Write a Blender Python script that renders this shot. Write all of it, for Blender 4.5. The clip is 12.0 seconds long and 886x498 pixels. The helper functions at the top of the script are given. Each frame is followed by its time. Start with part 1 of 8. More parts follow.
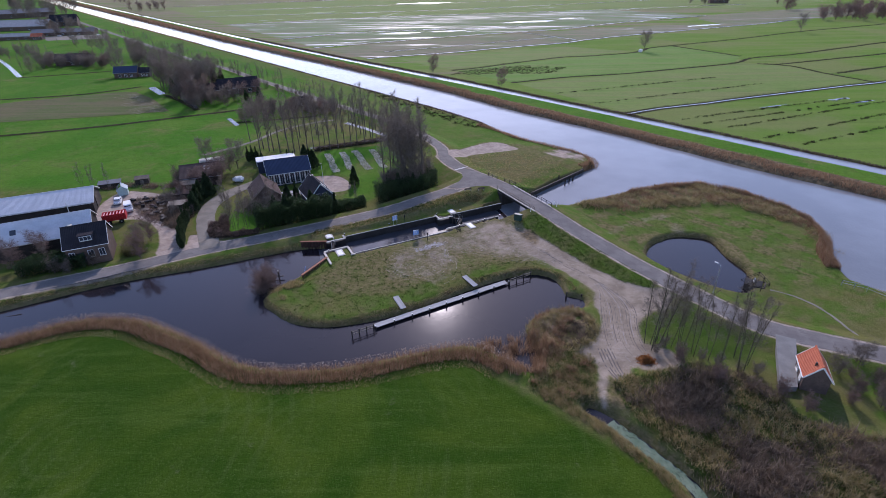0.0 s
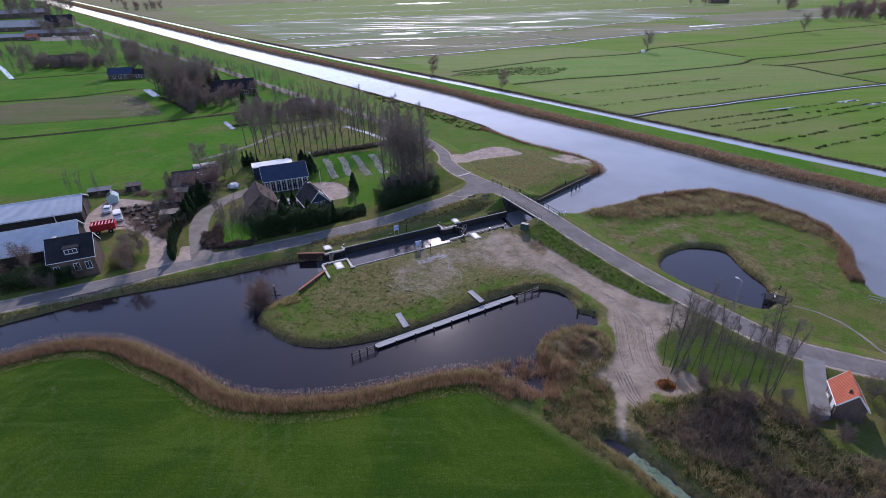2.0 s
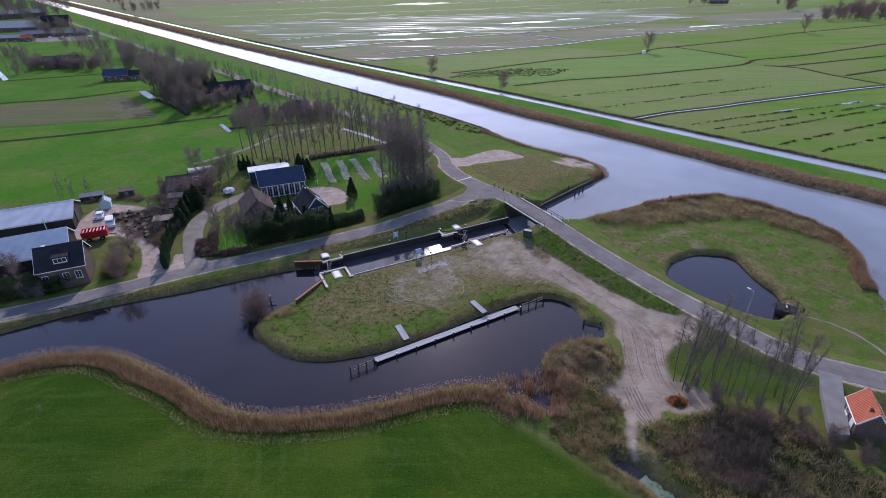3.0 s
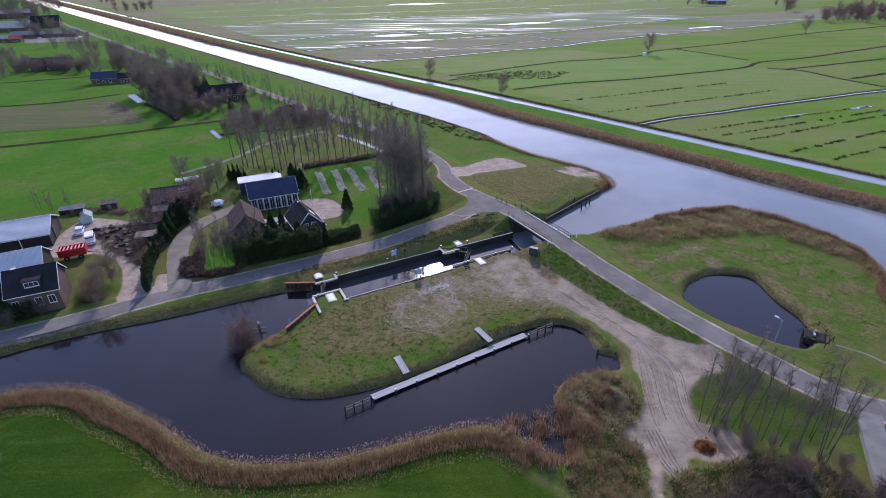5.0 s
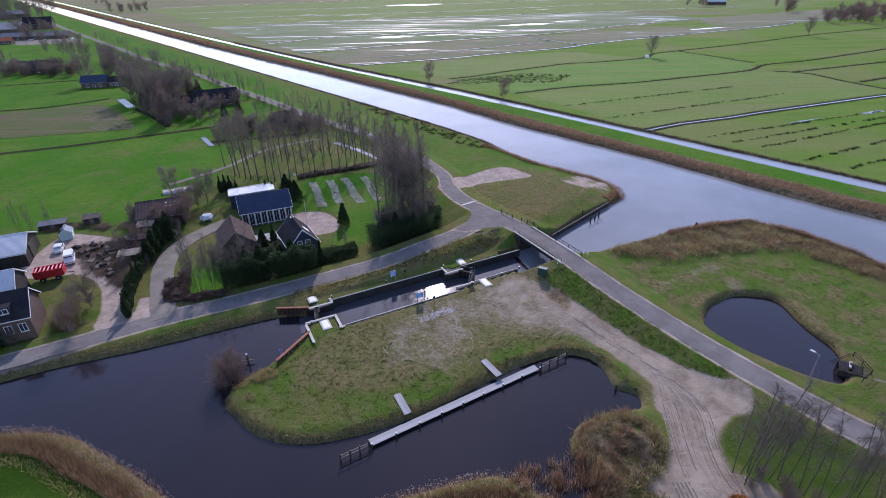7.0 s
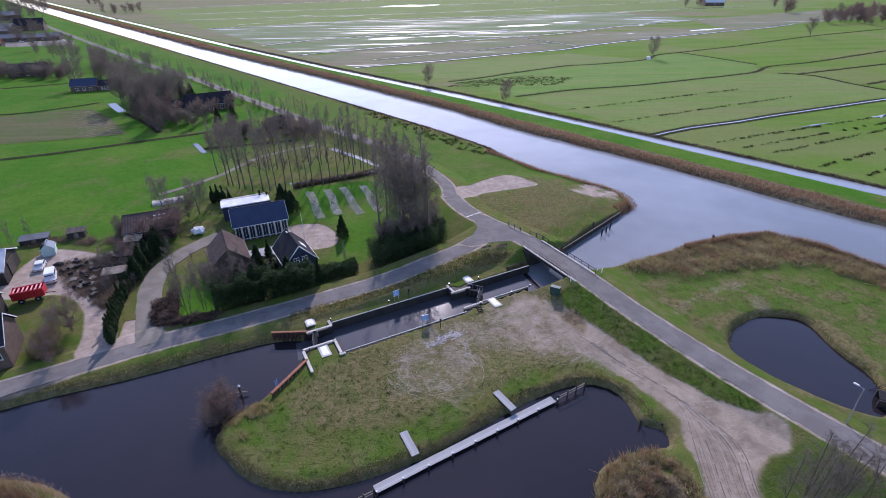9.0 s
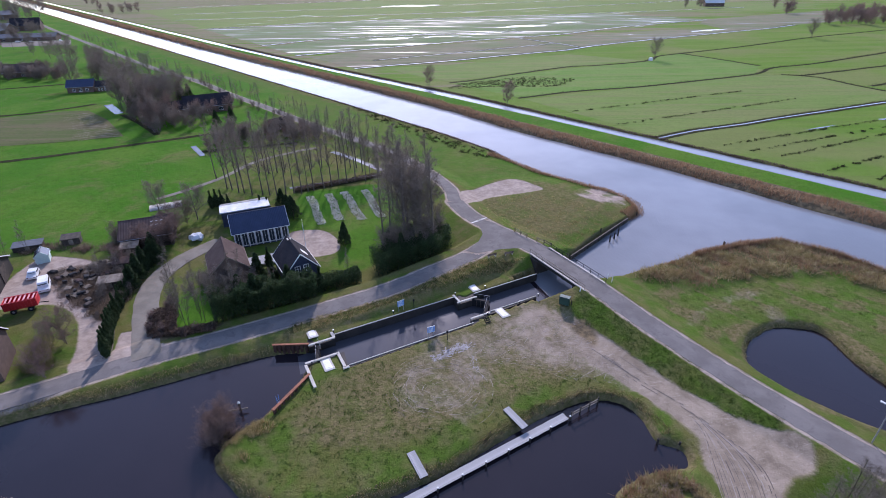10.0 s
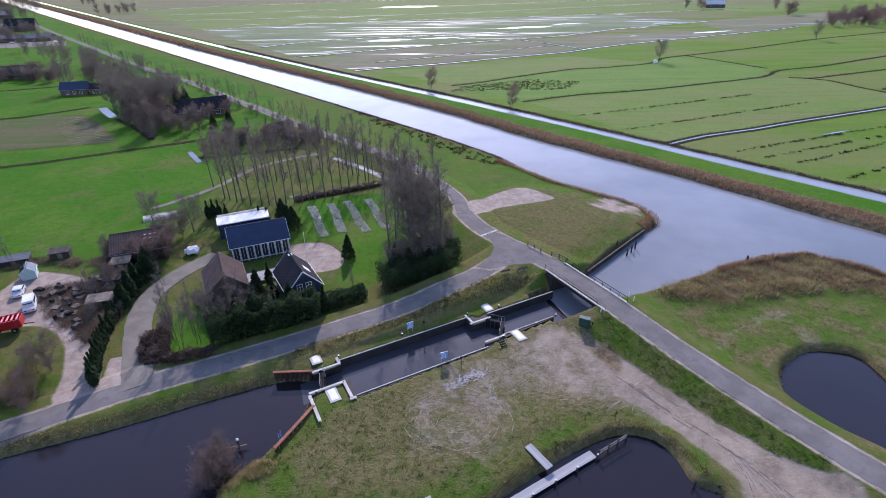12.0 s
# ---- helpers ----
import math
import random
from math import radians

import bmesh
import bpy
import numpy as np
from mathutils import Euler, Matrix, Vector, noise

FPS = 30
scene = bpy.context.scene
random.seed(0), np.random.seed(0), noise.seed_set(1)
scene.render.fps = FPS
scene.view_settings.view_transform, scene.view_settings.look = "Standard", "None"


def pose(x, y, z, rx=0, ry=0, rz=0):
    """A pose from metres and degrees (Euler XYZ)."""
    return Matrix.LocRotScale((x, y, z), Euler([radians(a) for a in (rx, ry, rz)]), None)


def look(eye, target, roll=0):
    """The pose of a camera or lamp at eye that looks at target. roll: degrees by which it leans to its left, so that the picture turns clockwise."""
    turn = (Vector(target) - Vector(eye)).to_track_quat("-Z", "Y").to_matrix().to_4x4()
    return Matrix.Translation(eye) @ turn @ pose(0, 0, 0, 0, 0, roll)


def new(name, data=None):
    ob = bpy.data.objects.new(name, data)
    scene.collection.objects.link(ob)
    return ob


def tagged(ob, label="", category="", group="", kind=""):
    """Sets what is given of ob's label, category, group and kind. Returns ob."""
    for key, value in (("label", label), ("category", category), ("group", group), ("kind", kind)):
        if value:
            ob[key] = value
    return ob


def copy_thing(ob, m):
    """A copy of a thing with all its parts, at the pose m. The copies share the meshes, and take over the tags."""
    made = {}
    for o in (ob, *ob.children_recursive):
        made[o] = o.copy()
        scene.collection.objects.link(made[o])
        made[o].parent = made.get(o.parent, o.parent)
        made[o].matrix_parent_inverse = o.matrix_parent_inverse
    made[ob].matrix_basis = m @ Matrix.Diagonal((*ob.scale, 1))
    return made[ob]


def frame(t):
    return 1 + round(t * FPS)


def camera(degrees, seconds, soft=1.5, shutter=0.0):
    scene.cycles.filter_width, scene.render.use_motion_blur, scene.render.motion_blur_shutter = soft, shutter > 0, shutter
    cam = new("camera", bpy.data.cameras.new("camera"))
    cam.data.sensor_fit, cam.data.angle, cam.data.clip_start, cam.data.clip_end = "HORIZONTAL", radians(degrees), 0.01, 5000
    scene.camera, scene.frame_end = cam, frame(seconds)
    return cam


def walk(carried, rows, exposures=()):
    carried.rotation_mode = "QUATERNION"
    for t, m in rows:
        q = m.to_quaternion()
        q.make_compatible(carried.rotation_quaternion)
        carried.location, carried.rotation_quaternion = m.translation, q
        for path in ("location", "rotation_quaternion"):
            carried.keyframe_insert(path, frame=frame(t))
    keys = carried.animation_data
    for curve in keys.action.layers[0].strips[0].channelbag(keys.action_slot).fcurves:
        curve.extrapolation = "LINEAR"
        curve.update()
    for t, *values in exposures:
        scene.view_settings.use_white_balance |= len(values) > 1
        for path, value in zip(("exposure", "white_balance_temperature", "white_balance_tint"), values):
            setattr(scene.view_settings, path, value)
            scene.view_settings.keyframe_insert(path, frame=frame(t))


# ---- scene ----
cam = camera(82.0, 12.0, soft=0.65)

PATH = [
    (0, (0.194, 0.337, 49.522), (0.2, 2.086, 48.553), -0.9),
    (0.5, (-0.054, 1.546, 49.452), (-0.048, 3.296, 48.482), -0.9),
    (1, (-0.285, 2.732, 49.326), (-0.277, 4.482, 48.357), -0.9),
    (1.5, (-0.558, 4.11, 49.277), (-0.548, 5.859, 48.309), -0.9),
    (2, (-0.73, 5.523, 49.31), (-0.719, 7.272, 48.341), -0.9),
    (2.5, (-0.91, 7.026, 49.315), (-0.897, 8.775, 48.345), -0.9),
    (3, (-1.107, 8.596, 49.285), (-1.091, 10.346, 48.316), -0.9),
    (5, (-1.864, 15.676, 49.488), (-1.834, 17.425, 48.519), -0.8),
    (5.5, (-1.967, 17.503, 49.531), (-1.936, 19.253, 48.563), -0.8),
    (6, (-2.146, 19.285, 49.618), (-2.112, 21.035, 48.649), -0.8),
    (6.5, (-2.297, 20.996, 49.621), (-2.261, 22.746, 48.653), -0.9),
    (7, (-2.526, 22.846, 49.612), (-2.488, 24.596, 48.644), -0.8),
    (9, (-3.923, 29.135, 49.504), (-3.872, 30.885, 48.538), -0.8),
    (9.5, (-4.489, 30.621, 49.503), (-4.435, 32.371, 48.537), -0.7),
    (10, (-5.056, 32.085, 49.524), (-4.999, 33.835, 48.558), -0.7),
    (10.5, (-5.662, 33.579, 49.603), (-5.6, 35.328, 48.635), -0.6),
    (11, (-6.119, 35.087, 49.568), (-6.056, 36.837, 48.602), -0.7),
    (11.5, (-6.582, 36.497, 49.5), (-6.518, 38.248, 48.534), -0.6),
    (12, (-6.997, 37.966, 49.405), (-6.932, 39.717, 48.441), -0.6),
]
walk(cam, [(t, look(eye, target, roll)) for t, eye, target, roll in PATH],
     [(0, 0.80, 5920, 30), (3, 0.82, 5920, 30), (6, 0.94, 5920, 30), (7, 0.92, 5920, 30), (9, 1.05, 5920, 30), (12, 1.12, 5920, 30)])

# ---- light ----
SUN_DIR = Vector((-0.005, 0.849, 0.528)).normalized()
sun_data = bpy.data.lights.new("sun", "SUN")
sun_data.energy, sun_data.angle, sun_data.color = 2.6, radians(0.55), (1.0, 0.94, 0.84)
sun = new("sun", sun_data)
sun.matrix_world = look(SUN_DIR * 300, (0, 0, 0))
world = bpy.data.worlds.new("world")
scene.world = world
world.use_nodes = True
wn = world.node_tree.nodes
sky = wn.new("ShaderNodeTexSky")
sky.sky_type, sky.sun_disc = "NISHITA", False
sky.sun_elevation, sky.sun_rotation = math.asin(SUN_DIR.z), math.atan2(SUN_DIR.x, SUN_DIR.y)
sky.air_density, sky.dust_density, sky.ozone_density = 1.0, 0.38, 1.2
wn["Background"].inputs["Strength"].default_value = 0.15
world.node_tree.links.new(sky.outputs[0], wn["Background"].inputs["Color"])

# ---- materials ----


class N:
    """Short writing for node trees."""

    def __init__(self, name, rough=0.8, metal=0.0, spec=0.3):
        self.m = bpy.data.materials.new(name)
        self.m.use_nodes = True
        self.t = self.m.node_tree
        self.b = self.t.nodes["Principled BSDF"]
        self.b.inputs["Roughness"].default_value = rough
        self.b.inputs["Metallic"].default_value = metal
        self.b.inputs["Specular IOR Level"].default_value = spec

    def put(self, sock, v):
        if isinstance(v, bpy.types.NodeSocket):
            self.t.links.new(v, sock)
        elif isinstance(v, (tuple, list)) and len(v) == 3 and sock.type == "RGBA":
            sock.default_value = (*v, 1)
        else:
            sock.default_value = v

    def coord(self, scale=(1, 1, 1), rot=0.0, loc=(0, 0, 0)):
        a = self.t.nodes.new("ShaderNodeTexCoord")
        p = self.t.nodes.new("ShaderNodeMapping")
        p.inputs["Scale"].default_value = scale
        p.inputs["Rotation"].default_value = (0, 0, radians(rot))
        p.inputs["Location"].default_value = loc
        self.t.links.new(a.outputs["Object"], p.inputs["Vector"])
        return p.outputs[0]

    def noise(self, scale, vec=None, detail=4.0, rough=0.55, distort=0.0):
        n = self.t.nodes.new("ShaderNodeTexNoise")
        n.inputs["Scale"].default_value, n.inputs["Detail"].default_value = scale, detail
        n.inputs["Roughness"].default_value, n.inputs["Distortion"].default_value = rough, distort
        self.put(n.inputs["Vector"], vec or self.coord())
        return n.outputs["Fac"]

    def math(self, op, a, b=0.0, clamp=False):
        n = self.t.nodes.new("ShaderNodeMath")
        n.operation, n.use_clamp = op, clamp
        self.put(n.inputs[0], a)
        self.put(n.inputs[1], b)
        return n.outputs[0]

    def step(self, v, lo, hi):
        n = self.t.nodes.new("ShaderNodeMapRange")
        n.interpolation_type = "SMOOTHSTEP"
        self.put(n.inputs["Value"], v)
        n.inputs["From Min"].default_value, n.inputs["From Max"].default_value = lo, hi
        return n.outputs[0]

    def mix(self, f, a, b, mode="MIX"):
        n = self.t.nodes.new("ShaderNodeMix")
        n.data_type, n.blend_type = "RGBA", mode
        self.put(n.inputs[0], f)
        self.put(n.inputs[6], a)
        self.put(n.inputs[7], b)
        return n.outputs[2]

    def attr(self, name):
        n = self.t.nodes.new("ShaderNodeAttribute")
        n.attribute_name = name
        s = self.t.nodes.new("ShaderNodeSeparateColor")
        self.t.links.new(n.outputs["Color"], s.inputs[0])
        return s.outputs[0], s.outputs[1], s.outputs[2]

    def island(self):
        return self.t.nodes.new("ShaderNodeNewGeometry").outputs["Random Per Island"]

    def chance(self):
        return self.t.nodes.new("ShaderNodeObjectInfo").outputs["Random"]

    def bump(self, h, strength=0.3, dist=0.05):
        n = self.t.nodes.new("ShaderNodeBump")
        n.inputs["Strength"].default_value, n.inputs["Distance"].default_value = strength, dist
        self.put(n.inputs["Height"], h)
        self.t.links.new(n.outputs[0], self.b.inputs["Normal"])

    def colour(self, c):
        self.put(self.b.inputs["Base Color"], c)
        return self.m


def simple(name, c1, c2, scale=1.0, rough=0.8, metal=0.0, bump=0.25, fine=9.0, spec=0.3, stain=None):
    """A worn surface: two tones at a large and a fine scale, and optional stains."""
    n = N(name, rough, metal, spec)
    big = n.step(n.noise(scale), 0.35, 0.65)
    small = n.noise(scale * fine, detail=6)
    c = n.mix(big, c1, c2)
    c = n.mix(n.math("MULTIPLY", small, 0.55), c, tuple(v * 0.45 for v in c1))
    if stain:
        c = n.mix(n.math("MULTIPLY", n.step(n.noise(scale * 2.7, detail=8, distort=1.0), 0.52, 0.68), 0.8), c, stain)
    n.bump(small, bump, 0.02)
    return n.colour(c)


def leafy(name, c1, c2, c3, rough=0.7):
    """Stems, blades and leaves, each its own tone."""
    n = N(name, rough, 0, 0.15)
    r = n.island()
    c = n.mix(n.step(r, 0.0, 0.6), c1, c2)
    c = n.mix(n.step(r, 0.7, 1.0), c, c3)
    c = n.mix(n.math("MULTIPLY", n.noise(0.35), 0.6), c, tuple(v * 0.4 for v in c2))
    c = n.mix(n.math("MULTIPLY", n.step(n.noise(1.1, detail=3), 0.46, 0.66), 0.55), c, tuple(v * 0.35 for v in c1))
    through_light = n.t.nodes.new("ShaderNodeBsdfTranslucent")
    both = n.t.nodes.new("ShaderNodeMixShader")
    both.inputs[0].default_value = 0.45
    n.put(through_light.inputs["Color"], c)
    n.t.links.new(n.b.outputs[0], both.inputs[1])
    n.t.links.new(through_light.outputs[0], both.inputs[2])
    n.t.links.new(both.outputs[0], n.t.nodes["Material Output"].inputs["Surface"])
    return n.colour(c)


def ground_material():
    n = N("meadow_ground", 0.95, 0, 0.02)
    mud, dry, lush = n.attr("zone")
    gravel, litter, polder = n.attr("zone_more")
    vivid, tuft_shade, wetness = n.attr("zone_third")
    n1, n2, n3 = n.noise(0.03, detail=5), n.noise(0.35, detail=6), n.noise(4.5, detail=6, rough=0.7)
    rows = n.noise(1.0, n.coord((0.006, 0.11, 1), -19), detail=5)
    fine_rows = n.noise(1.0, n.coord((0.02, 0.55, 1), -19), detail=3)
    c = n.mix(n.step(n.noise(0.11, detail=6, rough=0.6, distort=0.8), 0.4, 0.62), (0.062, 0.106, 0.015), (0.104, 0.102, 0.031))
    c = n.mix(n.step(n2, 0.4, 0.75), c, (0.124, 0.112, 0.046))
    mown = n.noise(1.0, n.coord((0.05, 0.6, 1), 12), detail=5, distort=0.5)
    deep = n.mix(n.step(n.noise(0.06, detail=6, distort=0.8), 0.38, 0.66), (0.020, 0.050, 0.004), (0.044, 0.074, 0.007))
    deep = n.mix(n.math("MULTIPLY", n.step(mown, 0.48, 0.68), 0.35), deep, (0.052, 0.088, 0.014))
    for centre, size, gain in (((44.7, -42.0, 0), 0.115, 0.16), ((10.9, -38.0, 0), 0.15, 0.12)):
        w = n.t.nodes.new("ShaderNodeTexWave")
        w.wave_type, w.rings_direction = "RINGS", "Z"
        w.inputs["Scale"].default_value, w.inputs["Distortion"].default_value, w.inputs["Detail Scale"].default_value = size, 2.5, 0.4
        n.put(w.inputs["Vector"], n.coord(loc=centre))
        mask = n.math("MULTIPLY", n.step(w.outputs["Fac"], 0.72, 0.98), n.step(n.noise(0.05, detail=3), 0.42, 0.62))
        deep = n.mix(n.math("MULTIPLY", mask, gain), deep, (0.078, 0.104, 0.030))
    c = n.mix(lush, c, deep)
    bright = n.mix(n.step(n.noise(0.045, detail=7, distort=0.6), 0.4, 0.66), (0.040, 0.128, 0.008), (0.070, 0.144, 0.015))
    bright = n.mix(n.math("MULTIPLY", n.step(n.noise(0.07, detail=8, rough=0.7, distort=0.5), 0.5, 0.7), 0.75), bright, (0.128, 0.118, 0.044))
    bright = n.mix(n.math("MULTIPLY", n.step(n.noise(0.6, detail=7, rough=0.7), 0.46, 0.68), 0.45), bright, (0.030, 0.078, 0.008))
    c = n.mix(vivid, c, bright)
    far = n.mix(n.step(rows, 0.3, 0.7), (0.086, 0.168, 0.020), (0.124, 0.178, 0.036))
    far = n.mix(n.math("MULTIPLY", n.step(fine_rows, 0.5, 0.75), 0.3), far, (0.075, 0.085, 0.035))
    far = n.mix(n.math("MULTIPLY", n.step(n.noise(0.016, detail=6, distort=0.5), 0.46, 0.62), 0.6), far, (0.165, 0.165, 0.066))
    wet = n.step(n.math("ADD", wetness, n.math("MULTIPLY", n.math("SUBTRACT", rows, 0.5), 2.8)), 0.35, 0.85)
    far = n.mix(n.math("MULTIPLY", wet, 0.8), far, (0.190, 0.152, 0.108))
    c = n.mix(n.step(polder, 0.2, 0.6), c, far)

    patchy = n.math("ADD", n.math("MULTIPLY", n2, 0.4), n.math("MULTIPLY", n.noise(1.9, detail=8, rough=0.7, distort=0.6), 0.6))

    def zone(f, spread=0.9):
        w = n.math("ADD", f, n.math("MULTIPLY", n.math("SUBTRACT", patchy, 0.5), spread))
        return n.step(w, 0.3, 0.75)

    straw = n.mix(n.step(n.noise(1.3, detail=7, distort=0.8), 0.35, 0.65), (0.090, 0.086, 0.030), (0.160, 0.126, 0.064))
    c = n.mix(zone(dry), c, straw)
    peat = n.mix(n.step(n.noise(0.9, detail=7), 0.35, 0.7), (0.075, 0.060, 0.038), (0.190, 0.142, 0.082))
    churned = n.math("ADD", n.math("MULTIPLY", n.noise(0.2, detail=6, rough=0.6, distort=0.9), 0.65), n.math("MULTIPLY", n.noise(1.3, detail=8, rough=0.7, distort=0.8), 0.35))

    def bare_zone(f, spread):
        return n.step(n.math("ADD", f, n.math("MULTIPLY", n.math("SUBTRACT", churned, 0.5), spread)), 0.18, 0.82)

    strands = n.noise(1.0, n.coord((0.5, 1.5, 1), 25), detail=8, rough=0.75, distort=2.2)
    soil = n.mix(n.step(n.noise(0.28, detail=9, rough=0.7, distort=0.6), 0.34, 0.66), (0.166, 0.132, 0.096), (0.270, 0.222, 0.170))
    soil = n.mix(n.math("MULTIPLY", n.step(strands, 0.54, 0.68), 0.45), soil, (0.385, 0.336, 0.276))
    soil = n.mix(n.math("MULTIPLY", n.step(strands, 0.46, 0.34), 0.35), soil, (0.130, 0.106, 0.084))
    c = n.mix(bare_zone(mud, 2.0), c, soil)
    stone = n.mix(n.step(n.noise(0.5, detail=8, rough=0.7), 0.35, 0.7), (0.235, 0.188, 0.152), (0.355, 0.295, 0.246))
    c = n.mix(zone(litter, 0.7), c, peat)
    c = n.mix(zone(gravel, 0.9), c, stone)
    worn = n.math("MAXIMUM", bare_zone(mud, 2.0), zone(gravel, 0.9))
    bare = n.math("SUBTRACT", 1.0, n.math("MULTIPLY", n.math("MAXIMUM", worn, n.math("MULTIPLY", lush, 0.35)), 0.85))
    n4 = n.noise(1.5, detail=7, rough=0.75)
    # Dark mottle paints the shadows of grass tufts into the ground colour.
    tuft = n.math("MULTIPLY", n.step(n.noise(0.9, detail=7, rough=0.7, distort=0.8), 0.5, 0.66), n.math("ADD", 0.3, tuft_shade))
    c = n.mix(n.math("MULTIPLY", n.math("MULTIPLY", tuft, 0.75), bare), c, n.mix(0.6, c, (0.014, 0.024, 0.006)))
    c = n.mix(n.math("MULTIPLY", n.math("MULTIPLY", n.step(n4, 0.5, 0.72), 0.4), bare), c, n.mix(0.5, c, (0.014, 0.024, 0.005)))
    c = n.mix(n.math("MULTIPLY", n.math("MULTIPLY", n.step(n3, 0.45, 0.72), 0.45), bare), c, n.mix(0.6, c, (0.016, 0.026, 0.007)))
    c = n.mix(n.math("MULTIPLY", n.math("MULTIPLY", n.step(n3, 0.5, 0.28), 0.4), n.math("ADD", 0.3, n.math("MULTIPLY", bare, 0.7))), c, n.mix(0.4, c, (0.22, 0.23, 0.10)))
    h = n.math("MULTIPLY", n.math("ADD", n.math("MULTIPLY", n3, 0.6), n4), n.math("ADD", 0.3, n.math("MULTIPLY", bare, 0.7)))
    n.bump(h, 0.7, 0.32)
    return n.colour(c)


def water_material(name, ripple=0.02, scale=0.6, rough=0.03, tint=(0.014, 0.013, 0.017), spec=0.5):
    n = N(name, rough, 0, 0.5)
    n.b.inputs["IOR"].default_value = 1.333
    n.b.inputs["Specular IOR Level"].default_value = spec
    v = n.math("ADD", n.noise(scale, n.coord((1, 0.6, 1), 30), 3), n.math("MULTIPLY", n.noise(scale * 0.09), 1.5))
    n.bump(v, ripple, 0.6)
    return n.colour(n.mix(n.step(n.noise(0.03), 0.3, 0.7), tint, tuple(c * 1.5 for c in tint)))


def roof_material(name, c1, c2, period=0.3, rough=0.6, spec=0.3):
    n = N(name, rough, 0, spec)
    w = n.t.nodes.new("ShaderNodeTexWave")
    w.wave_type, w.bands_direction = "BANDS", "X"
    w.inputs["Scale"].default_value = 1.0 / period / 3.0
    n.put(w.inputs["Vector"], n.coord())
    c = n.mix(n.step(n.noise(0.5, detail=7), 0.3, 0.7), c1, c2)
    c = n.mix(n.math("MULTIPLY", n.noise(5.0), 0.6), c, tuple(v * 0.5 for v in c1))
    n.bump(w.outputs["Fac"], 0.6, 0.05)
    return n.colour(c)


M_GROUND = ground_material()
M_WATER = water_material("canal_water", 0.012, 0.6, 0.085, (0.0125, 0.0100, 0.0118))
# Pale tint stands in for sky brightness that the reflection lacks.
M_WATER_RIPPLED = water_material("wind_rippled_water_sky_tinted", 0.06, 1.5, 0.07, (0.122, 0.126, 0.130), 0.36)
# Body colour lifted to paint in the bright sky mirrored by the chamber.
M_WATER_LOCK = water_material("sky_tinted_lock_water", 0.008, 0.6, 0.075, (0.040, 0.040, 0.044))
M_FLOOD = water_material("flood_water", 0.05, 0.5, 0.2, (0.06, 0.062, 0.07), 0.3)
M_ASPHALT = simple("worn_asphalt", (0.145, 0.133, 0.123), (0.188, 0.173, 0.160), 0.35, 0.9, 0, 0.3, 25, 0.05, (0.112, 0.102, 0.094))
M_PAVING = simple("grey_paving", (0.15, 0.146, 0.136), (0.19, 0.184, 0.172), 0.6, 0.9, 0, 0.3, 12)
M_GRAVEL = simple("pale_gravel", (0.165, 0.150, 0.122), (0.220, 0.200, 0.165), 0.4, 0.95, 0, 0.5, 20, 0.1, (0.17, 0.14, 0.11))
M_CONCRETE = simple("weathered_concrete", (0.42, 0.39, 0.33), (0.54, 0.505, 0.44), 0.8, 0.85, 0, 0.3, 10, 0.2, (0.30, 0.27, 0.22))
M_WALL_DARK = simple("wet_dark_brick", (0.028, 0.024, 0.022), (0.045, 0.038, 0.033), 0.6, 0.7, 0, 0.4, 12, 0.2, (0.02, 0.024, 0.016))
M_SHEETPILE = simple("rusted_sheet_piling", (0.22, 0.085, 0.045), (0.32, 0.13, 0.07), 1.2, 0.8, 0.2, 0.3, 8, 0.3, (0.10, 0.05, 0.035))
# Rust colour darkened to carry the shade on the pile faces.
M_PILE_SHADED = simple("shaded_rusted_piling", (0.05, 0.030, 0.024), (0.085, 0.045, 0.034), 1.2, 0.85, 0, 0.3, 8, 0.1, (0.03, 0.025, 0.02))
M_WHITE = simple("white_painted_metal", (0.66, 0.66, 0.64), (0.74, 0.74, 0.72), 0.9, 0.6, 0, 0.1, 8, 0.3, (0.45, 0.44, 0.40))
M_DECK = simple("pale_deck_boards", (0.33, 0.325, 0.315), (0.41, 0.402, 0.39), 0.9, 0.9, 0, 0.3, 9, 0.05, (0.19, 0.18, 0.165))
M_BLACK = simple("black_painted_steel", (0.016, 0.016, 0.017), (0.026, 0.025, 0.024), 2.0, 0.75, 0.0, 0.2, 6, 0.1)
M_STEEL = simple("galvanised_steel", (0.38, 0.39, 0.40), (0.50, 0.51, 0.52), 1.5, 0.45, 0.7, 0.1, 8, 0.5)
M_WOOD_DARK = simple("tarred_timber", (0.035, 0.028, 0.022), (0.075, 0.058, 0.044), 1.2, 0.8, 0, 0.5, 12)
M_WOOD = simple("weathered_timber", (0.16, 0.13, 0.10), (0.26, 0.22, 0.17), 1.2, 0.85, 0, 0.5, 12)
M_BRICK = simple("brown_brick", (0.098, 0.068, 0.055), (0.138, 0.098, 0.078), 0.8, 0.85, 0, 0.4, 14, 0.2, (0.07, 0.05, 0.04))
M_BLUEBOARD = simple("dark_blue_boarding", (0.022, 0.030, 0.055), (0.034, 0.044, 0.075), 0.7, 0.6, 0, 0.3, 9)
M_ROOF_BLUE = roof_material("blue_black_roof_sheet", (0.018, 0.030, 0.062), (0.026, 0.040, 0.078), 0.35, 0.55, 0.3)
M_ROOF_DARK = roof_material("dark_roof_tiles", (0.022, 0.021, 0.026), (0.036, 0.034, 0.038), 0.3, 0.9, 0.08)
M_ROOF_GREY = roof_material("grey_fibre_cement_sheet", (0.48, 0.49, 0.50), (0.58, 0.59, 0.60), 0.18, 0.75, 0.25)
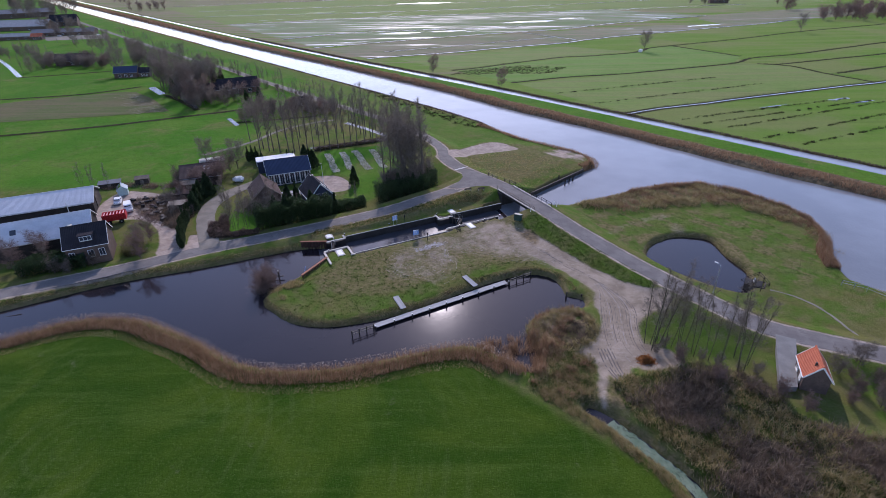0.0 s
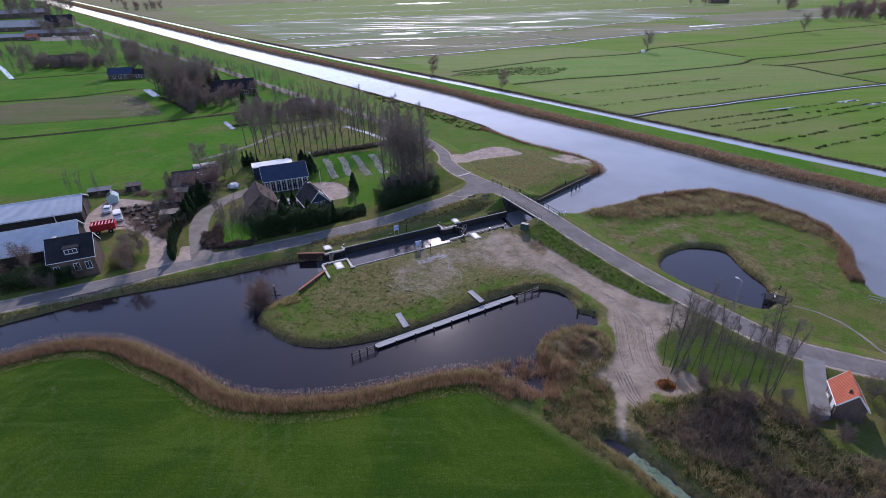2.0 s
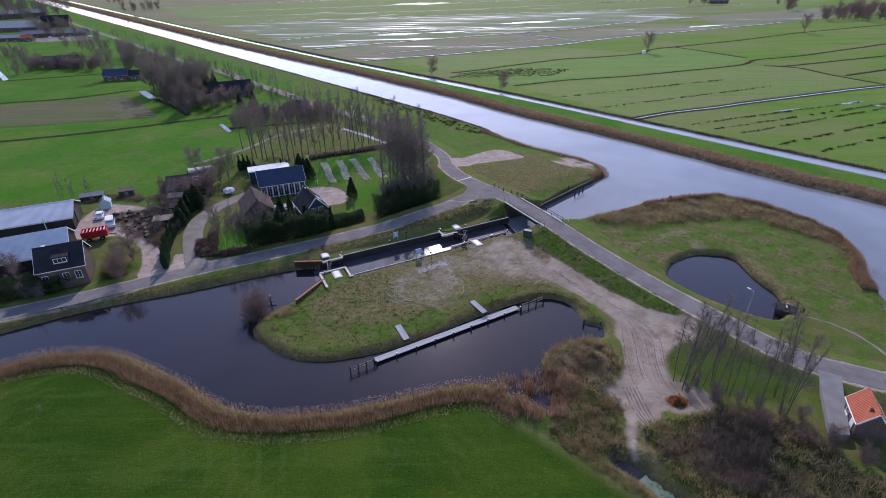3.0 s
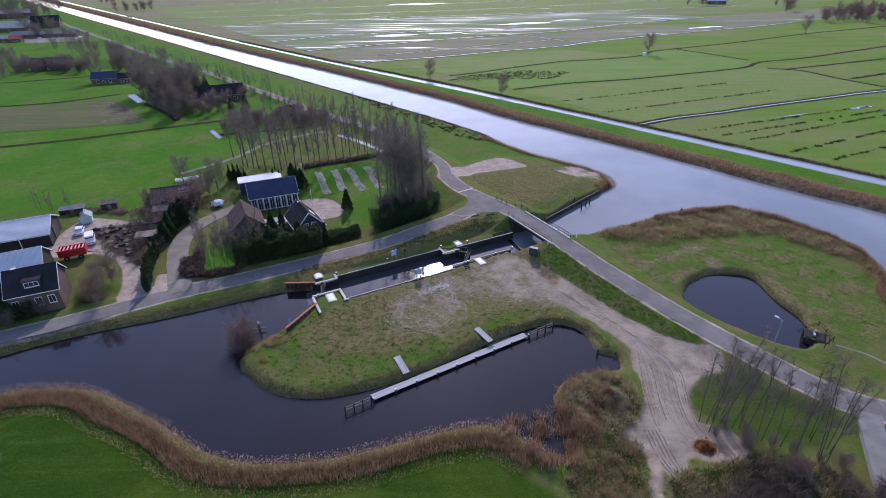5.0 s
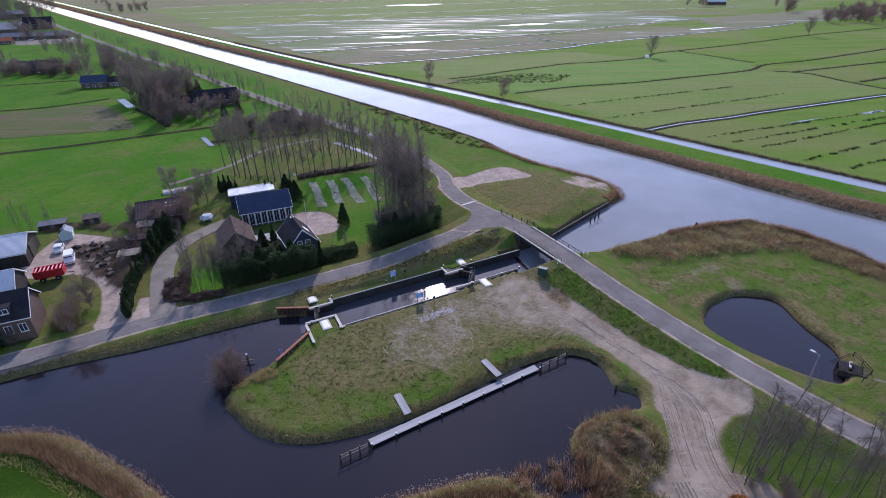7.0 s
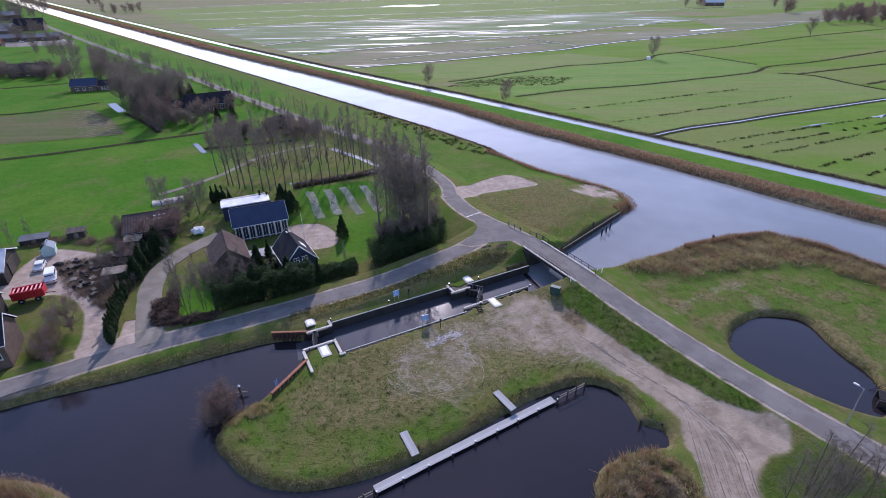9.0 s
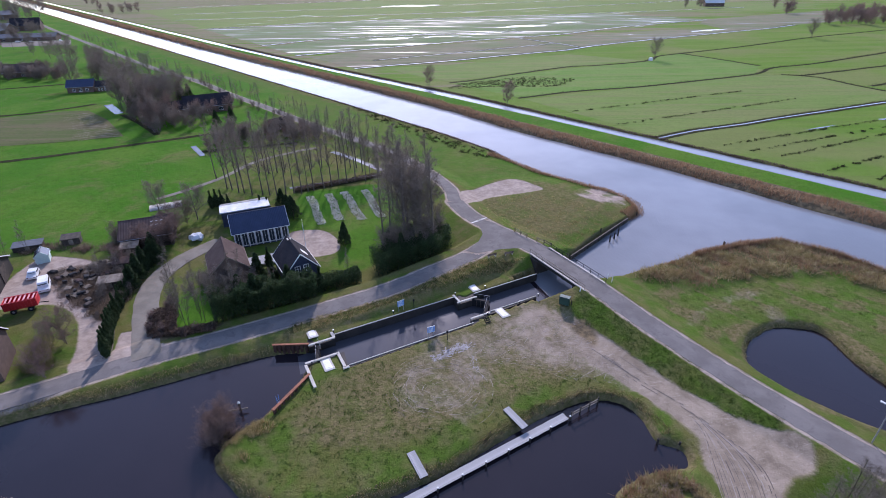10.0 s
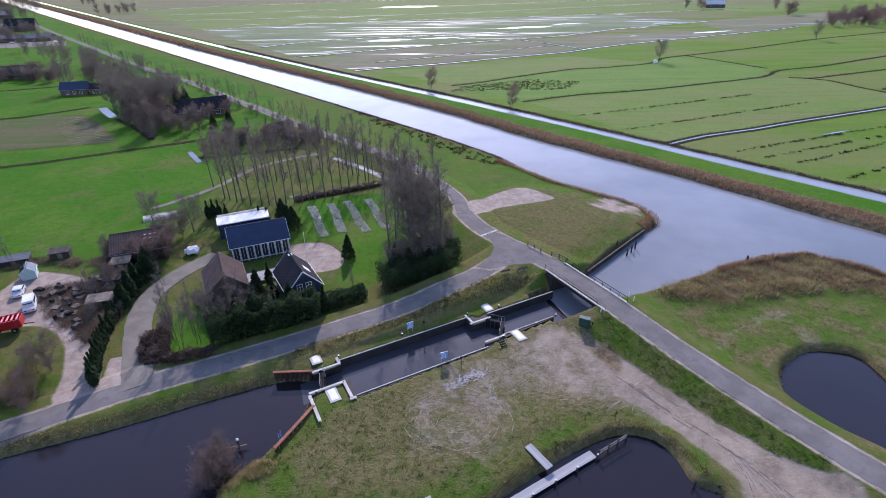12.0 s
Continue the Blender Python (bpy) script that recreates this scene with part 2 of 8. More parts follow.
M_ROOF_MID = roof_material("weathered_grey_sheet", (0.20, 0.21, 0.22), (0.27, 0.28, 0.29), 0.2, 0.7, 0.25)
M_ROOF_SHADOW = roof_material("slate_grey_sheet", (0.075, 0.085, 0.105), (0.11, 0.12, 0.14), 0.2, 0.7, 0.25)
M_ROOF_RED = roof_material("orange_red_pantiles", (0.34, 0.085, 0.040), (0.45, 0.125, 0.060), 0.24, 0.75, 0.2)
M_ROOF_OLD = roof_material("brown_old_tiles", (0.070, 0.048, 0.042), (0.100, 0.072, 0.062), 0.3, 0.9, 0.08)
M_GLASS = N("window_glass", 0.05, 0, 0.6).colour((0.03, 0.035, 0.045))
M_RED = simple("red_vehicle_paint", (0.50, 0.02, 0.025), (0.60, 0.035, 0.04), 1.0, 0.45, 0, 0.1, 6, 0.4, (0.33, 0.02, 0.02))
M_RED_FADED = simple("faded_red_paint", (0.55, 0.22, 0.22), (0.66, 0.32, 0.32), 1.0, 0.6, 0, 0.1, 6, 0.2)
M_GREEN_METAL = simple("green_painted_metal", (0.012, 0.044, 0.034), (0.018, 0.060, 0.046), 1.0, 0.5, 0, 0.1, 6, 0.4)
M_GREEN_PALE = simple("pale_green_paint", (0.42, 0.55, 0.50), (0.52, 0.64, 0.60), 1.0, 0.6, 0, 0.1, 6, 0.3)
M_BLUE_SIGN = simple("blue_sign_face", (0.10, 0.24, 0.55), (0.16, 0.32, 0.62), 1.0, 0.4, 0, 0.05, 6, 0.4)
M_RUBBER = simple("black_rubber", (0.015, 0.015, 0.015), (0.025, 0.025, 0.025), 3.0, 0.85)
M_BARK = simple("grey_brown_bark", (0.095, 0.076, 0.060), (0.150, 0.124, 0.10), 1.5, 0.9, 0, 0.5, 8)
M_BARK_GREEN = simple("mossy_bark", (0.062, 0.062, 0.036), (0.105, 0.095, 0.06), 1.5, 0.9, 0, 0.5, 8)
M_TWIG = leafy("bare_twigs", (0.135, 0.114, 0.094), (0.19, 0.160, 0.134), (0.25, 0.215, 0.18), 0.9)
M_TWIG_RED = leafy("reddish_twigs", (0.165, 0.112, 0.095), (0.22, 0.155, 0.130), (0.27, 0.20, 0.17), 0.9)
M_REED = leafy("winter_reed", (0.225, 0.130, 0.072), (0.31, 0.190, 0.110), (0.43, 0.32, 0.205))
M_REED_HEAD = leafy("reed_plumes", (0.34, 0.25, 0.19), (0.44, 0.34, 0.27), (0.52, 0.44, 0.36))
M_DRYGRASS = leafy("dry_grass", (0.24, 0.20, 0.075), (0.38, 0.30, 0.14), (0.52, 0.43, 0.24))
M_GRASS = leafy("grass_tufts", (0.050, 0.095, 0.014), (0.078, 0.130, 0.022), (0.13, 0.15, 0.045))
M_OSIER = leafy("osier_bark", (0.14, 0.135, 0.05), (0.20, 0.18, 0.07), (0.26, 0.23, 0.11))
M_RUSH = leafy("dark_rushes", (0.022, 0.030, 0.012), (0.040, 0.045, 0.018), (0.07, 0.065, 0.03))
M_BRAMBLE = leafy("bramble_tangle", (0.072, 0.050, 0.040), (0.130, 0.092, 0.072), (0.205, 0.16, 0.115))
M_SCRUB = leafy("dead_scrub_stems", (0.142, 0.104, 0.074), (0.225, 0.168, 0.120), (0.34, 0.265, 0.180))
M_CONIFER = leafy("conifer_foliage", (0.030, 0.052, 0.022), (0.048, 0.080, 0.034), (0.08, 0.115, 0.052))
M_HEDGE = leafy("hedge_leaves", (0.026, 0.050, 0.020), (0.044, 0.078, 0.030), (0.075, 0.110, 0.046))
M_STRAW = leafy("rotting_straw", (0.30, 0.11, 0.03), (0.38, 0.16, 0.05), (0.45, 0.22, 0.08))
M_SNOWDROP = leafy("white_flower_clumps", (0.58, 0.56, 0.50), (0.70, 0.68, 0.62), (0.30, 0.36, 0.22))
M_DUCKWEED = simple("duckweed_scum", (0.10, 0.15, 0.095), (0.17, 0.215, 0.15), 0.8, 0.8, 0, 0.3, 8, 0.1, (0.04, 0.05, 0.035))

# ---- mesh helpers ----


class Mesh:
    """Gathers vertices and faces, then becomes one object."""

    def __init__(self):
        self.v, self.f = [], []

    def poly(self, pts):
        k = len(self.v)
        self.v += [tuple(p) for p in pts]
        self.f.append(tuple(range(k, k + len(pts))))

    def box(self, c, s, rz=0.0, bev=0.02, rx=0.0, ry=0.0):
        h = [v / 2 for v in s]
        b = min(bev, min(h) * 0.8)
        R = Euler((radians(rx), radians(ry), radians(rz))).to_matrix()
        k, ids = len(self.v), {}
        for sx in (-1, 1):
            for sy in (-1, 1):
                for sz in (-1, 1):
                    for ax in range(3):
                        p = [sg * (hh if i == ax else hh - b) for i, (sg, hh) in enumerate(zip((sx, sy, sz), h))]
                        ids[sx, sy, sz, ax] = len(self.v)
                        self.v.append(tuple(R @ Vector(p) + Vector(c)))
        cc = Vector(c)

        def face(idx):
            a, b2, c2 = (Vector(self.v[i]) for i in idx[:3])
            nrm = (b2 - a).cross(c2 - a)
            mid = sum((Vector(self.v[i]) for i in idx), Vector()) / len(idx)
            self.f.append(tuple(idx) if nrm.dot(mid - cc) >= 0 else tuple(reversed(idx)))

        for ax in range(3):
            o1, o2 = [i for i in range(3) if i != ax]
            for sg in (-1, 1):
                q = []
                for a, b2 in ((-1, -1), (1, -1), (1, 1), (-1, 1)):
                    key = [0, 0, 0]
                    key[ax], key[o1], key[o2] = sg, a, b2
                    q.append(ids[(*key, ax)])
                face(q)
            for a in (-1, 1):
                for b2 in (-1, 1):
                    k1, k2 = [0, 0, 0], [0, 0, 0]
                    k1[ax], k1[o1], k1[o2] = -1, a, b2
                    k2[ax], k2[o1], k2[o2] = 1, a, b2
                    face([ids[(*k1, o1)], ids[(*k2, o1)], ids[(*k2, o2)], ids[(*k1, o2)]])
        for sx in (-1, 1):
            for sy in (-1, 1):
                for sz in (-1, 1):
                    face([ids[sx, sy, sz, 0], ids[sx, sy, sz, 1], ids[sx, sy, sz, 2]])
        return self

    def tube(self, p0, p1, r0, r1=None, n=6, caps=True):
        p0, p1 = Vector(p0), Vector(p1)
        r1 = r0 if r1 is None else r1
        d = (p1 - p0).normalized()
        a = d.orthogonal().normalized()
        b = d.cross(a)
        k = len(self.v)
        for p, r in ((p0, r0), (p1, r1)):
            for i in range(n):
                t = 2 * math.pi * i / n
                self.v.append(tuple(p + (a * math.cos(t) + b * math.sin(t)) * r))
        for i in range(n):
            j = (i + 1) % n
            self.f.append((k + i, k + j, k + n + j, k + n + i))
        if caps:
            self.f.append(tuple(range(k + n - 1, k - 1, -1)))
            self.f.append(tuple(range(k + n, k + 2 * n)))
        return self

    def prism(self, pts, z0, z1):
        """A plan outline, counter-clockwise, raised from z0 to z1."""
        n, k = len(pts), len(self.v)
        self.v += [(x, y, z0) for x, y in pts] + [(x, y, z1) for x, y in pts]
        self.f += [tuple(range(k + n - 1, k - 1, -1)), tuple(range(k + n, k + 2 * n))]
        self.f += [(k + i, k + (i + 1) % n, k + n + (i + 1) % n, k + n + i) for i in range(n)]
        return self

    def data(self, name, mat, smooth=False):
        me = bpy.data.meshes.new(name)
        me.from_pydata(self.v, [], self.f)
        me.materials.append(mat)
        if smooth:
            me.polygons.foreach_set("use_smooth", [True] * len(me.polygons))
        me.update()
        return me


def part(name, mesh, mat, parent, label="", smooth=False):
    ob = new(name, mesh.data(name, mat, smooth) if isinstance(mesh, Mesh) else mesh)
    ob.parent = parent
    return tagged(ob, label)


def thing(name, label, category, m=None, group="", kind=""):
    ob = new(name)
    ob.matrix_basis = m or Matrix()
    return tagged(ob, label, category, group, kind)


def solid(name, mesh, mat, label, category, group="", kind="", m=None, smooth=False):
    ob = new(name, mesh.data(name, mat, smooth))
    ob.matrix_basis = m or Matrix()
    return tagged(ob, label, category, group, kind)


def spline(pts, step=1.0, closed=False):
    """A smooth line through control points, as an array of evenly spaced points."""
    P = np.array(pts, float)
    n = len(P)
    out = []
    for i in range(n if closed else n - 1):
        if closed:
            a, b, c, d = P[(i - 1) % n], P[i], P[(i + 1) % n], P[(i + 2) % n]
        else:
            a, b, c, d = P[max(i - 1, 0)], P[i], P[i + 1], P[min(i + 2, n - 1)]
        k = max(2, int(np.linalg.norm((c - b)[:2]) / step))
        t = (np.arange(k) / k)[:, None]
        out.append(0.5 * (2 * b + (c - a) * t + (2 * a - 5 * b + 4 * c - d) * t**2 + (3 * b - a - 3 * c + d) * t**3))
    if not closed:
        out.append(P[-1:])
    return np.concatenate(out)


def segments_distance(X, Y, P, closed=True):
    """Distance of each place to a polyline, and the share along it of the nearest point (in point numbers)."""
    best, where = np.full(X.shape, 1e9), np.zeros(X.shape)
    m = len(P)
    for i in range(m if closed else m - 1):
        a, b = P[i][:2], P[(i + 1) % m][:2]
        d = b - a
        L = max(d @ d, 1e-9)
        t = np.clip(((X - a[0]) * d[0] + (Y - a[1]) * d[1]) / L, 0, 1)
        e = np.hypot(X - a[0] - t * d[0], Y - a[1] - t * d[1])
        near = e < best
        best[near], where[near] = e[near], (i + t)[near]
    return best, where


def inside(X, Y, P):
    r = np.zeros(X.shape, bool)
    for i in range(len(P)):
        (x0, y0), (x1, y1) = P[i - 1][:2], P[i][:2]
        if y0 == y1:
            continue
        c = ((y0 > Y) != (y1 > Y)) & (X < (x1 - x0) * (Y - y0) / (y1 - y0) + x0)
        r ^= c
    return r


def signed(X, Y, P, reach=12.0):
    """Distance to an outline, negative inside; only worked out near it."""
    out = np.full(X.shape, 1e3)
    P = np.asarray(P, float)
    lo, hi = P.min(0) - reach, P.max(0) + reach
    k = (X > lo[0]) & (X < hi[0]) & (Y > lo[1]) & (Y < hi[1])
    d, _ = segments_distance(X[k], Y[k], P)
    out[k] = np.where(inside(X[k], Y[k], P), -d, d)
    return out


def smooth01(v, lo, hi):
    t = np.clip((v - lo) / (hi - lo), 0, 1)
    return t * t * (3 - 2 * t)


# ---- the plan ----
WATER = -0.78
LOCK = math.radians(25.7)
LA, LN = Vector((math.cos(LOCK), math.sin(LOCK), 0)), Vector((-math.sin(LOCK), math.cos(LOCK), 0))
CU, CV = np.array((0.769, 0.640)), np.array((-0.640, 0.769))  # across and along the big canal


def lock_xy(s, n):
    p = LA * s + LN * n
    return (p.x, p.y)


def canal_xy(u, v):
    return tuple(CU * u + CV * v)


LOWER_CANAL = spline([(-132.2, 37.6), (-97.9, 59.4), (-75, 71.7), (-60.8, 79.7), (-46.4, 84.9), (-34.6, 89.7), (-28.6, 91.8), (-24, 91.9),
                      (-22.5, 87.7), (-25.2, 81.5), (-29.2, 76.9), (-30.9, 73.5), (-28.3, 70.2), (-23.8, 66.9), (-18.3, 65.9), (-11.8, 67.1), (-4.3, 70.1), (2.3, 74.1), (8.9, 78),
                      (15.6, 80.7), (19.7, 79.8), (21.4, 76.7), (21.7, 73.5), (24.1, 72.4), (23.9, 69.9), (19.3, 69.3), (14.7, 67), (13.2, 63.6), (14.5, 59.5),
                      (14.1, 55.5), (11.6, 54.9), (8.8, 57.7), (4.6, 60.5), (-0.6, 59.8), (-7.2, 58.1), (-13.7, 56.4), (-20.2, 55.7), (-24.8, 56.1), (-30.3, 57.9),
                      (-36.6, 61.8), (-42.9, 65.5), (-48.3, 68.1), (-54.6, 68.9), (-60.9, 68), (-68.9, 63), (-84.9, 53), (-132.5, 20.4)], 1.5, True)
POND = spline([(40.5, 87.3), (43.3, 91.3), (48.2, 94.2), (52.2, 94.3), (55.6, 92.5), (55.7, 85.4), (56.5, 80.3), (54.9, 75.4), (52.3, 73), (48.8, 74.4),
               (43.6, 79.6), (40.7, 84.4)], 1.0, True)
BASIN = [lock_xy(56.6, 94.4), lock_xy(69.6, 95.1), (22.7, 117.5), (30.1, 125.7), (40, 133.8), (44.1, 137.9), (43.9, 143.6), (41.6, 149), (35.1, 155.3), (28.4, 161.7), (22.3, 169.8), (17.1, 178.5),
         canal_xy(127.9, 130.7), canal_xy(141.4, 92.1), canal_xy(141, 6.9), (96, 62), (79.9, 67.9), (76.3, 72.2), (72.9, 76.2), (73.4, 78.6), (75.6, 84.4), (79.6, 93.6), (81.0, 99.3), (79.2, 107.2), (74.3, 115.2), (66.5, 121.4), (56.6, 120.4),
         (46, 116.9), (38.3, 113.4), (32, 111.2), (27.4, 109.4), lock_xy(68.4, 86.9), lock_xy(55.6, 87.1)]
CANAL = [canal_xy(u, v) for u, v in ((129.2, 123.3), (130.6, 140), (131.4, 160), (131.0, 220), (129.6, 407.8), (126, 800), (124, 1200), (126, 2800), (152, 2800), (151.5, 520), (150.5, 450), (152, 345), (155, 280), (155.8, 180), (152.6, 140), (154, 90), (152, 50), (153, 18), (154, -200.6), (158, -420), (112, -420), (117.6, -40.4), (139, 4), (139, 95))]
SIDE_DITCH = [canal_xy(u, v) for u, v in ((171.5, -400), (171, 60), (172, 127), (170.8, 200), (168, 300), (166.5, 450), (168, 820), (176, 2800), (184, 2800), (174.5, 820), (172.7, 500), (174.5, 300), (178.4, 200), (178.2, 105), (178.5, 24), (179, -400))]
SCRUB_DITCH = spline([(18.3, 47.1), (18.9, 47.9), (20.0, 47.4), (21.7, 45.9), (22.8, 44.2), (24.2, 42.6), (25.6, 40.3), (27.1, 38.0), (28.4, 35.0), (28.8, 24), (27.0, 24), (26.9, 34.5), (25.7, 37.7), (24.1, 39.8), (22.6, 41.8), (21.3, 43.7), (19.9, 45.6)], 1.0, True)
LOCK_CUT = [lock_xy(s, n) for s, n in ((16.6, 89.15), (22.4, 89.17), (22.4, 86.00), (44.3, 86.09), (44.4, 86.69), (58.6, 87.18), (59.5, 93.39), (45.3, 93.19), (45.4, 94.00), (22.8, 93.85), (22.7, 93.26), (17.2, 93.22))]

ROAD_WEST = spline([(-115.6, 53.4, 0.45), (-93.9, 67.2, 0.45), (-76.7, 75.6, 0.45), (-61.2, 82.9, 0.45), (-46.7, 90.6, 0.5), (-35.7, 95.1, 0.65), (-22.8, 100.6, 1.0), (-12.2, 105.4, 1.45),
                    (-4.4, 110.2, 1.9), (3, 115.1, 2.3), (8.7, 121.2, 2.4)], 1.0)
ROAD_EAST = spline([(1.3, 140.6, 2.2), (3.8, 133.4, 2.3), (8.1, 126.2, 2.4), (12, 121.3, 2.4), (16.9, 114.1, 2.42), (22.4, 103.8, 2.4), (28, 93.5, 1.8), (35.2, 81.7, 1.2),
                    (41.6, 72, 1.0), (48.6, 62.4, 1.0), (55, 58.5, 1.0), (62.1, 55.1, 1.0), (78.8, 46.1, 1.0), (119.4, 21.2, 1.0)], 1.0)
ROAD_NORTH = spline([(1.3, 140.6, 2.2), (0.7, 148.4, 2.0), (-2.6, 157.8, 1.7), (-7.5, 168.3, 1.3), (-15.6, 181, 1.1), (-28.5, 196.5, 1.0), (-43, 212, 0.9), (-57, 228.5, 0.9), (-74, 249, 0.8), (-94, 272, 0.8), (-119, 303, 0.7),
                     (-145, 330, 0.6), (-178, 366, 0.6), (-220, 416, 0.5), (-285, 492, 0.5), (-378, 601, 0.5), (-470, 712, 0.5)], 2.0)
ROADS = ((ROAD_WEST, 1.75), (ROAD_EAST, 1.9), (ROAD_NORTH, 1.5))

MUD_ISLAND = spline([(-9.3, 85.1), (-6.9, 90.8), (-1.8, 95.5), (5.3, 99), (11.9, 101.9), (18, 98.8), (20.9, 94.3), (24.7, 87), (22.2, 81.8), (16.5, 84.5), (9, 86.1), (3.3, 83.1), (-2.3, 79.6), (-7.5, 79.5)], 1.5, True)
MUD_LANE = spline([(17.6, 97.1), (21.4, 94.4), (25.1, 88.1), (29.9, 81.4), (36, 74.2), (38.9, 71.7), (37.1, 68.2), (33.9, 67.2), (30.8, 64.2), (30, 59.6), (33.1, 58), (34, 54.6), (29.7, 53.2),
                   (26.4, 54.4), (25.3, 50.4), (23.6, 49.9), (22.7, 53.8), (19.7, 57.9), (23.1, 60.7), (25.5, 65.3), (25.2, 69.3), (26.5, 73.1), (24.1, 77.9), (20.3, 82.9), (16.6, 88)], 1.5, True)
MOUND = spline([(13.6, 63.0), (15.6, 66.2), (19.8, 68.7), (23.4, 67.2), (24.2, 64.6), (23.0, 60.6), (18.6, 57.7), (16.1, 57.8), (13.8, 59.8)], 1.0, True)
REEDLAND = spline([(32.9, 110), (39.7, 113.7), (46.5, 117.3), (56.3, 121.1), (66.1, 122.2), (74.5, 115.5), (79.9, 106.8), (81.4, 98.7), (79.4, 89.3), (76.9, 84.6), (75.4, 89.2), (75.9, 96.2), (72, 103.1), (65.1, 107.6), (56.2, 108.4), (48.4, 106.5), (41.6, 105.1), (35.8, 106.7)], 1.5, True)
SCRUB = spline([(16.3, 48.6), (20.2, 52.2), (24, 52.5), (29.7, 53.4), (34.6, 54.8), (39.4, 53.5), (43.3, 50.5), (44.7, 44.8), (51, 41.9), (58.9, 40.2), (62.8, 28.5), (58.8, 12.2), (33.4, 12.4), (29.6, 30.9), (28.2, 37.8), (25.4, 44.1)], 1.5, True)
FIELD = spline([(-69.9, 60.2), (-60.9, 64.9), (-54.7, 66.1), (-48.4, 65.3), (-43, 62.9), (-36.7, 59.2), (-30.3, 55.4), (-24.8, 53.7), (-20.2, 53.3), (-13.7, 54), (-7.2, 55.6), (-0.6, 57), (4.2, 56.2), (8.3, 52.2), (12.4, 48.2),
                (16, 44.9), (21, 40.2), (24.3, 36.4), (25.4, 24), (23.4, -56.7), (-125, -51.2), (-124, 24.6)], 2.0, True)
YARD = spline([(-51.7, 89.3), (-54.4, 95.2), (-57, 101.8), (-60, 108.3), (-64, 114.7), (-69.2, 120), (-79.7, 122.9), (-82.4, 118.5), (-79.9, 105.5), (-69.4, 105.8), (-62.8, 101.6), (-58.8, 95.1), (-55.9, 88.1)], 1.5, True)
DRIVE = spline([(-46.3, 90.8), (-49.2, 96.5), (-52, 102.5), (-54.2, 108.5), (-54.7, 115.1), (-52.1, 122.3), (-48.2, 127.4)], 1.0)
GARDEN = spline([(-35.1, 131.2), (-26.9, 132.7), (-22.4, 124), (-24.3, 116.8), (-17.9, 114.1), (-12.3, 123.2), (-11.2, 138.9), (-16.6, 156.5), (-29.5, 154.8), (-36.8, 151.1)], 1.5, True)
GARDEN_GRAVEL = spline([(-34.8, 130.1), (-31.5, 131.8), (-27.1, 130.9), (-23.3, 125.6), (-23.7, 121), (-28.8, 119.9), (-32, 123.6)], 1.0, True)
TURNING_PLACE = spline([(2.2, 143.4), (3.9, 147.9), (7.5, 151.4), (13.6, 155.8), (18.3, 157.4), (22.2, 153), (24, 149.7), (18.8, 147.7), (9.8, 145), (5.6, 140.8), (3.3, 138.4)], 1.0, True)
PALE_SPIT = spline([(31.2, 144.7), (34.1, 149.4), (38.9, 151.9), (42.4, 147.5), (42.2, 141.2), (38.8, 139.4)], 1.0, True)

SLOPE = [(21, 102.2), (24.2, 96.1), (30.9, 84.8), (38, 75.0), (36.6, 73.2), (32.6, 75.9), (28.0, 81.5), (22.4, 90), (18.2, 96.4), (17.8, 100)]
EAST_MEADOW = [(30, 104.2), (35.8, 107.8), (43.5, 104.6), (57.2, 107.3), (71, 101.9), (74.9, 89.2), (70.9, 75.2), (59, 72.7), (57.1, 81.9), (57.1, 93.5), (49.3, 96.7), (41.5, 93.1), (38.6, 85), (33.8, 92.9)]
NORTH_VERGE = [(-27.2, 94.8), (-22.6, 96), (9.1, 111.6), (12.9, 114), (3.5, 113.2), (-11.5, 103.1), (-26.3, 97.5)]
MUD_TAIL = spline([(21.8, 54.9), (24.6, 55.2), (23.1, 53.1), (22.1, 50.5), (21.2, 47.5), (20.5, 47.8), (20.6, 50.6), (21.5, 52.9)], 0.7, True)
DARK_SPILL = spline([(16.6, 95.8), (19.6, 96.3), (20.4, 92.3), (19.2, 90.1), (17.0, 92.4)], 0.7, True)
WHEEL_RING = spline([(2.6, 83), (-0.5, 87.6), (-4.5, 88.8), (-9, 86.6), (-11, 82.4), (-7.5, 78), (-2.6, 77.4), (1.4, 79.4)], 1.0, True)
DRIVE_GREEN = spline([(-46.3, 99.3), (-48.9, 104.8), (-46.2, 109.8), (-41.7, 106.1), (-36.2, 109.6), (-31.7, 109.2), (-35.8, 102.8), (-42.7, 97.8)], 1.0, True)
LANE_WOOD_GREEN = [(30.7, 60.8), (30.3, 64.2), (34.2, 67.1), (37.5, 68.3), (43.3, 63.8), (47.2, 59.8), (43.3, 54.6), (35.5, 56.8)]
BAY_BANK = spline([(15.4, 57.6), (17.5, 57.0), (19.6, 57.4), (21.4, 56.6), (20.8, 52.9), (20.1, 50.4), (20.0, 48.6), (18.6, 48.6), (15.0, 47.9), (11.6, 51.4), (13.6, 54.2)], 1.0, True)
JUNK_YARD = spline([(-75.5, 116.9), (-69.1, 119), (-61, 122), (-59.5, 110), (-61.6, 104.8), (-66.0, 106.2), (-71.3, 111.2)], 1.0, True)
YARD_BRUSH = spline([(-67.7, 117.7), (-65.6, 119.6), (-61.8, 119.4), (-58.9, 117.2), (-57.4, 109.4), (-56.8, 105.3), (-57.4, 100.7), (-61.7, 103.2), (-62.5, 108.1), (-66.5, 111.8)], 1.0, True)
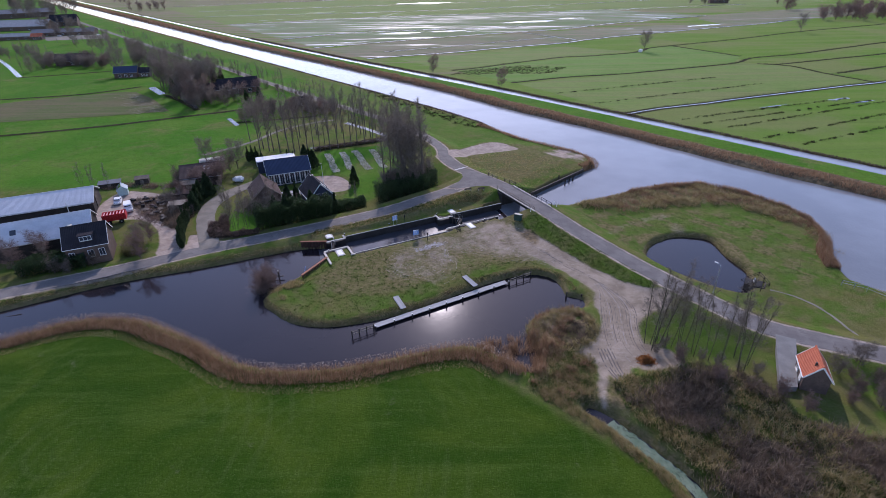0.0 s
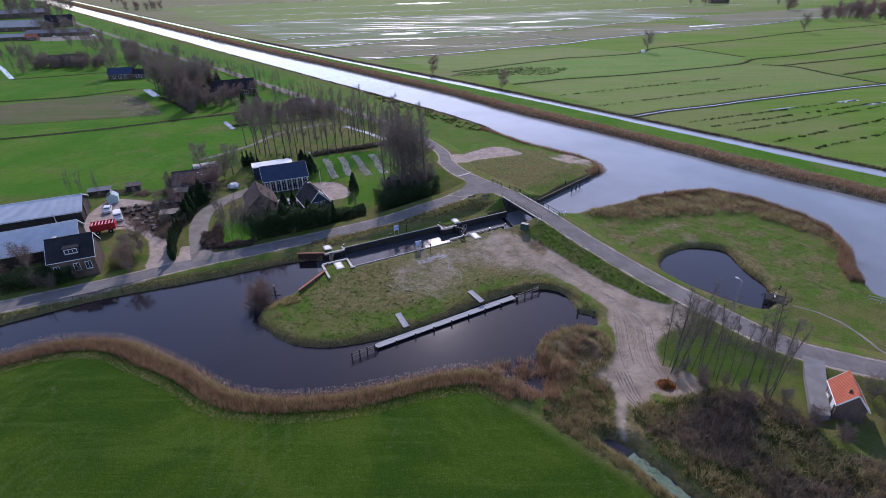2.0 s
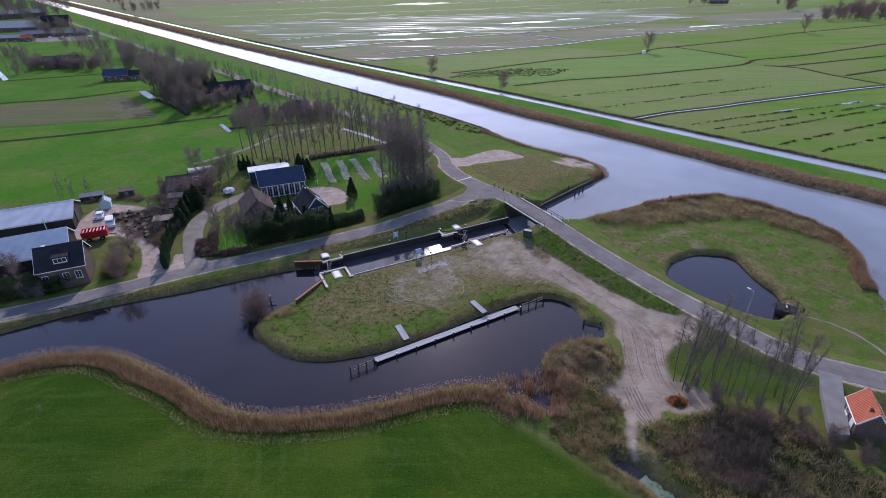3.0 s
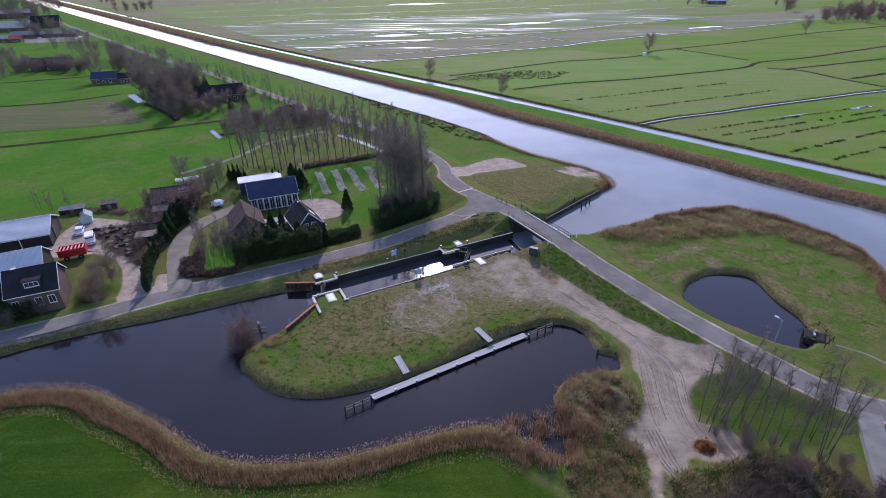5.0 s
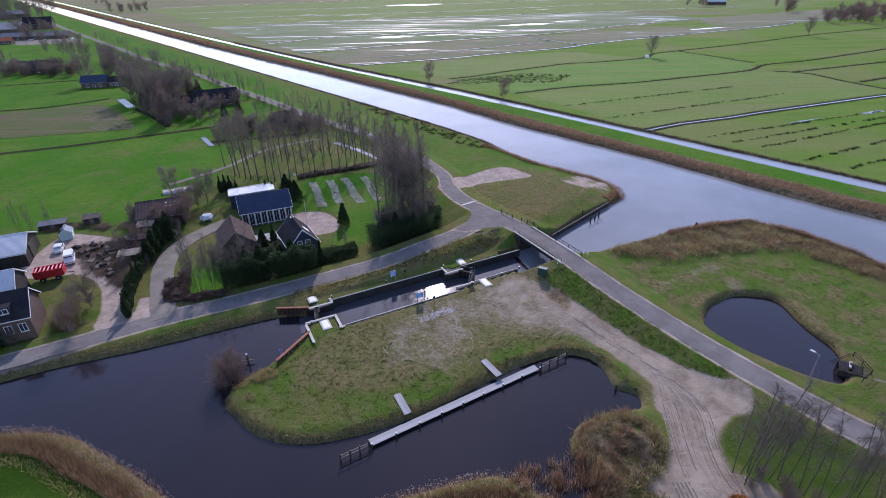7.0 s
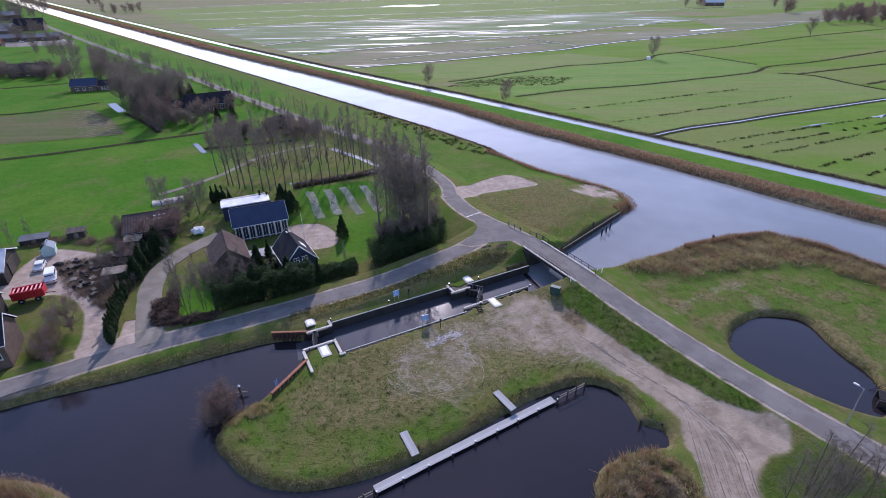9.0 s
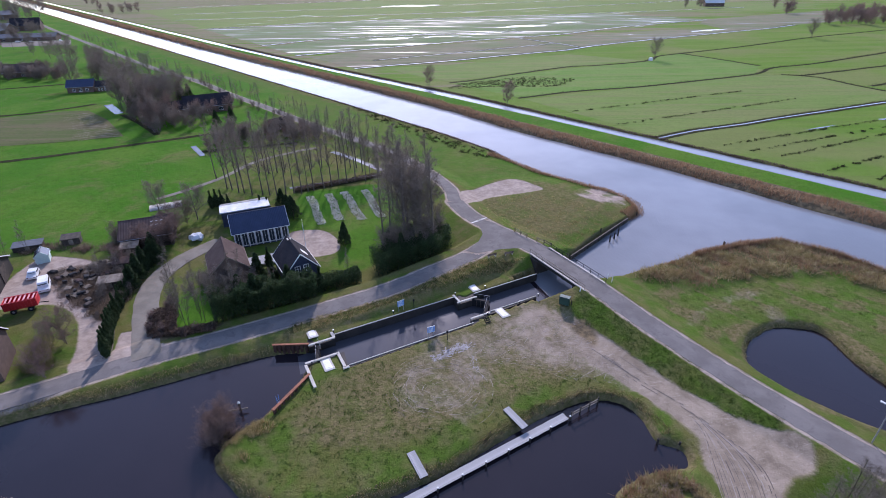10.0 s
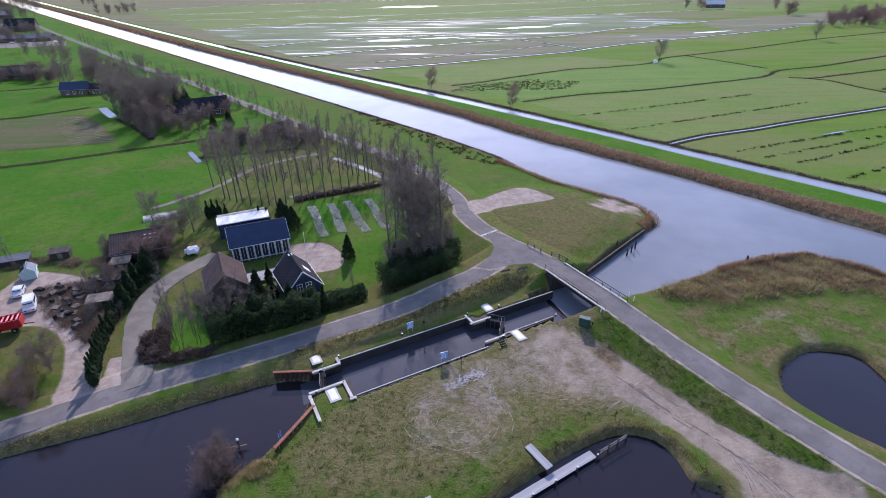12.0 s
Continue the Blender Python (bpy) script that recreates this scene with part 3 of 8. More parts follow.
DRIVE_MOUTH = [(-51.7, 87.4), (-52.4, 93.7), (-53.5, 97.2), (-50.0, 98.4), (-46.8, 94.3), (-42.7, 93.2), (-46.2, 89.0)]
APRON = [(4.1, 115.5), (8.7, 116.8), (13.5, 117.1), (14.3, 119.7), (10.6, 125.4), (6.9, 130.1), (5.7, 127.3), (6, 123.3), (4.7, 119.8), (2, 116.5)]
POND_TRACK = spline([(34.5, 95.3), (40.3, 99.8), (46.0, 102.4), (51.5, 103.4), (50.8, 101.4), (45.2, 100.0), (40.0, 97.2), (34.5, 93.2)], 1.0, True)
POND_MUD = [(50.4, 99.5), (52.3, 99.4), (50.8, 95.1), (47.8, 94.5)]
POND_STRAW_WEST = [(39.7, 93.1), (42.7, 94.8), (47.0, 94.6), (41.5, 91.1), (39.8, 88.7)]
POND_STRAW_EAST = [(55.0, 93.4), (58.0, 91.9), (59.2, 88.2), (58.6, 80.5), (56.2, 80.6), (55.0, 85.9)]
BRUSH_END = [(-49.6, 97.2), (-51.0, 101.6), (-51.2, 104.4), (-48.4, 103.7), (-44.4, 97.4), (-37.2, 98.7), (-38.5, 97.0), (-46.9, 94.0)]

# ---- ground ----


def spaced(lo, hi, inner, coarse, reach, growth=1.22):
    """Grid lines: evenly fine between the inner bounds, coarser to lo and hi, growing to reach beyond."""
    a = list(np.arange(lo, inner[0], coarse)) + list(np.arange(inner[0], inner[1], 0.36)) + list(np.arange(inner[1], hi, coarse))
    step, left, right = coarse, [a[0]], [a[-1]]
    while left[-1] > -reach:
        step *= growth
        left.append(left[-1] - step)
    step = coarse
    while right[-1] < reach:
        step *= growth
        right.append(right[-1] + step)
    return np.array(left[:0:-1] + a + right[1:])


GU = spaced(-68, 194, (28, 98), 0.62, 3800)
GV = spaced(-45, 195, (45, 112), 0.62, 3800)
U, V = np.meshgrid(GU, GV, indexing="ij")
X, Y = CU[0] * U + CV[0] * V, CU[1] * U + CV[1] * V


def wobble(x, y):
    return (np.sin(x * 0.9 + 1.3 * np.sin(y * 0.45)) + np.sin(y * 1.1 + 1.1 * np.sin(x * 0.5 + 2)) + 0.6 * np.sin(2.3 * x + 1.7 * y)) / 2.6


def zone(P, edge=1.5, reach=12.0):
    return smooth01(-signed(X, Y, P, reach), -edge, edge)


WOB = wobble(X, Y)
Z = np.full(X.shape, 0.15) + 0.05 * WOB
SIDE = U - np.interp(V, [200, 300, 450, 820, 2800], [174.5, 171.2, 169.6, 171.2, 180])  # distance past the dyke ditch
Z = np.where(U > 146, 0.35, Z)
Z = np.where(SIDE > -1.0, -0.45, Z)
D_SCRUB, D_MOUND, D_REED = zone(SCRUB, 2), zone(MOUND, 1.6), zone(REEDLAND, 2)
Z += D_MOUND * (0.18 + 0.3 * WOB) + D_REED * (0.5 + 0.15 * WOB) + D_SCRUB * (0.25 + 0.2 * WOB)
ISLAND_LIFT = smooth01(-signed(X, Y, spline([(-19, 84.9), (-6, 92), (12.9, 102.6), (20.4, 99.4), (24.2, 88.1), (14.6, 84.5), (1.4, 78.6), (-11.7, 73.8), (-20.9, 75.9)], 2, True)), -5, 2)
Z += 0.25 * ISLAND_LIFT
NORTH_BANK = smooth01(-signed(X, Y, [(-29.1, 93.1), (-22.6, 94.4), (12.9, 112.8), (9.2, 117.2), (-7.7, 107.7), (-26.3, 98.2)]), -2, 1)
Z += 0.5 * NORTH_BANK
SPIT = smooth01(-signed(X, Y, [(14.9, 119.7), (22.4, 118.8), (39.8, 135.4), (41.8, 143.5), (28.4, 158.8), (13.2, 162.5), (1.9, 153), (5.5, 135.1)]), -1, 6)
Z += 0.7 * SPIT
ROAD_EDGE = np.zeros(X.shape)
for line, half in ROADS:
    lo, hi = line.min(0) - 14, line.max(0) + 14
    k = (X > lo[0]) & (X < hi[0]) & (Y > lo[1]) & (Y < hi[1])
    d, w = segments_distance(X[k], Y[k], line, False)
    rz = np.interp(w, np.arange(len(line)), line[:, 2])
    flat, fall = (2.6, 0.8) if line is ROAD_WEST else (0.7, 0.31)
    zz = np.maximum(Z[k], rz - 0.04 - np.maximum(0, d - half - flat) * fall)
    Z[k] = np.where(d < half + 0.5, rz - 0.025, zz)
    ROAD_EDGE[k] = np.maximum(ROAD_EDGE[k], 1 - smooth01(d, half + 0.25, half + 0.95))
d = signed(X, Y, APRON, 6.0)
Z = np.maximum(Z, 2.385 - np.maximum(0, d - 0.4) * 0.45)
DRY, LITTER = 0.18 * D_MOUND + 0.75 * D_SCRUB, 0.6 * D_SCRUB * smooth01(WOB, -0.4, 0.6) + 0.3 * D_REED
NEAR_WATER = np.full(X.shape, 1e3)
for outline, soft in ((LOWER_CANAL, np.where((X > -26.5) & (Y > 79), 1.5, 0.42)), (POND, 0.8), (BASIN, 1.3), (CANAL, 0.55), (SIDE_DITCH, 0.6), (SCRUB_DITCH, 0.8)):
    d = signed(X, Y, outline, 8.0)
    Z = np.minimum(Z, WATER + (0.36 if outline is LOWER_CANAL or outline is POND else 0.06) * smooth01(d, 0.0, 0.3) + np.maximum(d, 0) * soft + 0.06 * WOB)
    Z = np.where(d < 0, WATER - 0.04 - np.minimum(-d * 0.8, 1.2), Z)
    NEAR_WATER = np.minimum(NEAR_WATER, d)
d = signed(X, Y, LOCK_CUT)
Z = np.where(d < 0.0, -2.6, Z)
rim = smooth01(-d, -7.0, -2.0) * (d >= 0) * smooth01(X, -24.0, -21.7) * (X < 12.9)
Z = np.maximum(Z, Z + (0.53 - Z) * rim)
BRIDGE_CUT = [lock_xy(55.6, 86.7), lock_xy(69.4, 86.7), lock_xy(70.6, 95.2), lock_xy(56.7, 94.5)]
Z = np.where(signed(X, Y, BRIDGE_CUT) < 0, -2.6, Z)
MUD = np.maximum(zone(MUD_ISLAND, 3.5) * (0.46 + 0.24 * smooth01(X, 2, 12)), zone(MUD_LANE, 0.9))
GRAVEL = np.maximum.reduce([zone(YARD, 0.8), zone(TURNING_PLACE, 0.8), zone(GARDEN_GRAVEL, 0.5), zone(PALE_SPIT, 2.4) * (0.5 + 0.5 * smooth01(WOB, -0.5, 0.5)), 0.72 * ROAD_EDGE, zone(DRIVE_MOUTH, 0.4)])
LUSH = np.maximum(zone(FIELD, 1.0), 0.4 * zone(POND, 12, 20))
WEST_FIELDS = smooth01(-X, 55, 68) * smooth01(Y, 121, 129) * (U < 119.5)
LANE_STRIP = ((U > 100) & (U < 126) & (V > 100)) * 0.55
DRIVE_LAWN = zone(DRIVE_GREEN, 0.8)
VIVID = np.maximum.reduce([WEST_FIELDS, zone(GARDEN, 1.0), LANE_STRIP, DRIVE_LAWN, 1.0 * ((U > 160.6) & (SIDE < -1)), 0.32 * zone(EAST_MEADOW, 4.0)])
DRY = np.maximum(DRY, 0.85 * smooth01(-NEAR_WATER, -1.5, -0.2) * (NEAR_WATER < 30))
DRY = np.maximum(DRY, np.clip(0.64 * ISLAND_LIFT + 0.58 * SPIT + 0.6 * NORTH_BANK, 0, 0.75))
DRY = np.maximum(DRY, 0.8 * zone(REEDLAND, 2) * smooth01(WOB, -0.9, 0.3))
DRY = np.maximum(DRY, np.where((U > 150) & (U < 160.6), 0.55, 0))
LITTER = np.maximum(LITTER, np.where((U > 150) & (U < 160.2), 0.8, 0))
DRY = np.maximum(DRY, 0.95 * zone(MOUND, 1.0) * smooth01(WOB, -1.0, 0.1))
LITTER = np.maximum(LITTER, 0.9 * zone(MOUND, 1.0) * smooth01(WOB + 0.15 * (X - 18), 0.0, 0.5))
DRY = np.maximum(DRY, 0.5 * zone(BAY_BANK, 1.2))
DRY = np.maximum(DRY, 0.66 * zone(EAST_MEADOW, 3.0) * smooth01(WOB, -0.8, 0.6))
LITTER = np.maximum.reduce([LITTER, 0.75 * zone(JUNK_YARD, 1.5), 0.8 * zone(YARD_BRUSH, 1.2)])
GRAVEL = GRAVEL * (1 - 0.8 * zone(YARD_BRUSH, 1.2))
MUD = np.maximum.reduce([MUD, 0.47 * zone(WHEEL_RING, 2.5), 0.8 * zone(MUD_TAIL, 0.6)]) * (1 - zone(SLOPE, 0.7))
LITTER = np.maximum(LITTER, 0.75 * zone(DARK_SPILL, 1.3)) * (1 - zone(MUD_TAIL, 0.6))
DRY = DRY * (1 - 0.85 * zone(SLOPE, 0.7))
LUSH = np.maximum.reduce([LUSH, 0.3 * zone(SLOPE, 0.9), 0.75 * zone(LANE_WOOD_GREEN, 1.0)])
POND_RIM = smooth01(-signed(X, Y, POND, 8.0), -6.5, -1.0)
DRY = np.maximum(DRY, 0.62 * POND_RIM * smooth01(WOB, -0.7, 0.5))
DRY = np.maximum(DRY, 0.6 * zone(REEDLAND, 5.0))
DRY = np.maximum.reduce([DRY, 0.85 * zone(POND_STRAW_WEST, 1.2), 0.85 * zone(POND_STRAW_EAST, 1.2), 0.5 * zone(POND_TRACK, 3.0)])
LITTER = np.maximum(LITTER, 0.75 * zone(BRUSH_END, 0.8))
MUD = np.maximum.reduce([MUD, 0.42 * zone(POND_TRACK, 1.4), 0.42 * zone(POND_MUD, 1.4)])
# Where the painted tuft shadows are strongest.
TUFT_SHADE = np.maximum.reduce([0.6 * zone(EAST_MEADOW, 2.0), zone(SLOPE, 0.8), 0.3 * ISLAND_LIFT, 0.8 * zone(NORTH_VERGE, 1.0), 0.9 * D_SCRUB, 0.9 * D_REED, 0.5 * SPIT, D_MOUND])
POLDER = smooth01(SIDE, 1.5, 5.0) * (0.6 + 0.4 * smooth01(U - 0.35 * V, 55, 260))


def ground():
    nu, nv = X.shape
    me = bpy.data.meshes.new("ground")
    co = np.stack([X, Y, Z], -1).reshape(-1, 3).astype(np.float32)
    i = np.arange(nu * nv).reshape(nu, nv)
    quads = np.stack([i[:-1, :-1], i[1:, :-1], i[1:, 1:], i[:-1, 1:]], -1).reshape(-1, 4)
    me.vertices.add(len(co))
    me.vertices.foreach_set("co", co.ravel())
    me.loops.add(quads.size)
    me.loops.foreach_set("vertex_index", quads.ravel().astype(np.int32))
    me.polygons.add(len(quads))
    me.polygons.foreach_set("loop_start", np.arange(0, quads.size, 4, dtype=np.int32))
    me.polygons.foreach_set("use_smooth", np.ones(len(quads), bool))
    me.update(calc_edges=True)
    for name, layers in (("zone", (MUD, DRY, LUSH)), ("zone_more", (GRAVEL, LITTER, POLDER)), ("zone_third", (VIVID, TUFT_SHADE, 0.8 * smooth01(Y - 0.9 * X, 215, 460) * (SIDE > 5)))):
        at = me.attributes.new(name, "FLOAT_COLOR", "POINT")
        at.data.foreach_set("color", np.stack([*layers, np.ones_like(X)], -1).astype(np.float32).ravel())
    me.materials.append(M_GROUND)
    return tagged(new("ground", me), "green meadow, muddy verge and bank sheet", "ground", kind="structure")


ground()


def height(x, y):
    """The ground's height at a place."""
    u, v = CU[0] * x + CU[1] * y, CV[0] * x + CV[1] * y
    i, j = int(np.clip(np.searchsorted(GU, u) - 1, 0, len(GU) - 2)), int(np.clip(np.searchsorted(GV, v) - 1, 0, len(GV) - 2))
    a, b = (u - GU[i]) / (GU[i + 1] - GU[i]), (v - GV[j]) / (GV[j + 1] - GV[j])
    return float((1 - a) * ((1 - b) * Z[i, j] + b * Z[i, j + 1]) + a * ((1 - b) * Z[i + 1, j] + b * Z[i + 1, j + 1]))


# ---- water ----
def sheet(name, pts, z, mat, label, category):
    m = Mesh()
    m.poly([(x, y, z) for x, y in pts])
    return solid(name, m, mat, label, category, kind="structure")


sheet("water", [(-141.1, 3.3), (34.3, 0.9), (34.6, 51.6), (28.9, 81.4), (59, 68), (65, 82.1), (49.3, 100.2), lock_xy(59.4, 86.4), lock_xy(60.7, 95.1), lock_xy(16.3, 97), (-139.7, 99.4)], WATER,
      M_WATER, "still dark canal and pond water", "water")
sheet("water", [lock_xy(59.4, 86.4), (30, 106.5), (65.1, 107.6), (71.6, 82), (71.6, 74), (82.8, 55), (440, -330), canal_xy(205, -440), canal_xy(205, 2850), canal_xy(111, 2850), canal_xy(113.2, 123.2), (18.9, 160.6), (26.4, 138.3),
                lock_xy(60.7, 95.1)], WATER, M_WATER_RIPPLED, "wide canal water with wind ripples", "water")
sheet("water", LOCK_CUT, WATER + 0.012, M_WATER_LOCK, "still water in the lock chamber, mirrored sky painted into its colour", "water")


# ---- roads ----
def ribbon(line, half, z=0.0, wear=0.12, seed=1, thick=0.12):
    """A paved strip with slightly ragged edges and a thickness."""
    rnd = random.Random(seed)
    m, P = Mesh(), np.asarray(line)
    d = np.gradient(P[:, :2], axis=0)
    d /= np.linalg.norm(d, axis=1)[:, None]
    for p, t in zip(P, d):
        a, b = half + rnd.uniform(-wear, wear), half + rnd.uniform(-wear, wear)
        zz = p[2] + z
        for w, dz in ((a, -thick), (a, 0), (0, 0.05), (-b, 0), (-b, -thick)):
            m.v.append((p[0] - t[1] * w, p[1] + t[0] * w, zz + dz))
    for i in range(len(P) - 1):
        for j in range(4):
            k = i * 5 + j
            m.f.append((k, k + 1, k + 6, k + 5))
    m.f = [tuple(reversed(q)) for q in m.f]
    return m


for line, half, label in ((ROAD_EAST, 1.9, "grey worn asphalt road over the bridge"), (ROAD_WEST, 1.75, "grey asphalt lane along the canal bank"),
                          (ROAD_NORTH, 1.5, "narrow asphalt lane following the big canal")):
    solid("road", ribbon(line, half, 0.0 if line is not ROAD_WEST else -0.008), M_ASPHALT, label, "road", kind="structure")
m = Mesh()
m.prism(APRON, 1.7, 2.405)
solid("road", m, M_ASPHALT, "asphalt apron of the road junction", "road", kind="structure")
drive = np.column_stack([DRIVE, [height(*p) + 0.08 for p in DRIVE]])
solid("driveway", ribbon(drive, 1.95, 0.0, 0.07, 5, 0.3), M_GRAVEL, "pale gravel drive curving to the houses", "driveway", kind="structure")
m = Mesh()
m.prism([(44.0, 49.2), (46.3, 49.2), (52.5, 59.6), (50.2, 61)], 0.2, 1.02)
solid("driveway", m, M_PAVING, "grey paved ramp to the small brick building", "driveway", kind="structure")
foot = spline([(56.5, 72.9, 0.3), (59.4, 71.1, 0.3), (61.6, 67.4, 0.4), (62.2, 63.4, 0.6), (62.5, 60.2, 0.8)], 1)
foot[:, 2] = [height(x, y) + 0.03 for x, y, _ in foot]
solid("footpath", ribbon(foot, 0.22, -0.03, 0.12, 6, 0.1), M_GRAVEL, "trodden pale footpath through grass", "path", kind="structure")


# ---- lock ----
def lock_wall(name, outline, z0, z1, mat, label):
    m = Mesh().prism([lock_xy(s, n) for s, n in outline], z0, z1)
    return solid(name, m, mat, label, "lock wall", kind="structure")


def coping(outline, z0, z1, label):
    m = Mesh()
    for s, n, ls, ln in outline:
        x, y = lock_xy(s, n)
        m.box((x, y, (z0 + z1) / 2), (ls, ln, z1 - z0), 25.7, 0.03)
    return solid("lock_coping", m, M_CONCRETE, label, "coping", kind="structure")


COPE = 0.75
lock_wall("wall_north", [(22.9, 93.68), (44.2, 93.72), (44.3, 93.98), (23.0, 93.96)], -2.6, COPE - 0.12, M_WALL_DARK, "dark wet brick wall of the lock chamber")
lock_wall("wall_north", [(47.4, 92.97), (60.9, 93.04), (61.0, 93.28), (47.5, 93.28)], -2.6, COPE - 0.12, M_WALL_DARK, "dark brick lock wall running to the bridge")
lock_wall("wall_south", [(22.7, 85.73), (43.5, 85.82), (43.5, 86.36), (22.8, 86.27)], -2.6, COPE - 0.22, M_WALL_DARK, "dark wet brick wall of the lock chamber")
lock_wall("wall_south", [(46.6, 86.81), (56.4, 87.23), (56.5, 87.83), (46.7, 87.40)], -2.6, COPE - 0.22, M_WALL_DARK, "dark brick lock wall running to the bridge")
lock_wall("wall_north_head", [(19.0, 92.91), (23.0, 92.94), (23.3, 94.76), (19.2, 94.74)], -2.6, 0.42, M_WALL_DARK, "dark brick lock head under a gate")
lock_wall("wall_south_head", [(17.4, 88.61), (22.2, 88.64), (22.3, 89.50), (17.5, 89.47)], -2.6, 0.42, M_WALL_DARK, "dark brick lock head under a gate")
lock_wall("wall_south_head", [(21.3, 85.19), (22.6, 85.20), (23.3, 89.50), (21.9, 89.50)], -2.6, 0.42, M_WALL_DARK, "dark brick return wall of the lock head")
lock_wall("wall_north_head", [(43.7, 91.78), (47.4, 91.80), (47.9, 94.94), (44.2, 94.91)], -2.6, 0.42, M_WALL_DARK, "dark brick lock head under a gate")
lock_wall("wall_south_head", [(43.2, 85.27), (46.7, 85.29), (47.0, 87.35), (43.5, 87.33)], -2.6, 0.42, M_WALL_DARK, "dark brick lock head under a gate")
coping([(33.6, 93.80, 21.3, 0.17)], COPE - 0.12, COPE, "pale concrete coping along the lock chamber")
coping([(54.2, 93.09, 13.2, 0.17)], COPE - 0.12, COPE, "pale concrete coping towards the bridge")
coping([(33.2, 86.21, 20.4, 0.17)], COPE - 0.22, COPE - 0.1, "pale concrete coping along the lock chamber")
coping([(51.7, 87.50, 9.5, 0.17)], COPE - 0.22, COPE - 0.1, "pale concrete coping towards the bridge")
coping([(21, 93.05, 4.1, 0.38), (22.9, 93.80, 0.45, 1.28)], COPE - 0.118, COPE + 0.06, "pale concrete slab of the lock head")
coping([(19.9, 89.27, 4.8, 0.40), (22.3, 87.67, 0.42, 3.64), (17.5, 86.47, 0.42, 4.92), (22.4, 85.80, 0.9, 0.42)], COPE - 0.118, COPE + 0.06, "pale concrete slabs round the lock head")
coping([(45.6, 92.0, 3.8, 0.36), (44.2, 93.29, 0.38, 2.14)], COPE - 0.118, COPE + 0.06, "pale concrete slab of the lock head")
coping([(45.2, 87.12, 3.6, 0.36)], COPE - 0.118, COPE + 0.06, "pale concrete slab of the lock head")
m = Mesh()
for i in range(16):
    t = i / 15
    x, y = -28.3 + 5.0 * t, 92.28 + 0.01 * t
    m.box((x, y + (0.12 if i % 2 else -0.12), -1.05), (0.38, 0.14, 3.7), 0, 0.02)
solid("capping_beam", Mesh().box((-25.9, 92.3, 0.86), (5.4, 0.4, 0.14), 0, 0.03), M_SHEETPILE, "rust-red capping beam on the sheet piling", "capping beam", kind="structure")
solid("sheet_piling", m, M_PILE_SHADED, "rusted steel sheet piling beside the lock entrance, shade in its colour", "sheet piling", kind="structure")
m = Mesh()
for i in range(18):
    t = i / 17
    x, y = -25.2 + 3.2 * t, 79.55 + 6.33 * t
    o = 0.12 if i % 2 else -0.12
    m.box((x - 0.885 * o, y + 0.466 * o, -0.9), (0.44, 0.14, 3.2), 62.2, 0.02)
solid("capping_beam", Mesh().box((-23.6, 82.7, 0.76), (7.4, 0.45, 0.16), 62.2, 0.03), M_SHEETPILE, "rust-red capping beam along the lock approach", "capping beam", kind="structure")
solid("sheet_piling", m, M_PILE_SHADED, "rusted steel sheet piling along the lock approach, shade in its colour", "sheet piling", kind="structure")
m = Mesh()
for i in range(44):
    t = i / 43
    x, y = 22.6 + 17.0 * t, 117.23 + 16.12 * t
    m.box((x, y + (0.05 if i % 2 else -0.05), -1.2), (0.56, 0.12, 2.6), 43.5, 0.02)
m.box((31.1, 125.3, 0.16), (23.4, 0.3, 0.14), 43.5, 0.03)
solid("sheet_piling", m, M_WOOD_DARK, "tarred timber bank revetment along the basin", "revetment", kind="structure")


def lid(s, n):
    x, y = lock_xy(s, n)
    z = height(x, y) + 0.05
    t = thing("machinery_cover", "white gate machinery cover in a concrete rim", "hatch", pose(x, y, z, 0, 0, 26), "machinery covers of the lock")
    part("rim", Mesh().box((0, 0, 0.0), (1.5, 2.7, 0.1), 0, 0.03), M_CONCRETE, t, "weathered concrete rim")
    part("cover", Mesh().box((0, 0, 0.06), (0.95, 2.15, 0.06), 0, 0.02), M_WHITE, t, "white painted lid")
    part("handle", Mesh().tube((-0.2, -0.8, 0.1), (0.2, -0.8, 0.1), 0.015), M_STEEL, t)


for s, n in ((20.2, 95.81), (20.3, 87.77), (48.5, 94.94), (48.8, 86.27)):
    lid(s, n)


def gate_leaf(a, b, z=0.75):
    """One leaf of a mitre gate between two plan points, with a walkway and a hand rail."""
    a, b = Vector((*a, 0)), Vector((*b, 0))
    L, rz = (b - a).length, math.degrees(math.atan2(b.y - a.y, b.x - a.x))
    t = thing("lock_gate", "black lock gate leaf with a dark walkway and pale rail", "lock gate", pose(a.x, a.y, 0, 0, 0, rz), "gate leaves of the lock")
    part("leaf", Mesh().box((L / 2, 0, -0.85), (L, 0.2, 2.9), 0, 0.03), M_BLACK, t)
    part("heel_post", Mesh().box((0.05, 0, -0.8), (0.4, 0.42, 3.2), 0, 0.06), M_BLACK, t)
    part("walkway", Mesh().box((L / 2, 0.26, z - 0.2), (L, 0.28, 0.05), 0, 0.01), M_BLACK, t, "dark grated walkway")
    m = Mesh().tube((0, 0.36, z + 0.75), (L, 0.36, z + 0.75), 0.028).tube((0, 0.36, z + 0.75), (0, 0.36, z - 0.2), 0.02)
    for i in range(1, 4):
        m.tube((L * i / 3, 0.36, z - 0.2), (L * i / 3, 0.36, z + 0.75), 0.018)
    part("hand_rail", m, M_DECK, t, "pale tubular rail")
    m = Mesh()
    for i in range(3):
        m.box((L * (0.25 + 0.25 * i), -0.2, -0.8), (0.12, 0.12, 2.6), 0, 0.01)
    part("fender", m, M_WOOD_DARK, t)


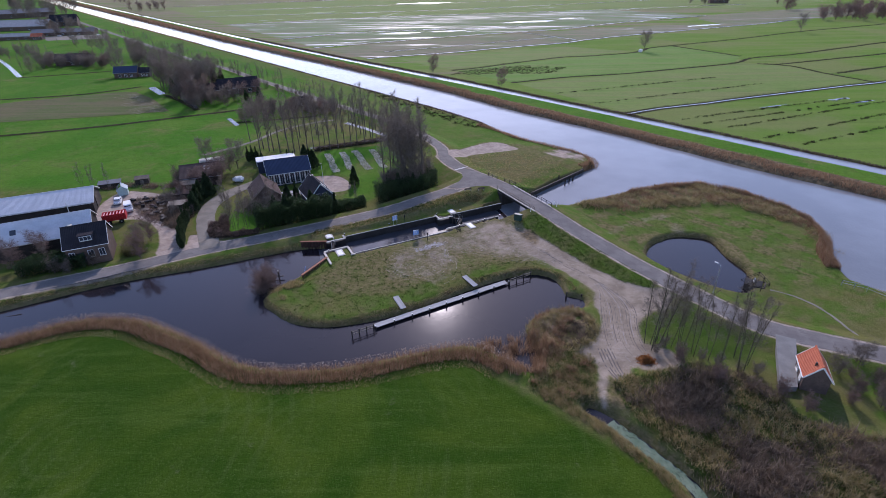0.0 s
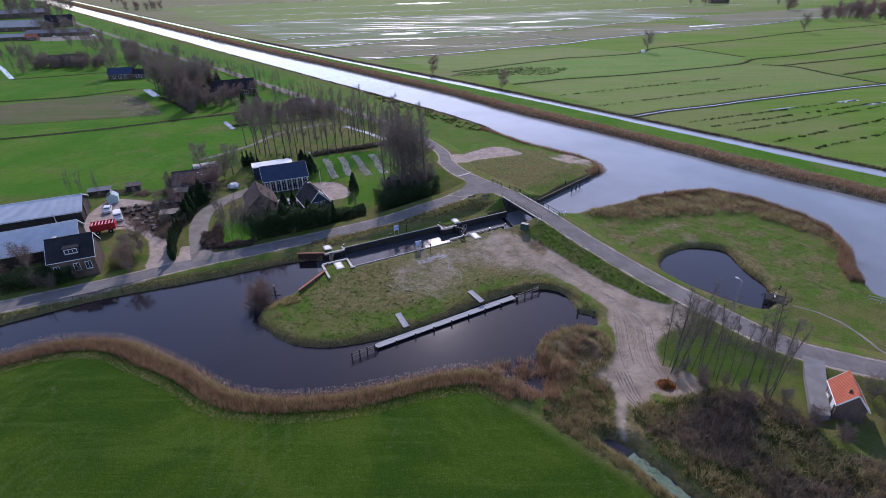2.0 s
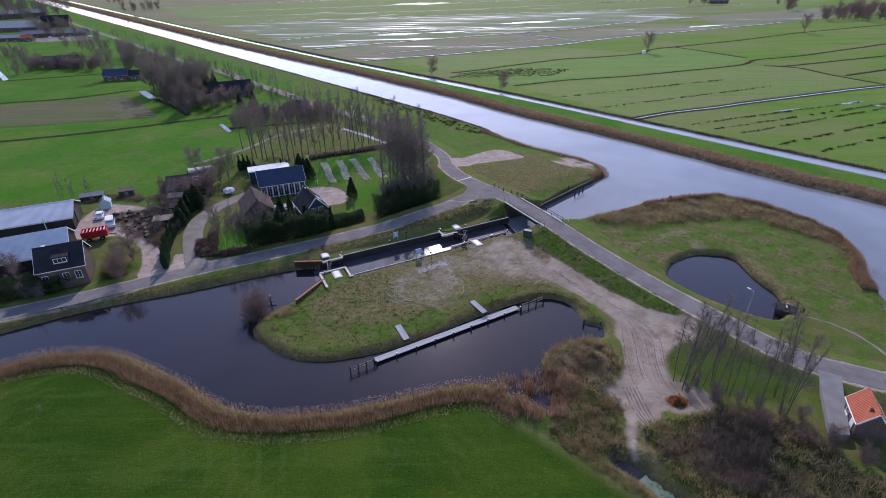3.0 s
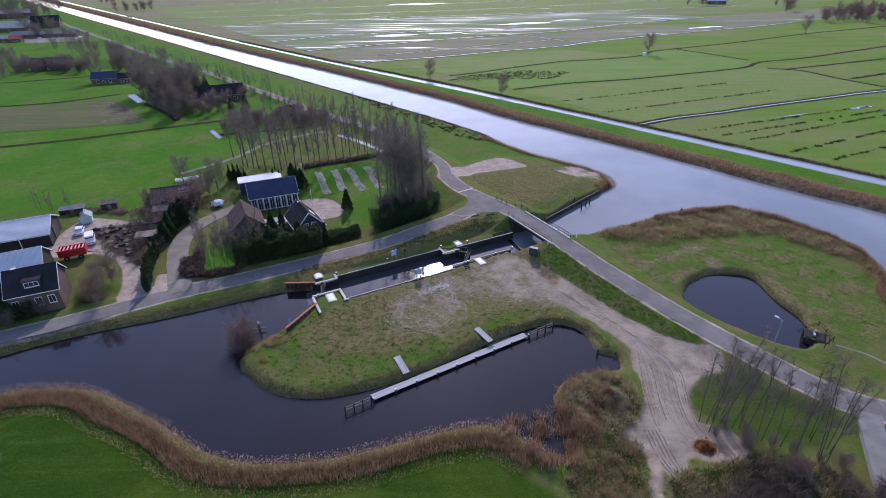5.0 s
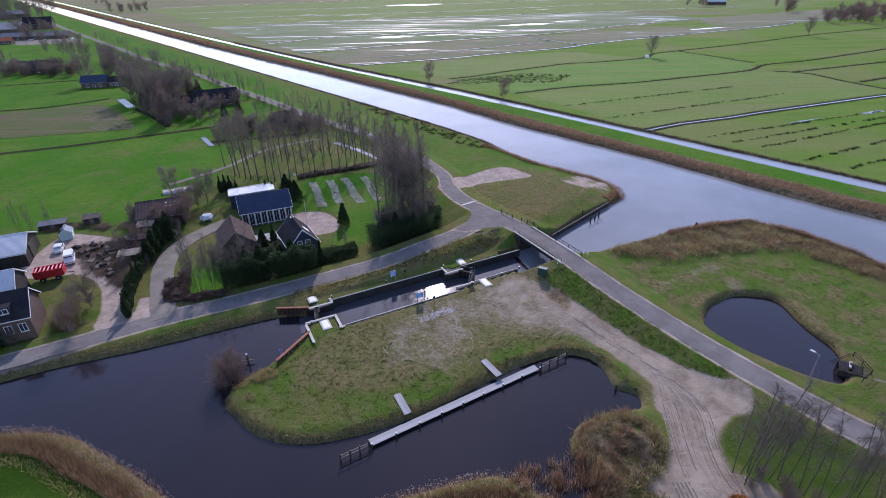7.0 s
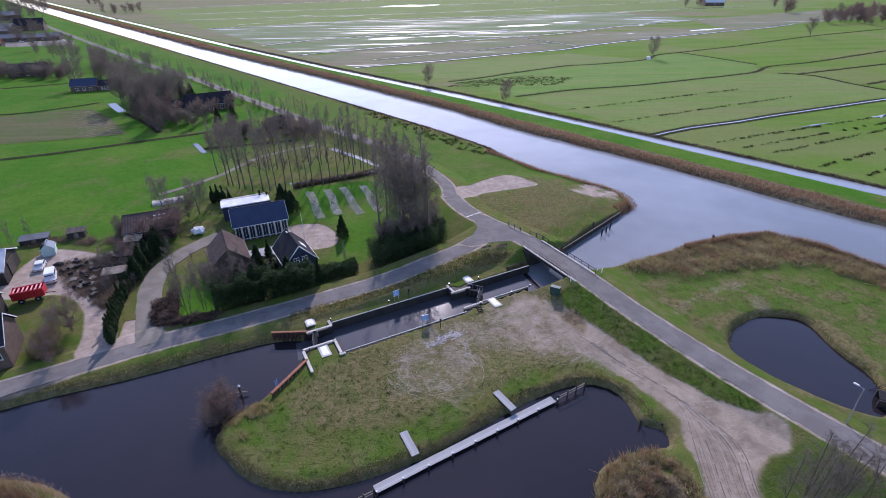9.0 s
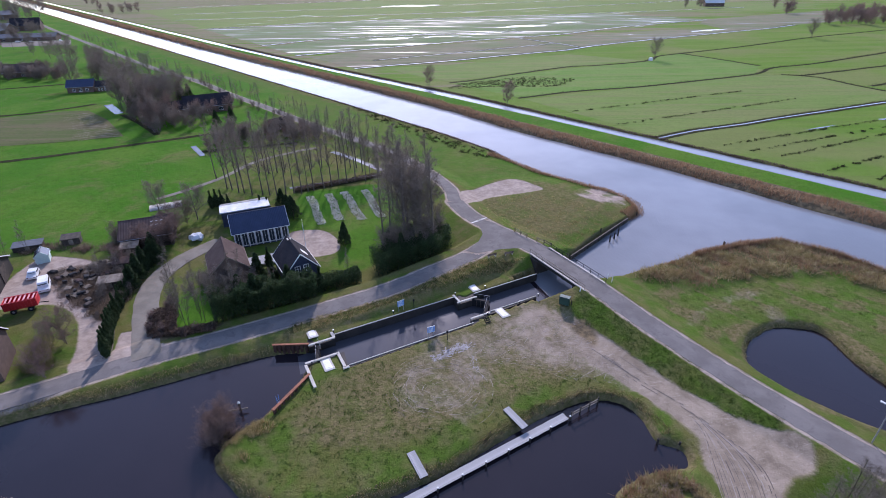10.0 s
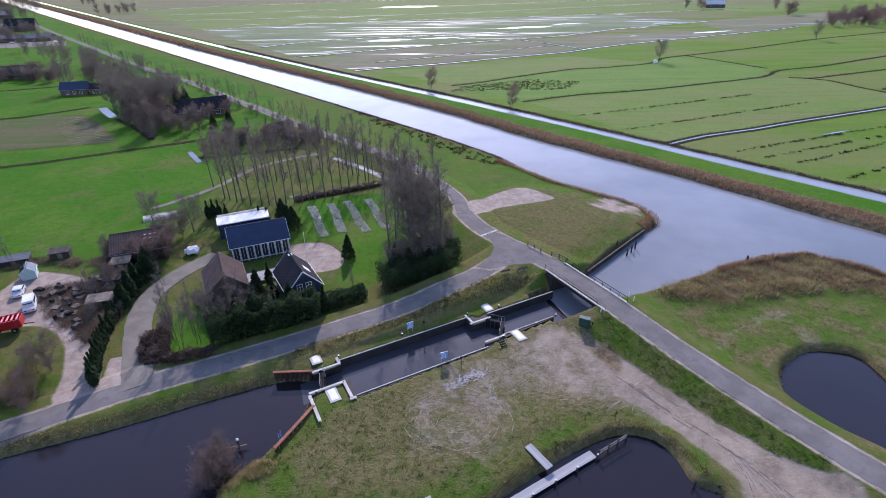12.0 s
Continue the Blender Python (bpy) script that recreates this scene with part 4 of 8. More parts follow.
W_MITRE, E_MITRE = (-21.6, 91.2), (4.8, 102)
gate_leaf(lock_xy(20.1, 93), W_MITRE)
gate_leaf(lock_xy(19.5, 89.5), W_MITRE)
gate_leaf(lock_xy(46.7, 91.9), E_MITRE)
gate_leaf(lock_xy(46.4, 87.3), E_MITRE)


def bollard(x, y, z):
    t = thing("mooring_bollard", "small black mooring bollard with pale cap on lock coping", "bollard", pose(x, y, z), "mooring bollards of the lock")
    part("post", Mesh().tube((0, 0, -0.05), (0, 0, 0.42), 0.09, 0.08, 8), M_BLACK, t)
    part("cap", Mesh().tube((0, 0, 0.42), (0, 0, 0.5), 0.13, 0.11, 8), M_STEEL, t)


for s, n in ((23.2, 94.23), (33.2, 94.40), (50.1, 93.55), (52.6, 86.83), (56.6, 87.07), (18.4, 88.83), (46.3, 86.70), (44.5, 94.16)):
    bollard(*lock_xy(s, n), COPE)


def stairs(x, y, rz):
    t = thing("steel_stairs", "short black steel stairs at the lock gate", "stairs", pose(x, y, 0.5, 0, 0, rz))
    for i in range(4):
        part("tread", Mesh().box((0, -0.28 * i, 0.75 - 0.19 * i), (0.8, 0.26, 0.04), 0, 0.01), M_BLACK, t)
    for sx in (-0.42, 0.42):
        part("stringer", Mesh().box((sx, -0.42, 0.42), (0.05, 1.3, 0.14), 0, 0.01, 34), M_BLACK, t)
        part("hand_rail", Mesh().tube((sx, 0.1, 1.6), (sx, -0.95, 0.9), 0.03), M_BLACK, t)


stairs(*lock_xy(45.4, 85.9), 26)


def notice(x, y, z, rz, label):
    t = thing("information_board", label, "sign", pose(x, y, z, 0, 0, rz))
    for sx in (-0.42, 0.42):
        part("post", Mesh().tube((sx, 0, -0.1), (sx, 0, 1.9), 0.05, 0.05, 8), M_STEEL, t)
    part("panel", Mesh().box((0, 0, 1.45), (1.15, 0.08, 1.0), 0, 0.02), M_BLUE_SIGN, t, "blue sign face")
    for bz in (0.94, 1.96):
        part("border", Mesh().box((0, 0, bz), (1.19, 0.1, 0.06), 0, 0.01), M_WHITE, t)
    m = Mesh()
    for i in range(5):
        m.box((-0.06, -0.05, 1.78 - 0.16 * i), (0.76 - 0.12 * (i % 2), 0.02, 0.06), 0, 0.004)
    part("text_bars", m, M_WHITE, t, "white illegible bars")


notice(-9.8, 100.4, 0.55, 30, "blue and white notice board on the grass by the lock")
notice(-5, 93.3, 0.55, 20, "blue and white notice board beside the lock chamber")
m = Mesh().tube((0, 0, 0), (0, 0, 1.7), 0.05, 0.05, 8).box((0, 0, 1.7), (0.3, 0.12, 0.4), 0, 0.02)
solid("mooring_post", m, M_BLACK, "slim dark post with a box at the lock", "post", m=pose(-7.7, 100.8, 0.5))
solid("mooring_post", m, M_BLACK, "slim dark post on the muddy island", "post", m=pose(-2.6, 92.5, 0.4))

# ---- bridge ----
B0, B1 = Vector((16.3, 115.4, 0)), Vector((22.5, 103.4, 0))
BD = (B1 - B0).normalized()
BRZ = math.degrees(math.atan2(BD.y, BD.x))
BL = (B1 - B0).length
bm_c = (B0 + B1) / 2
bridge = thing("bridge", "low concrete road bridge with steel railings over the lock canal", "bridge", pose(bm_c.x, bm_c.y, 2.28, 0, 0, BRZ))
part("deck", Mesh().box((0, 0, -0.28), (BL + 1.4, 4.9, 0.56), 0, 0.05), M_WALL_DARK, bridge)
for sx in (-1, 1):
    part("abutment", Mesh().box((sx * (BL / 2 - 0.9), 0, -2.6), (2.2, 5.6, 4.6), 0, 0.05), M_WALL_DARK, bridge, "dark wet abutment")
for sy in (-1, 1):
    part("kerb", Mesh().box((0, sy * 2.25, 0.08), (BL + 1.2, 0.35, 0.2), 0, 0.03), M_CONCRETE, bridge)


def railing(parent, x0, x1, y, n, mat):
    r = part("railing", Mesh().tube((x0, y, 1.05), (x1, y, 1.05), 0.045, 0.045, 8), mat, parent, "grey steel railing")
    part("rail", Mesh().tube((x0, y, 0.6), (x1, y, 0.6), 0.03), mat, r)
    for i in range(n):
        x = x0 + (x1 - x0) * i / (n - 1)
        part("post", Mesh().box((x, y, 0.55), (0.08, 0.08, 1.05), 0, 0.01), mat, r)


railing(bridge, -BL / 2 - 0.6, BL / 2 + 0.4, -2.28, 9, M_WOOD)
railing(bridge, -BL / 2 - 2.2, BL / 2 + 0.6, 2.28, 10, M_BLACK)
for x, y in ((19.9, 101.9), (26.2, 104.8), (25.8, 105.9)):
    solid("marker_board", Mesh().box((0, 0, 0.5), (0.18, 0.08, 1.1), 0, 0.02), M_WHITE, "white wooden marker post at the bridge end", "marker post", m=pose(x, y, height(x, y) - 0.05, 0, 4, 30))


def bench(x, y, rz):
    z = height(x, y)
    t = thing("bench", "dark wooden bench on the grass by the road", "bench", pose(x, y, z, 0, 0, rz))
    for i in range(3):
        part("seat_board", Mesh().box((0, -0.16 + 0.16 * i, 0.46), (1.8, 0.13, 0.05), 0, 0.01), M_WOOD_DARK, t)
    for i in range(2):
        part("back_board", Mesh().box((0, 0.28, 0.66 + 0.18 * i), (1.8, 0.05, 0.14), 0, 0.01), M_WOOD_DARK, t)
    for sx in (-0.7, 0.7):
        part("leg", Mesh().box((sx, 0, 0.2), (0.1, 0.5, 0.5), 0, 0.02), M_CONCRETE, t)


bench(6.7, 114, 200)
bench(10, 115.2, 195)
for a, b in (((12.6, 123.9), (14.5, 121)), ((16.2, 119.5), (18.6, 117.5))):
    va, vb = Vector((*a, height(*a))), Vector((*b, height(*b)))
    f = thing("wooden_fence", "low dark timber fence beside the road", "fence", Matrix.Translation(va), "roadside fences")
    d = vb - va
    for i in range(3):
        part("post", Mesh().box(tuple(d * i / 2 + Vector((0, 0, 0.4))), (0.14, 0.14, 1.0), 30, 0.02), M_WOOD_DARK, f)
    for h in (0.45, 0.8):
        part("rail", Mesh().tube(Vector((0, 0, h)), d + Vector((0, 0, h)), 0.06), M_WOOD, f)

# ---- jetty ----
JA, JB = Vector((-10.7, 65.5, 0)), Vector((11.9, 77.9, 0))
JD = (JB - JA).normalized()
JL, JRZ = (JB - JA).length, math.degrees(math.atan2(JD.y, JD.x))
jetty = thing("jetty", "long pale boarded mooring jetty on dark posts", "jetty", pose(JA.x, JA.y, -0.42, 0, 0, JRZ))
for y in (-0.35, 0.35):
    part("beam", Mesh().box((JL / 2, y, -0.08), (JL, 0.14, 0.2), 0, 0.01), M_WOOD_DARK, jetty)
for i in range(9):
    x = JL * i / 8
    p = part("post", Mesh().tube((x, -0.58, -1.6), (x, -0.58, 0.42), 0.11, 0.11, 8), M_WOOD_DARK, jetty)
    part("cap", Mesh().tube((x, -0.58, 0.42), (x, -0.58, 0.5), 0.13, 0.10, 8), M_WHITE, p, "white post cap")
for a, b in ((-3.9, -0.3), (JL + 0.3, JL + 5.0)):
    r = part("end_rail", Mesh().tube((a, -0.45, 0.62), (b, -0.45, 0.62), 0.07, 0.07, 8), M_WOOD, jetty)
    part("lower_rail", Mesh().tube((a, -0.45, 0.22), (b, -0.45, 0.22), 0.06), M_WOOD, r)
    for i in range(4):
        x = a + (b - a) * i / 3
        part("post", Mesh().tube((x, -0.45, -1.6), (x, -0.45, 0.9), 0.1, 0.1, 8), M_WOOD_DARK, r)
board = Mesh().box((0, 0, 0.03), (0.193, 1.1, 0.05), 0, 0.008).data("board", M_DECK)
for i in range(int(JL / 0.2)):
    b = part("board", board, None, jetty)
    b.matrix_basis = pose(0.1 + 0.2 * i, random.uniform(-0.02, 0.02), random.uniform(-0.006, 0.006), 0, 0, random.uniform(-0.6, 0.6))
for (ax, ay), (bx, by) in (((-7.8, 72.6), (-6.2, 69.3)), ((4.2, 78.7), (6.2, 75.6))):
    a, b = Vector((ax, ay, 0)), Vector((bx, by, 0))
    L, rz = (b - a).length, math.degrees(math.atan2(by - ay, bx - ax))
    g = thing("gangway", "short pale gangway from the bank to the jetty", "gangway", pose(ax, ay, height(ax, ay) + 0.16, 0, 0, rz) @ pose(0, 0, 0, 0, math.degrees(math.asin(0.25 / L)), 0), "gangways of the jetty")
    for i in range(int(L / 0.2)):
        o = part("board", board, None, g)
        o.matrix_basis = pose(0.1 + 0.2 * i, 0, 0, 0, 0, random.uniform(-0.6, 0.6)) @ Matrix.Diagonal((1, 0.9, 1, 1))
    for y in (-0.4, 0.4):
        part("beam", Mesh().box((L / 2, y, -0.08), (L, 0.1, 0.16), 0, 0.01), M_WOOD_DARK, g)

# ---- buildings ----


def window(parent, x, y, z, w, h, face=-1, bars=1, frame_mat=None):
    """A framed window standing on a wall that faces -y (face -1) or +y (face 1) of its parent."""
    fm = frame_mat or M_WHITE
    fr = Mesh()
    for dx in (-w / 2, w / 2):
        fr.box((x + dx, y + face * 0.03, z), (0.07, 0.14, h + 0.07), 0, 0.01)
    for dz in (-h / 2, h / 2):
        fr.box((x, y + face * 0.03, z + dz), (w, 0.14, 0.07), 0, 0.01)
    for i in range(bars):
        fr.box((x - w / 2 + w * (i + 1) / (bars + 1), y + face * 0.02, z), (0.05, 0.09, h), 0, 0.01)
    win = part("window", fr, fm, parent, "white painted frame")
    part("pane", Mesh().box((x, y + face * 0.004, z), (w, 0.03, h), 0, 0.004), M_GLASS, win)
    part("sill", Mesh().box((x, y + face * 0.09, z - h / 2 - 0.07), (w + 0.2, 0.22, 0.06), 0, 0.01), M_CONCRETE, win)


def gabled(name, label, x, y, z, rz, L, W, eave, ridge, wall, roof, over=0.35, verge=None, category="house", group=""):
    """A gabled building; its ridge runs along its own x."""
    t = thing(name, label, category, pose(x, y, z, 0, 0, rz), group)
    m = Mesh()
    h, w = L / 2, W / 2
    prof = [(-w, -0.6), (w, -0.6), (w, eave), (0, ridge), (-w, eave)]
    k = len(m.v)
    m.v += [(-h, a, b) for a, b in prof] + [(h, a, b) for a, b in prof]
    m.f += [(4, 3, 2, 1, 0), (5, 6, 7, 8, 9)] + [(i, (i + 1) % 5, 5 + (i + 1) % 5, 5 + i) for i in range(5)]
    part("wall", m, wall, t)
    ang = math.atan2(ridge - eave, w)
    ln = math.hypot(w, ridge - eave) + over
    for sy in (-1, 1):
        cy, cz = sy * math.cos(ang) * ln / 2, ridge + 0.1 - math.sin(ang) * ln / 2
        part("roof", Mesh().box((0, cy, cz), (L + 2 * over, ln, 0.16), 0, 0.02, math.degrees(-sy * ang)), roof, t)
        part("gutter", Mesh().tube((-h - over, sy * (w + over * 0.9), eave - over * 0.5), (h + over, sy * (w + over * 0.9), eave - over * 0.5), 0.07), verge or M_STEEL, t)
        if verge:
            for sx in (-1, 1):
                part("bargeboard", Mesh().box((sx * (h + over), cy, cz + 0.02), (0.06, ln, 0.18), 0, 0.01, math.degrees(-sy * ang)), verge, t, "pale bargeboard")
    part("ridge_cap", Mesh().tube((-h - over, 0, ridge + 0.16), (h + over, 0, ridge + 0.16), 0.13, 0.13, 8), roof, t)
    return t


def chimney(t, x, y, z, h=1.2):
    c = part("chimney", Mesh().box((x, y, z + h / 2), (0.6, 0.6, h), 0, 0.03), M_BRICK, t)
    part("cap", Mesh().box((x, y, z + h + 0.04), (0.75, 0.75, 0.1), 0, 0.02), M_CONCRETE, c)


# farmhouse and barns
house = gabled("farmhouse", "dark-roofed brick farmhouse with a white dormer", -68.7, 89.1, 0.7, 23.5, 7.0, 7.0, 3.4, 6.3, M_BRICK, M_ROOF_DARK, 0.3, M_WHITE)
for x, w in ((-2.6, 0.9), (0.5, 0.95), (2.3, 0.95)):
    window(house, x, -3.5, 1.75, w, 1.4)
part("door", Mesh().box((-1.1, -3.54, 1.1), (0.95, 0.12, 2.1), 0, 0.02), M_BLUEBOARD, house, "dark blue door")
dorm = part("dormer", Mesh().box((0.3, -1.9, 4.75), (2.3, 2.2, 1.1), 0, 0.03), M_BLUEBOARD, house, "dark boarded dormer")
window(house, 0.3, -3.02, 4.75, 1.9, 0.8, -1, 2)
part("dormer_roof", Mesh().box((0.3, -1.9, 5.36), (2.6, 2.5, 0.12), 0, 0.03), M_ROOF_DARK, dorm)
chimney(house, -2.2, 0.3, 5.7, 0.8)
barn = gabled("barn", "long barn with a grey corrugated roof", -102.5, 105.4, 0.4, 23, 44, 9.4, 2.6, 4.7, M_WALL_DARK, M_ROOF_GREY, 0.3, M_WHITE, "barn", "farm barns")
part("door", Mesh().box((22.06, 0, 1.4), (0.15, 3.2, 2.8), 0, 0.02), M_WOOD_DARK, barn, "dark sliding door")
part("vent_pipe", Mesh().tube((17, -5.0, 0.3), (17, -5.0, 3.4), 0.09, 0.09, 8), M_WHITE, barn, "white pipe")
barn = gabled("barn", "long low barn with a grey corrugated roof", -90.2, 89.6, 0.4, 25.5, 38, 9.0, 2.9, 5.8, M_WALL_DARK, M_ROOF_GREY, 0.3, M_WHITE, "barn", "farm barns")
part("roof_window", Mesh().box((6, -2.2, 4.62), (1.0, 1.2, 0.1), 0, 0.02, 33), M_GLASS, barn)

# the houses behind the lane
hall = gabled("garden_hall", "dark blue metal-roofed hall with a glazed front", -40.2, 129.1, 0.3, 21.5, 10.6, 7.0, 3.3, 5.8, M_BLUEBOARD, M_ROOF_BLUE, 0.35, M_WHITE)
for i in range(8):
    window(hall, -4.55 + 1.3 * i, -3.5, 1.65, 1.0, 2.7, -1, 1)
for i in range(9):
    part("column", Mesh().box((-5.2 + 1.3 * i, -3.75, 1.6), (0.16, 0.16, 3.2), 0, 0.02), M_WHITE, hall, "white column")
cottage = gabled("cottage", "dark blue boarded cottage with a steep dark roof", -29.3, 113.4, 0.4, -61.0, 7.8, 5.8, 2.7, 5.9, M_BLUEBOARD, M_ROOF_DARK, 0.35, M_WHITE)
for y, z in ((-0.75, 3.0), (0.75, 3.0)):
    fr = Mesh()
    for dy, dz, sy, sz in ((0, 0.62, 1.0, 0.09), (0, -0.62, 1.0, 0.09), (-0.46, 0, 0.09, 1.2), (0.46, 0, 0.09, 1.2), (0, 0, 0.06, 1.2), (0, 0.1, 0.9, 0.06)):
        fr.box((3.94, y + dy, z + dz), (0.1, sy, sz), 0, 0.01)
    w = part("window", fr, M_WHITE, cottage, "white painted frame")
    part("pane", Mesh().box((3.92, y, z), (0.03, 0.9, 1.2), 0, 0.004), M_GLASS, w)
part("skylight", Mesh().box((0.9, 1.5, 4.42), (1.3, 1.4, 0.14), 0, 0.03, -47.8), M_WHITE, cottage, "white framed skylight")
chimney(cottage, -2.5, 0, 5.2, 0.8)
barnhouse = gabled("outbuilding", "brown tiled outbuilding behind bare shrubs", -41.8, 113.9, 0.4, -65.2, 7.8, 6.3, 2.8, 5.6, M_BRICK, M_ROOF_OLD, 0.35, M_WOOD, "outbuilding")
part("door", Mesh().box((3.94, 0.5, 1.0), (0.1, 1.0, 2.0), 0, 0.02), M_WOOD_DARK, barnhouse)
m = Mesh().box((0, 0, 0.0), (7.8, 3.6, 0.25), 0, 0.02)
for i in range(12):
    m.box((-3.6 + 0.65 * i, 0, 0.14), (0.6, 3.5, 0.04), 0, 0.01)
solid("terrace", m, M_DECK, "pale boarded terrace between the houses", "terrace", m=pose(-35.8, 119, 0.5, 0, 0, 21.5))
annex = thing("flat_roof_annex", "long annex with a flat white roof", "annex", pose(-45.7, 137.6, 0.2, 0, 0, 21.5))
part("wall", Mesh().box((0, 0, 1.5), (10.0, 3.6, 3.6), 0, 0.03), M_BLUEBOARD, annex)
part("roof", Mesh().box((0, 0, 3.36), (10.5, 4.1, 0.22), 0, 0.04), M_WHITE, annex, "white roof sheet")
shed = thing("polytunnel", "pale plastic garden tunnel beside conifers", "polytunnel", pose(-48.2, 143.5, 0.1, 0, 0, 23.5))
m = Mesh()
for i in range(9):
    for s in range(9):
        a = math.pi * s / 8
        m.v.append((-5 + 1.25 * i, 1.9 * math.cos(a), 2.1 * math.sin(a) + 0.05))
for i in range(8):
    for s in range(8):
        m.f.append((i * 9 + s, i * 9 + s + 1, i * 9 + s + 10, i * 9 + s + 9))
m.f += [tuple(range(9)), tuple(range(80, 71, -1))]
part("cover", m, M_CONCRETE, shed, "", True)
for i in range(5):
    hoop = Mesh()
    for s in range(8):
        a, b = math.pi * s / 8, math.pi * (s + 1) / 8
        hoop.tube((-5 + 2.5 * i, 1.95 * math.cos(a), 2.15 * math.sin(a)), (-5 + 2.5 * i, 1.95 * math.cos(b), 2.15 * math.sin(b)), 0.03, 0.03, 5)
    part("hoop", hoop, M_STEEL, shed)
gh = thing("polytunnel", "low torn pale tunnel at the field edge", "polytunnel", pose(-67.5, 146.3, 0.1, 0, 0, 23.5))
part("cover", shed.children[0].data, None, gh)
gh.scale = (0.7, 0.8, 0.4)
old = gabled("old_shed", "old shed with a brown patched tile roof", -63.4, 129.7, 0.2, 19.3, 9.4, 9.0, 2.6, 4.6, M_WOOD_DARK, M_ROOF_OLD, 0.3, None, "shed")
for i in range(6):
    part("roof_patch", Mesh().box((1.2 + 0.9 * (i % 3), -1.2 - 0.9 * (i // 3), 4.28 - 0.42 * (i // 3)), (0.5, 0.16, 0.05), 12, 0.01, 25), M_WHITE, old, "pale patch")
pole = thing("flag_pole", "slim white flag pole on the gravel", "flag pole", pose(-29.9, 123.9, 0.3))
part("pole", Mesh().tube((0, 0, 0), (0, 0, 6.0), 0.06, 0.035, 8), M_WHITE, pole)
part("knob", Mesh().tube((0, 0, 6.0), (0, 0, 6.12), 0.07, 0.04, 8), M_STEEL, pole)

# the small building with the orange roof
pump = gabled("pump_house", "small dark brick building with an orange-red tiled roof", 49.2, 51.0, 0.5, 67.5, 4.1, 3.0, 1.9, 3.8, M_BRICK, M_ROOF_RED, 0.25, M_WHITE, "pump house")
part("door", Mesh().box((-1.0, 1.54, 0.9), (0.85, 0.1, 1.7), 0, 0.02), M_WHITE, pump, "white door")
window(pump, 0.9, 1.5, 1.1, 0.8, 1.0, 1)
part("vent", Mesh().tube((-1.2, 0.5, 3.2), (-1.2, 0.5, 3.8), 0.14, 0.14, 8), M_BRICK, pump)

# far farms
for x, y, rz, L, W, e, r, roof, label in (
        (-418, 556, 10, 62, 24, 4, 9, M_ROOF_MID, "large distant barn with a pale ribbed roof"), (-336, 501, 13, 50, 12, 3.2, 5.6, M_ROOF_SHADOW, "long low distant barn with grey roof"),
        (-393, 592, 20, 24, 13, 5, 11, M_ROOF_DARK, "distant dark farm building"), (-356, 471, 13, 26, 9, 3, 5, M_ROOF_MID, "distant low shed with a pale roof"), (-338, 468, 13, 8, 7, 3, 5, M_ROOF_RED, "distant small shed with a red roof"),
        (-222, 331, 15, 18, 9, 3, 6.4, M_ROOF_OLD, "distant brown-roofed house among trees"), (-166, 286, 12, 11, 7, 3, 5.5, M_ROOF_BLUE, "distant blue-roofed shed under a tree"), (-157, 287, 12, 5, 5, 2.6, 4.6, M_ROOF_DARK, "small dark shed under a tree"),
        (-92, 243, 25, 17, 9, 3.0, 6.4, M_ROOF_DARK, "dark-roofed house behind trees"), (-104, 236, 30, 10, 7, 2.8, 5.2, M_ROOF_DARK, "dark shed behind trees"),
        (393.6, 788.8, -10, 24, 12, 4, 8, M_ROOF_GREY, "distant pale farm at the field edge"), (-57, 213.5, 40, 6, 4, 2.4, 3.8, M_ROOF_DARK, "small dark shed by the lane"),
        (-523.7, 716.7, 40, 60, 20, 6, 10, M_ROOF_SHADOW, "far grey barn in the trees")):
    g = gabled("distant_building", label, x, y, -0.1, rz, L, W, e, r, M_BRICK, roof, 0.4, None, "building", "distant buildings")
    for i in range(3):
        window(g, -L / 4 + L / 4 * i, -W / 2, e * 0.5, min(1.6, L / 9), e * 0.4)

# ---- vehicles and yard things ----


def hull(profile, w, taper=0.1):
    """A vehicle body from a side outline (x, z), narrowed towards the top."""
    m = Mesh()
    top = max(z for _, z in profile)
    n = len(profile)
    for sy in (-1, 1):
        for x, z in profile:
            m.v.append((x, sy * (w / 2 - taper * max(0, z - 0.9) / max(0.1, top - 0.9)), z))
    m.f += [tuple(range(n)), tuple(range(2 * n - 1, n - 1, -1))]
    m.f += [(i, n + i, n + (i + 1) % n, (i + 1) % n) for i in range(n)]
    return m


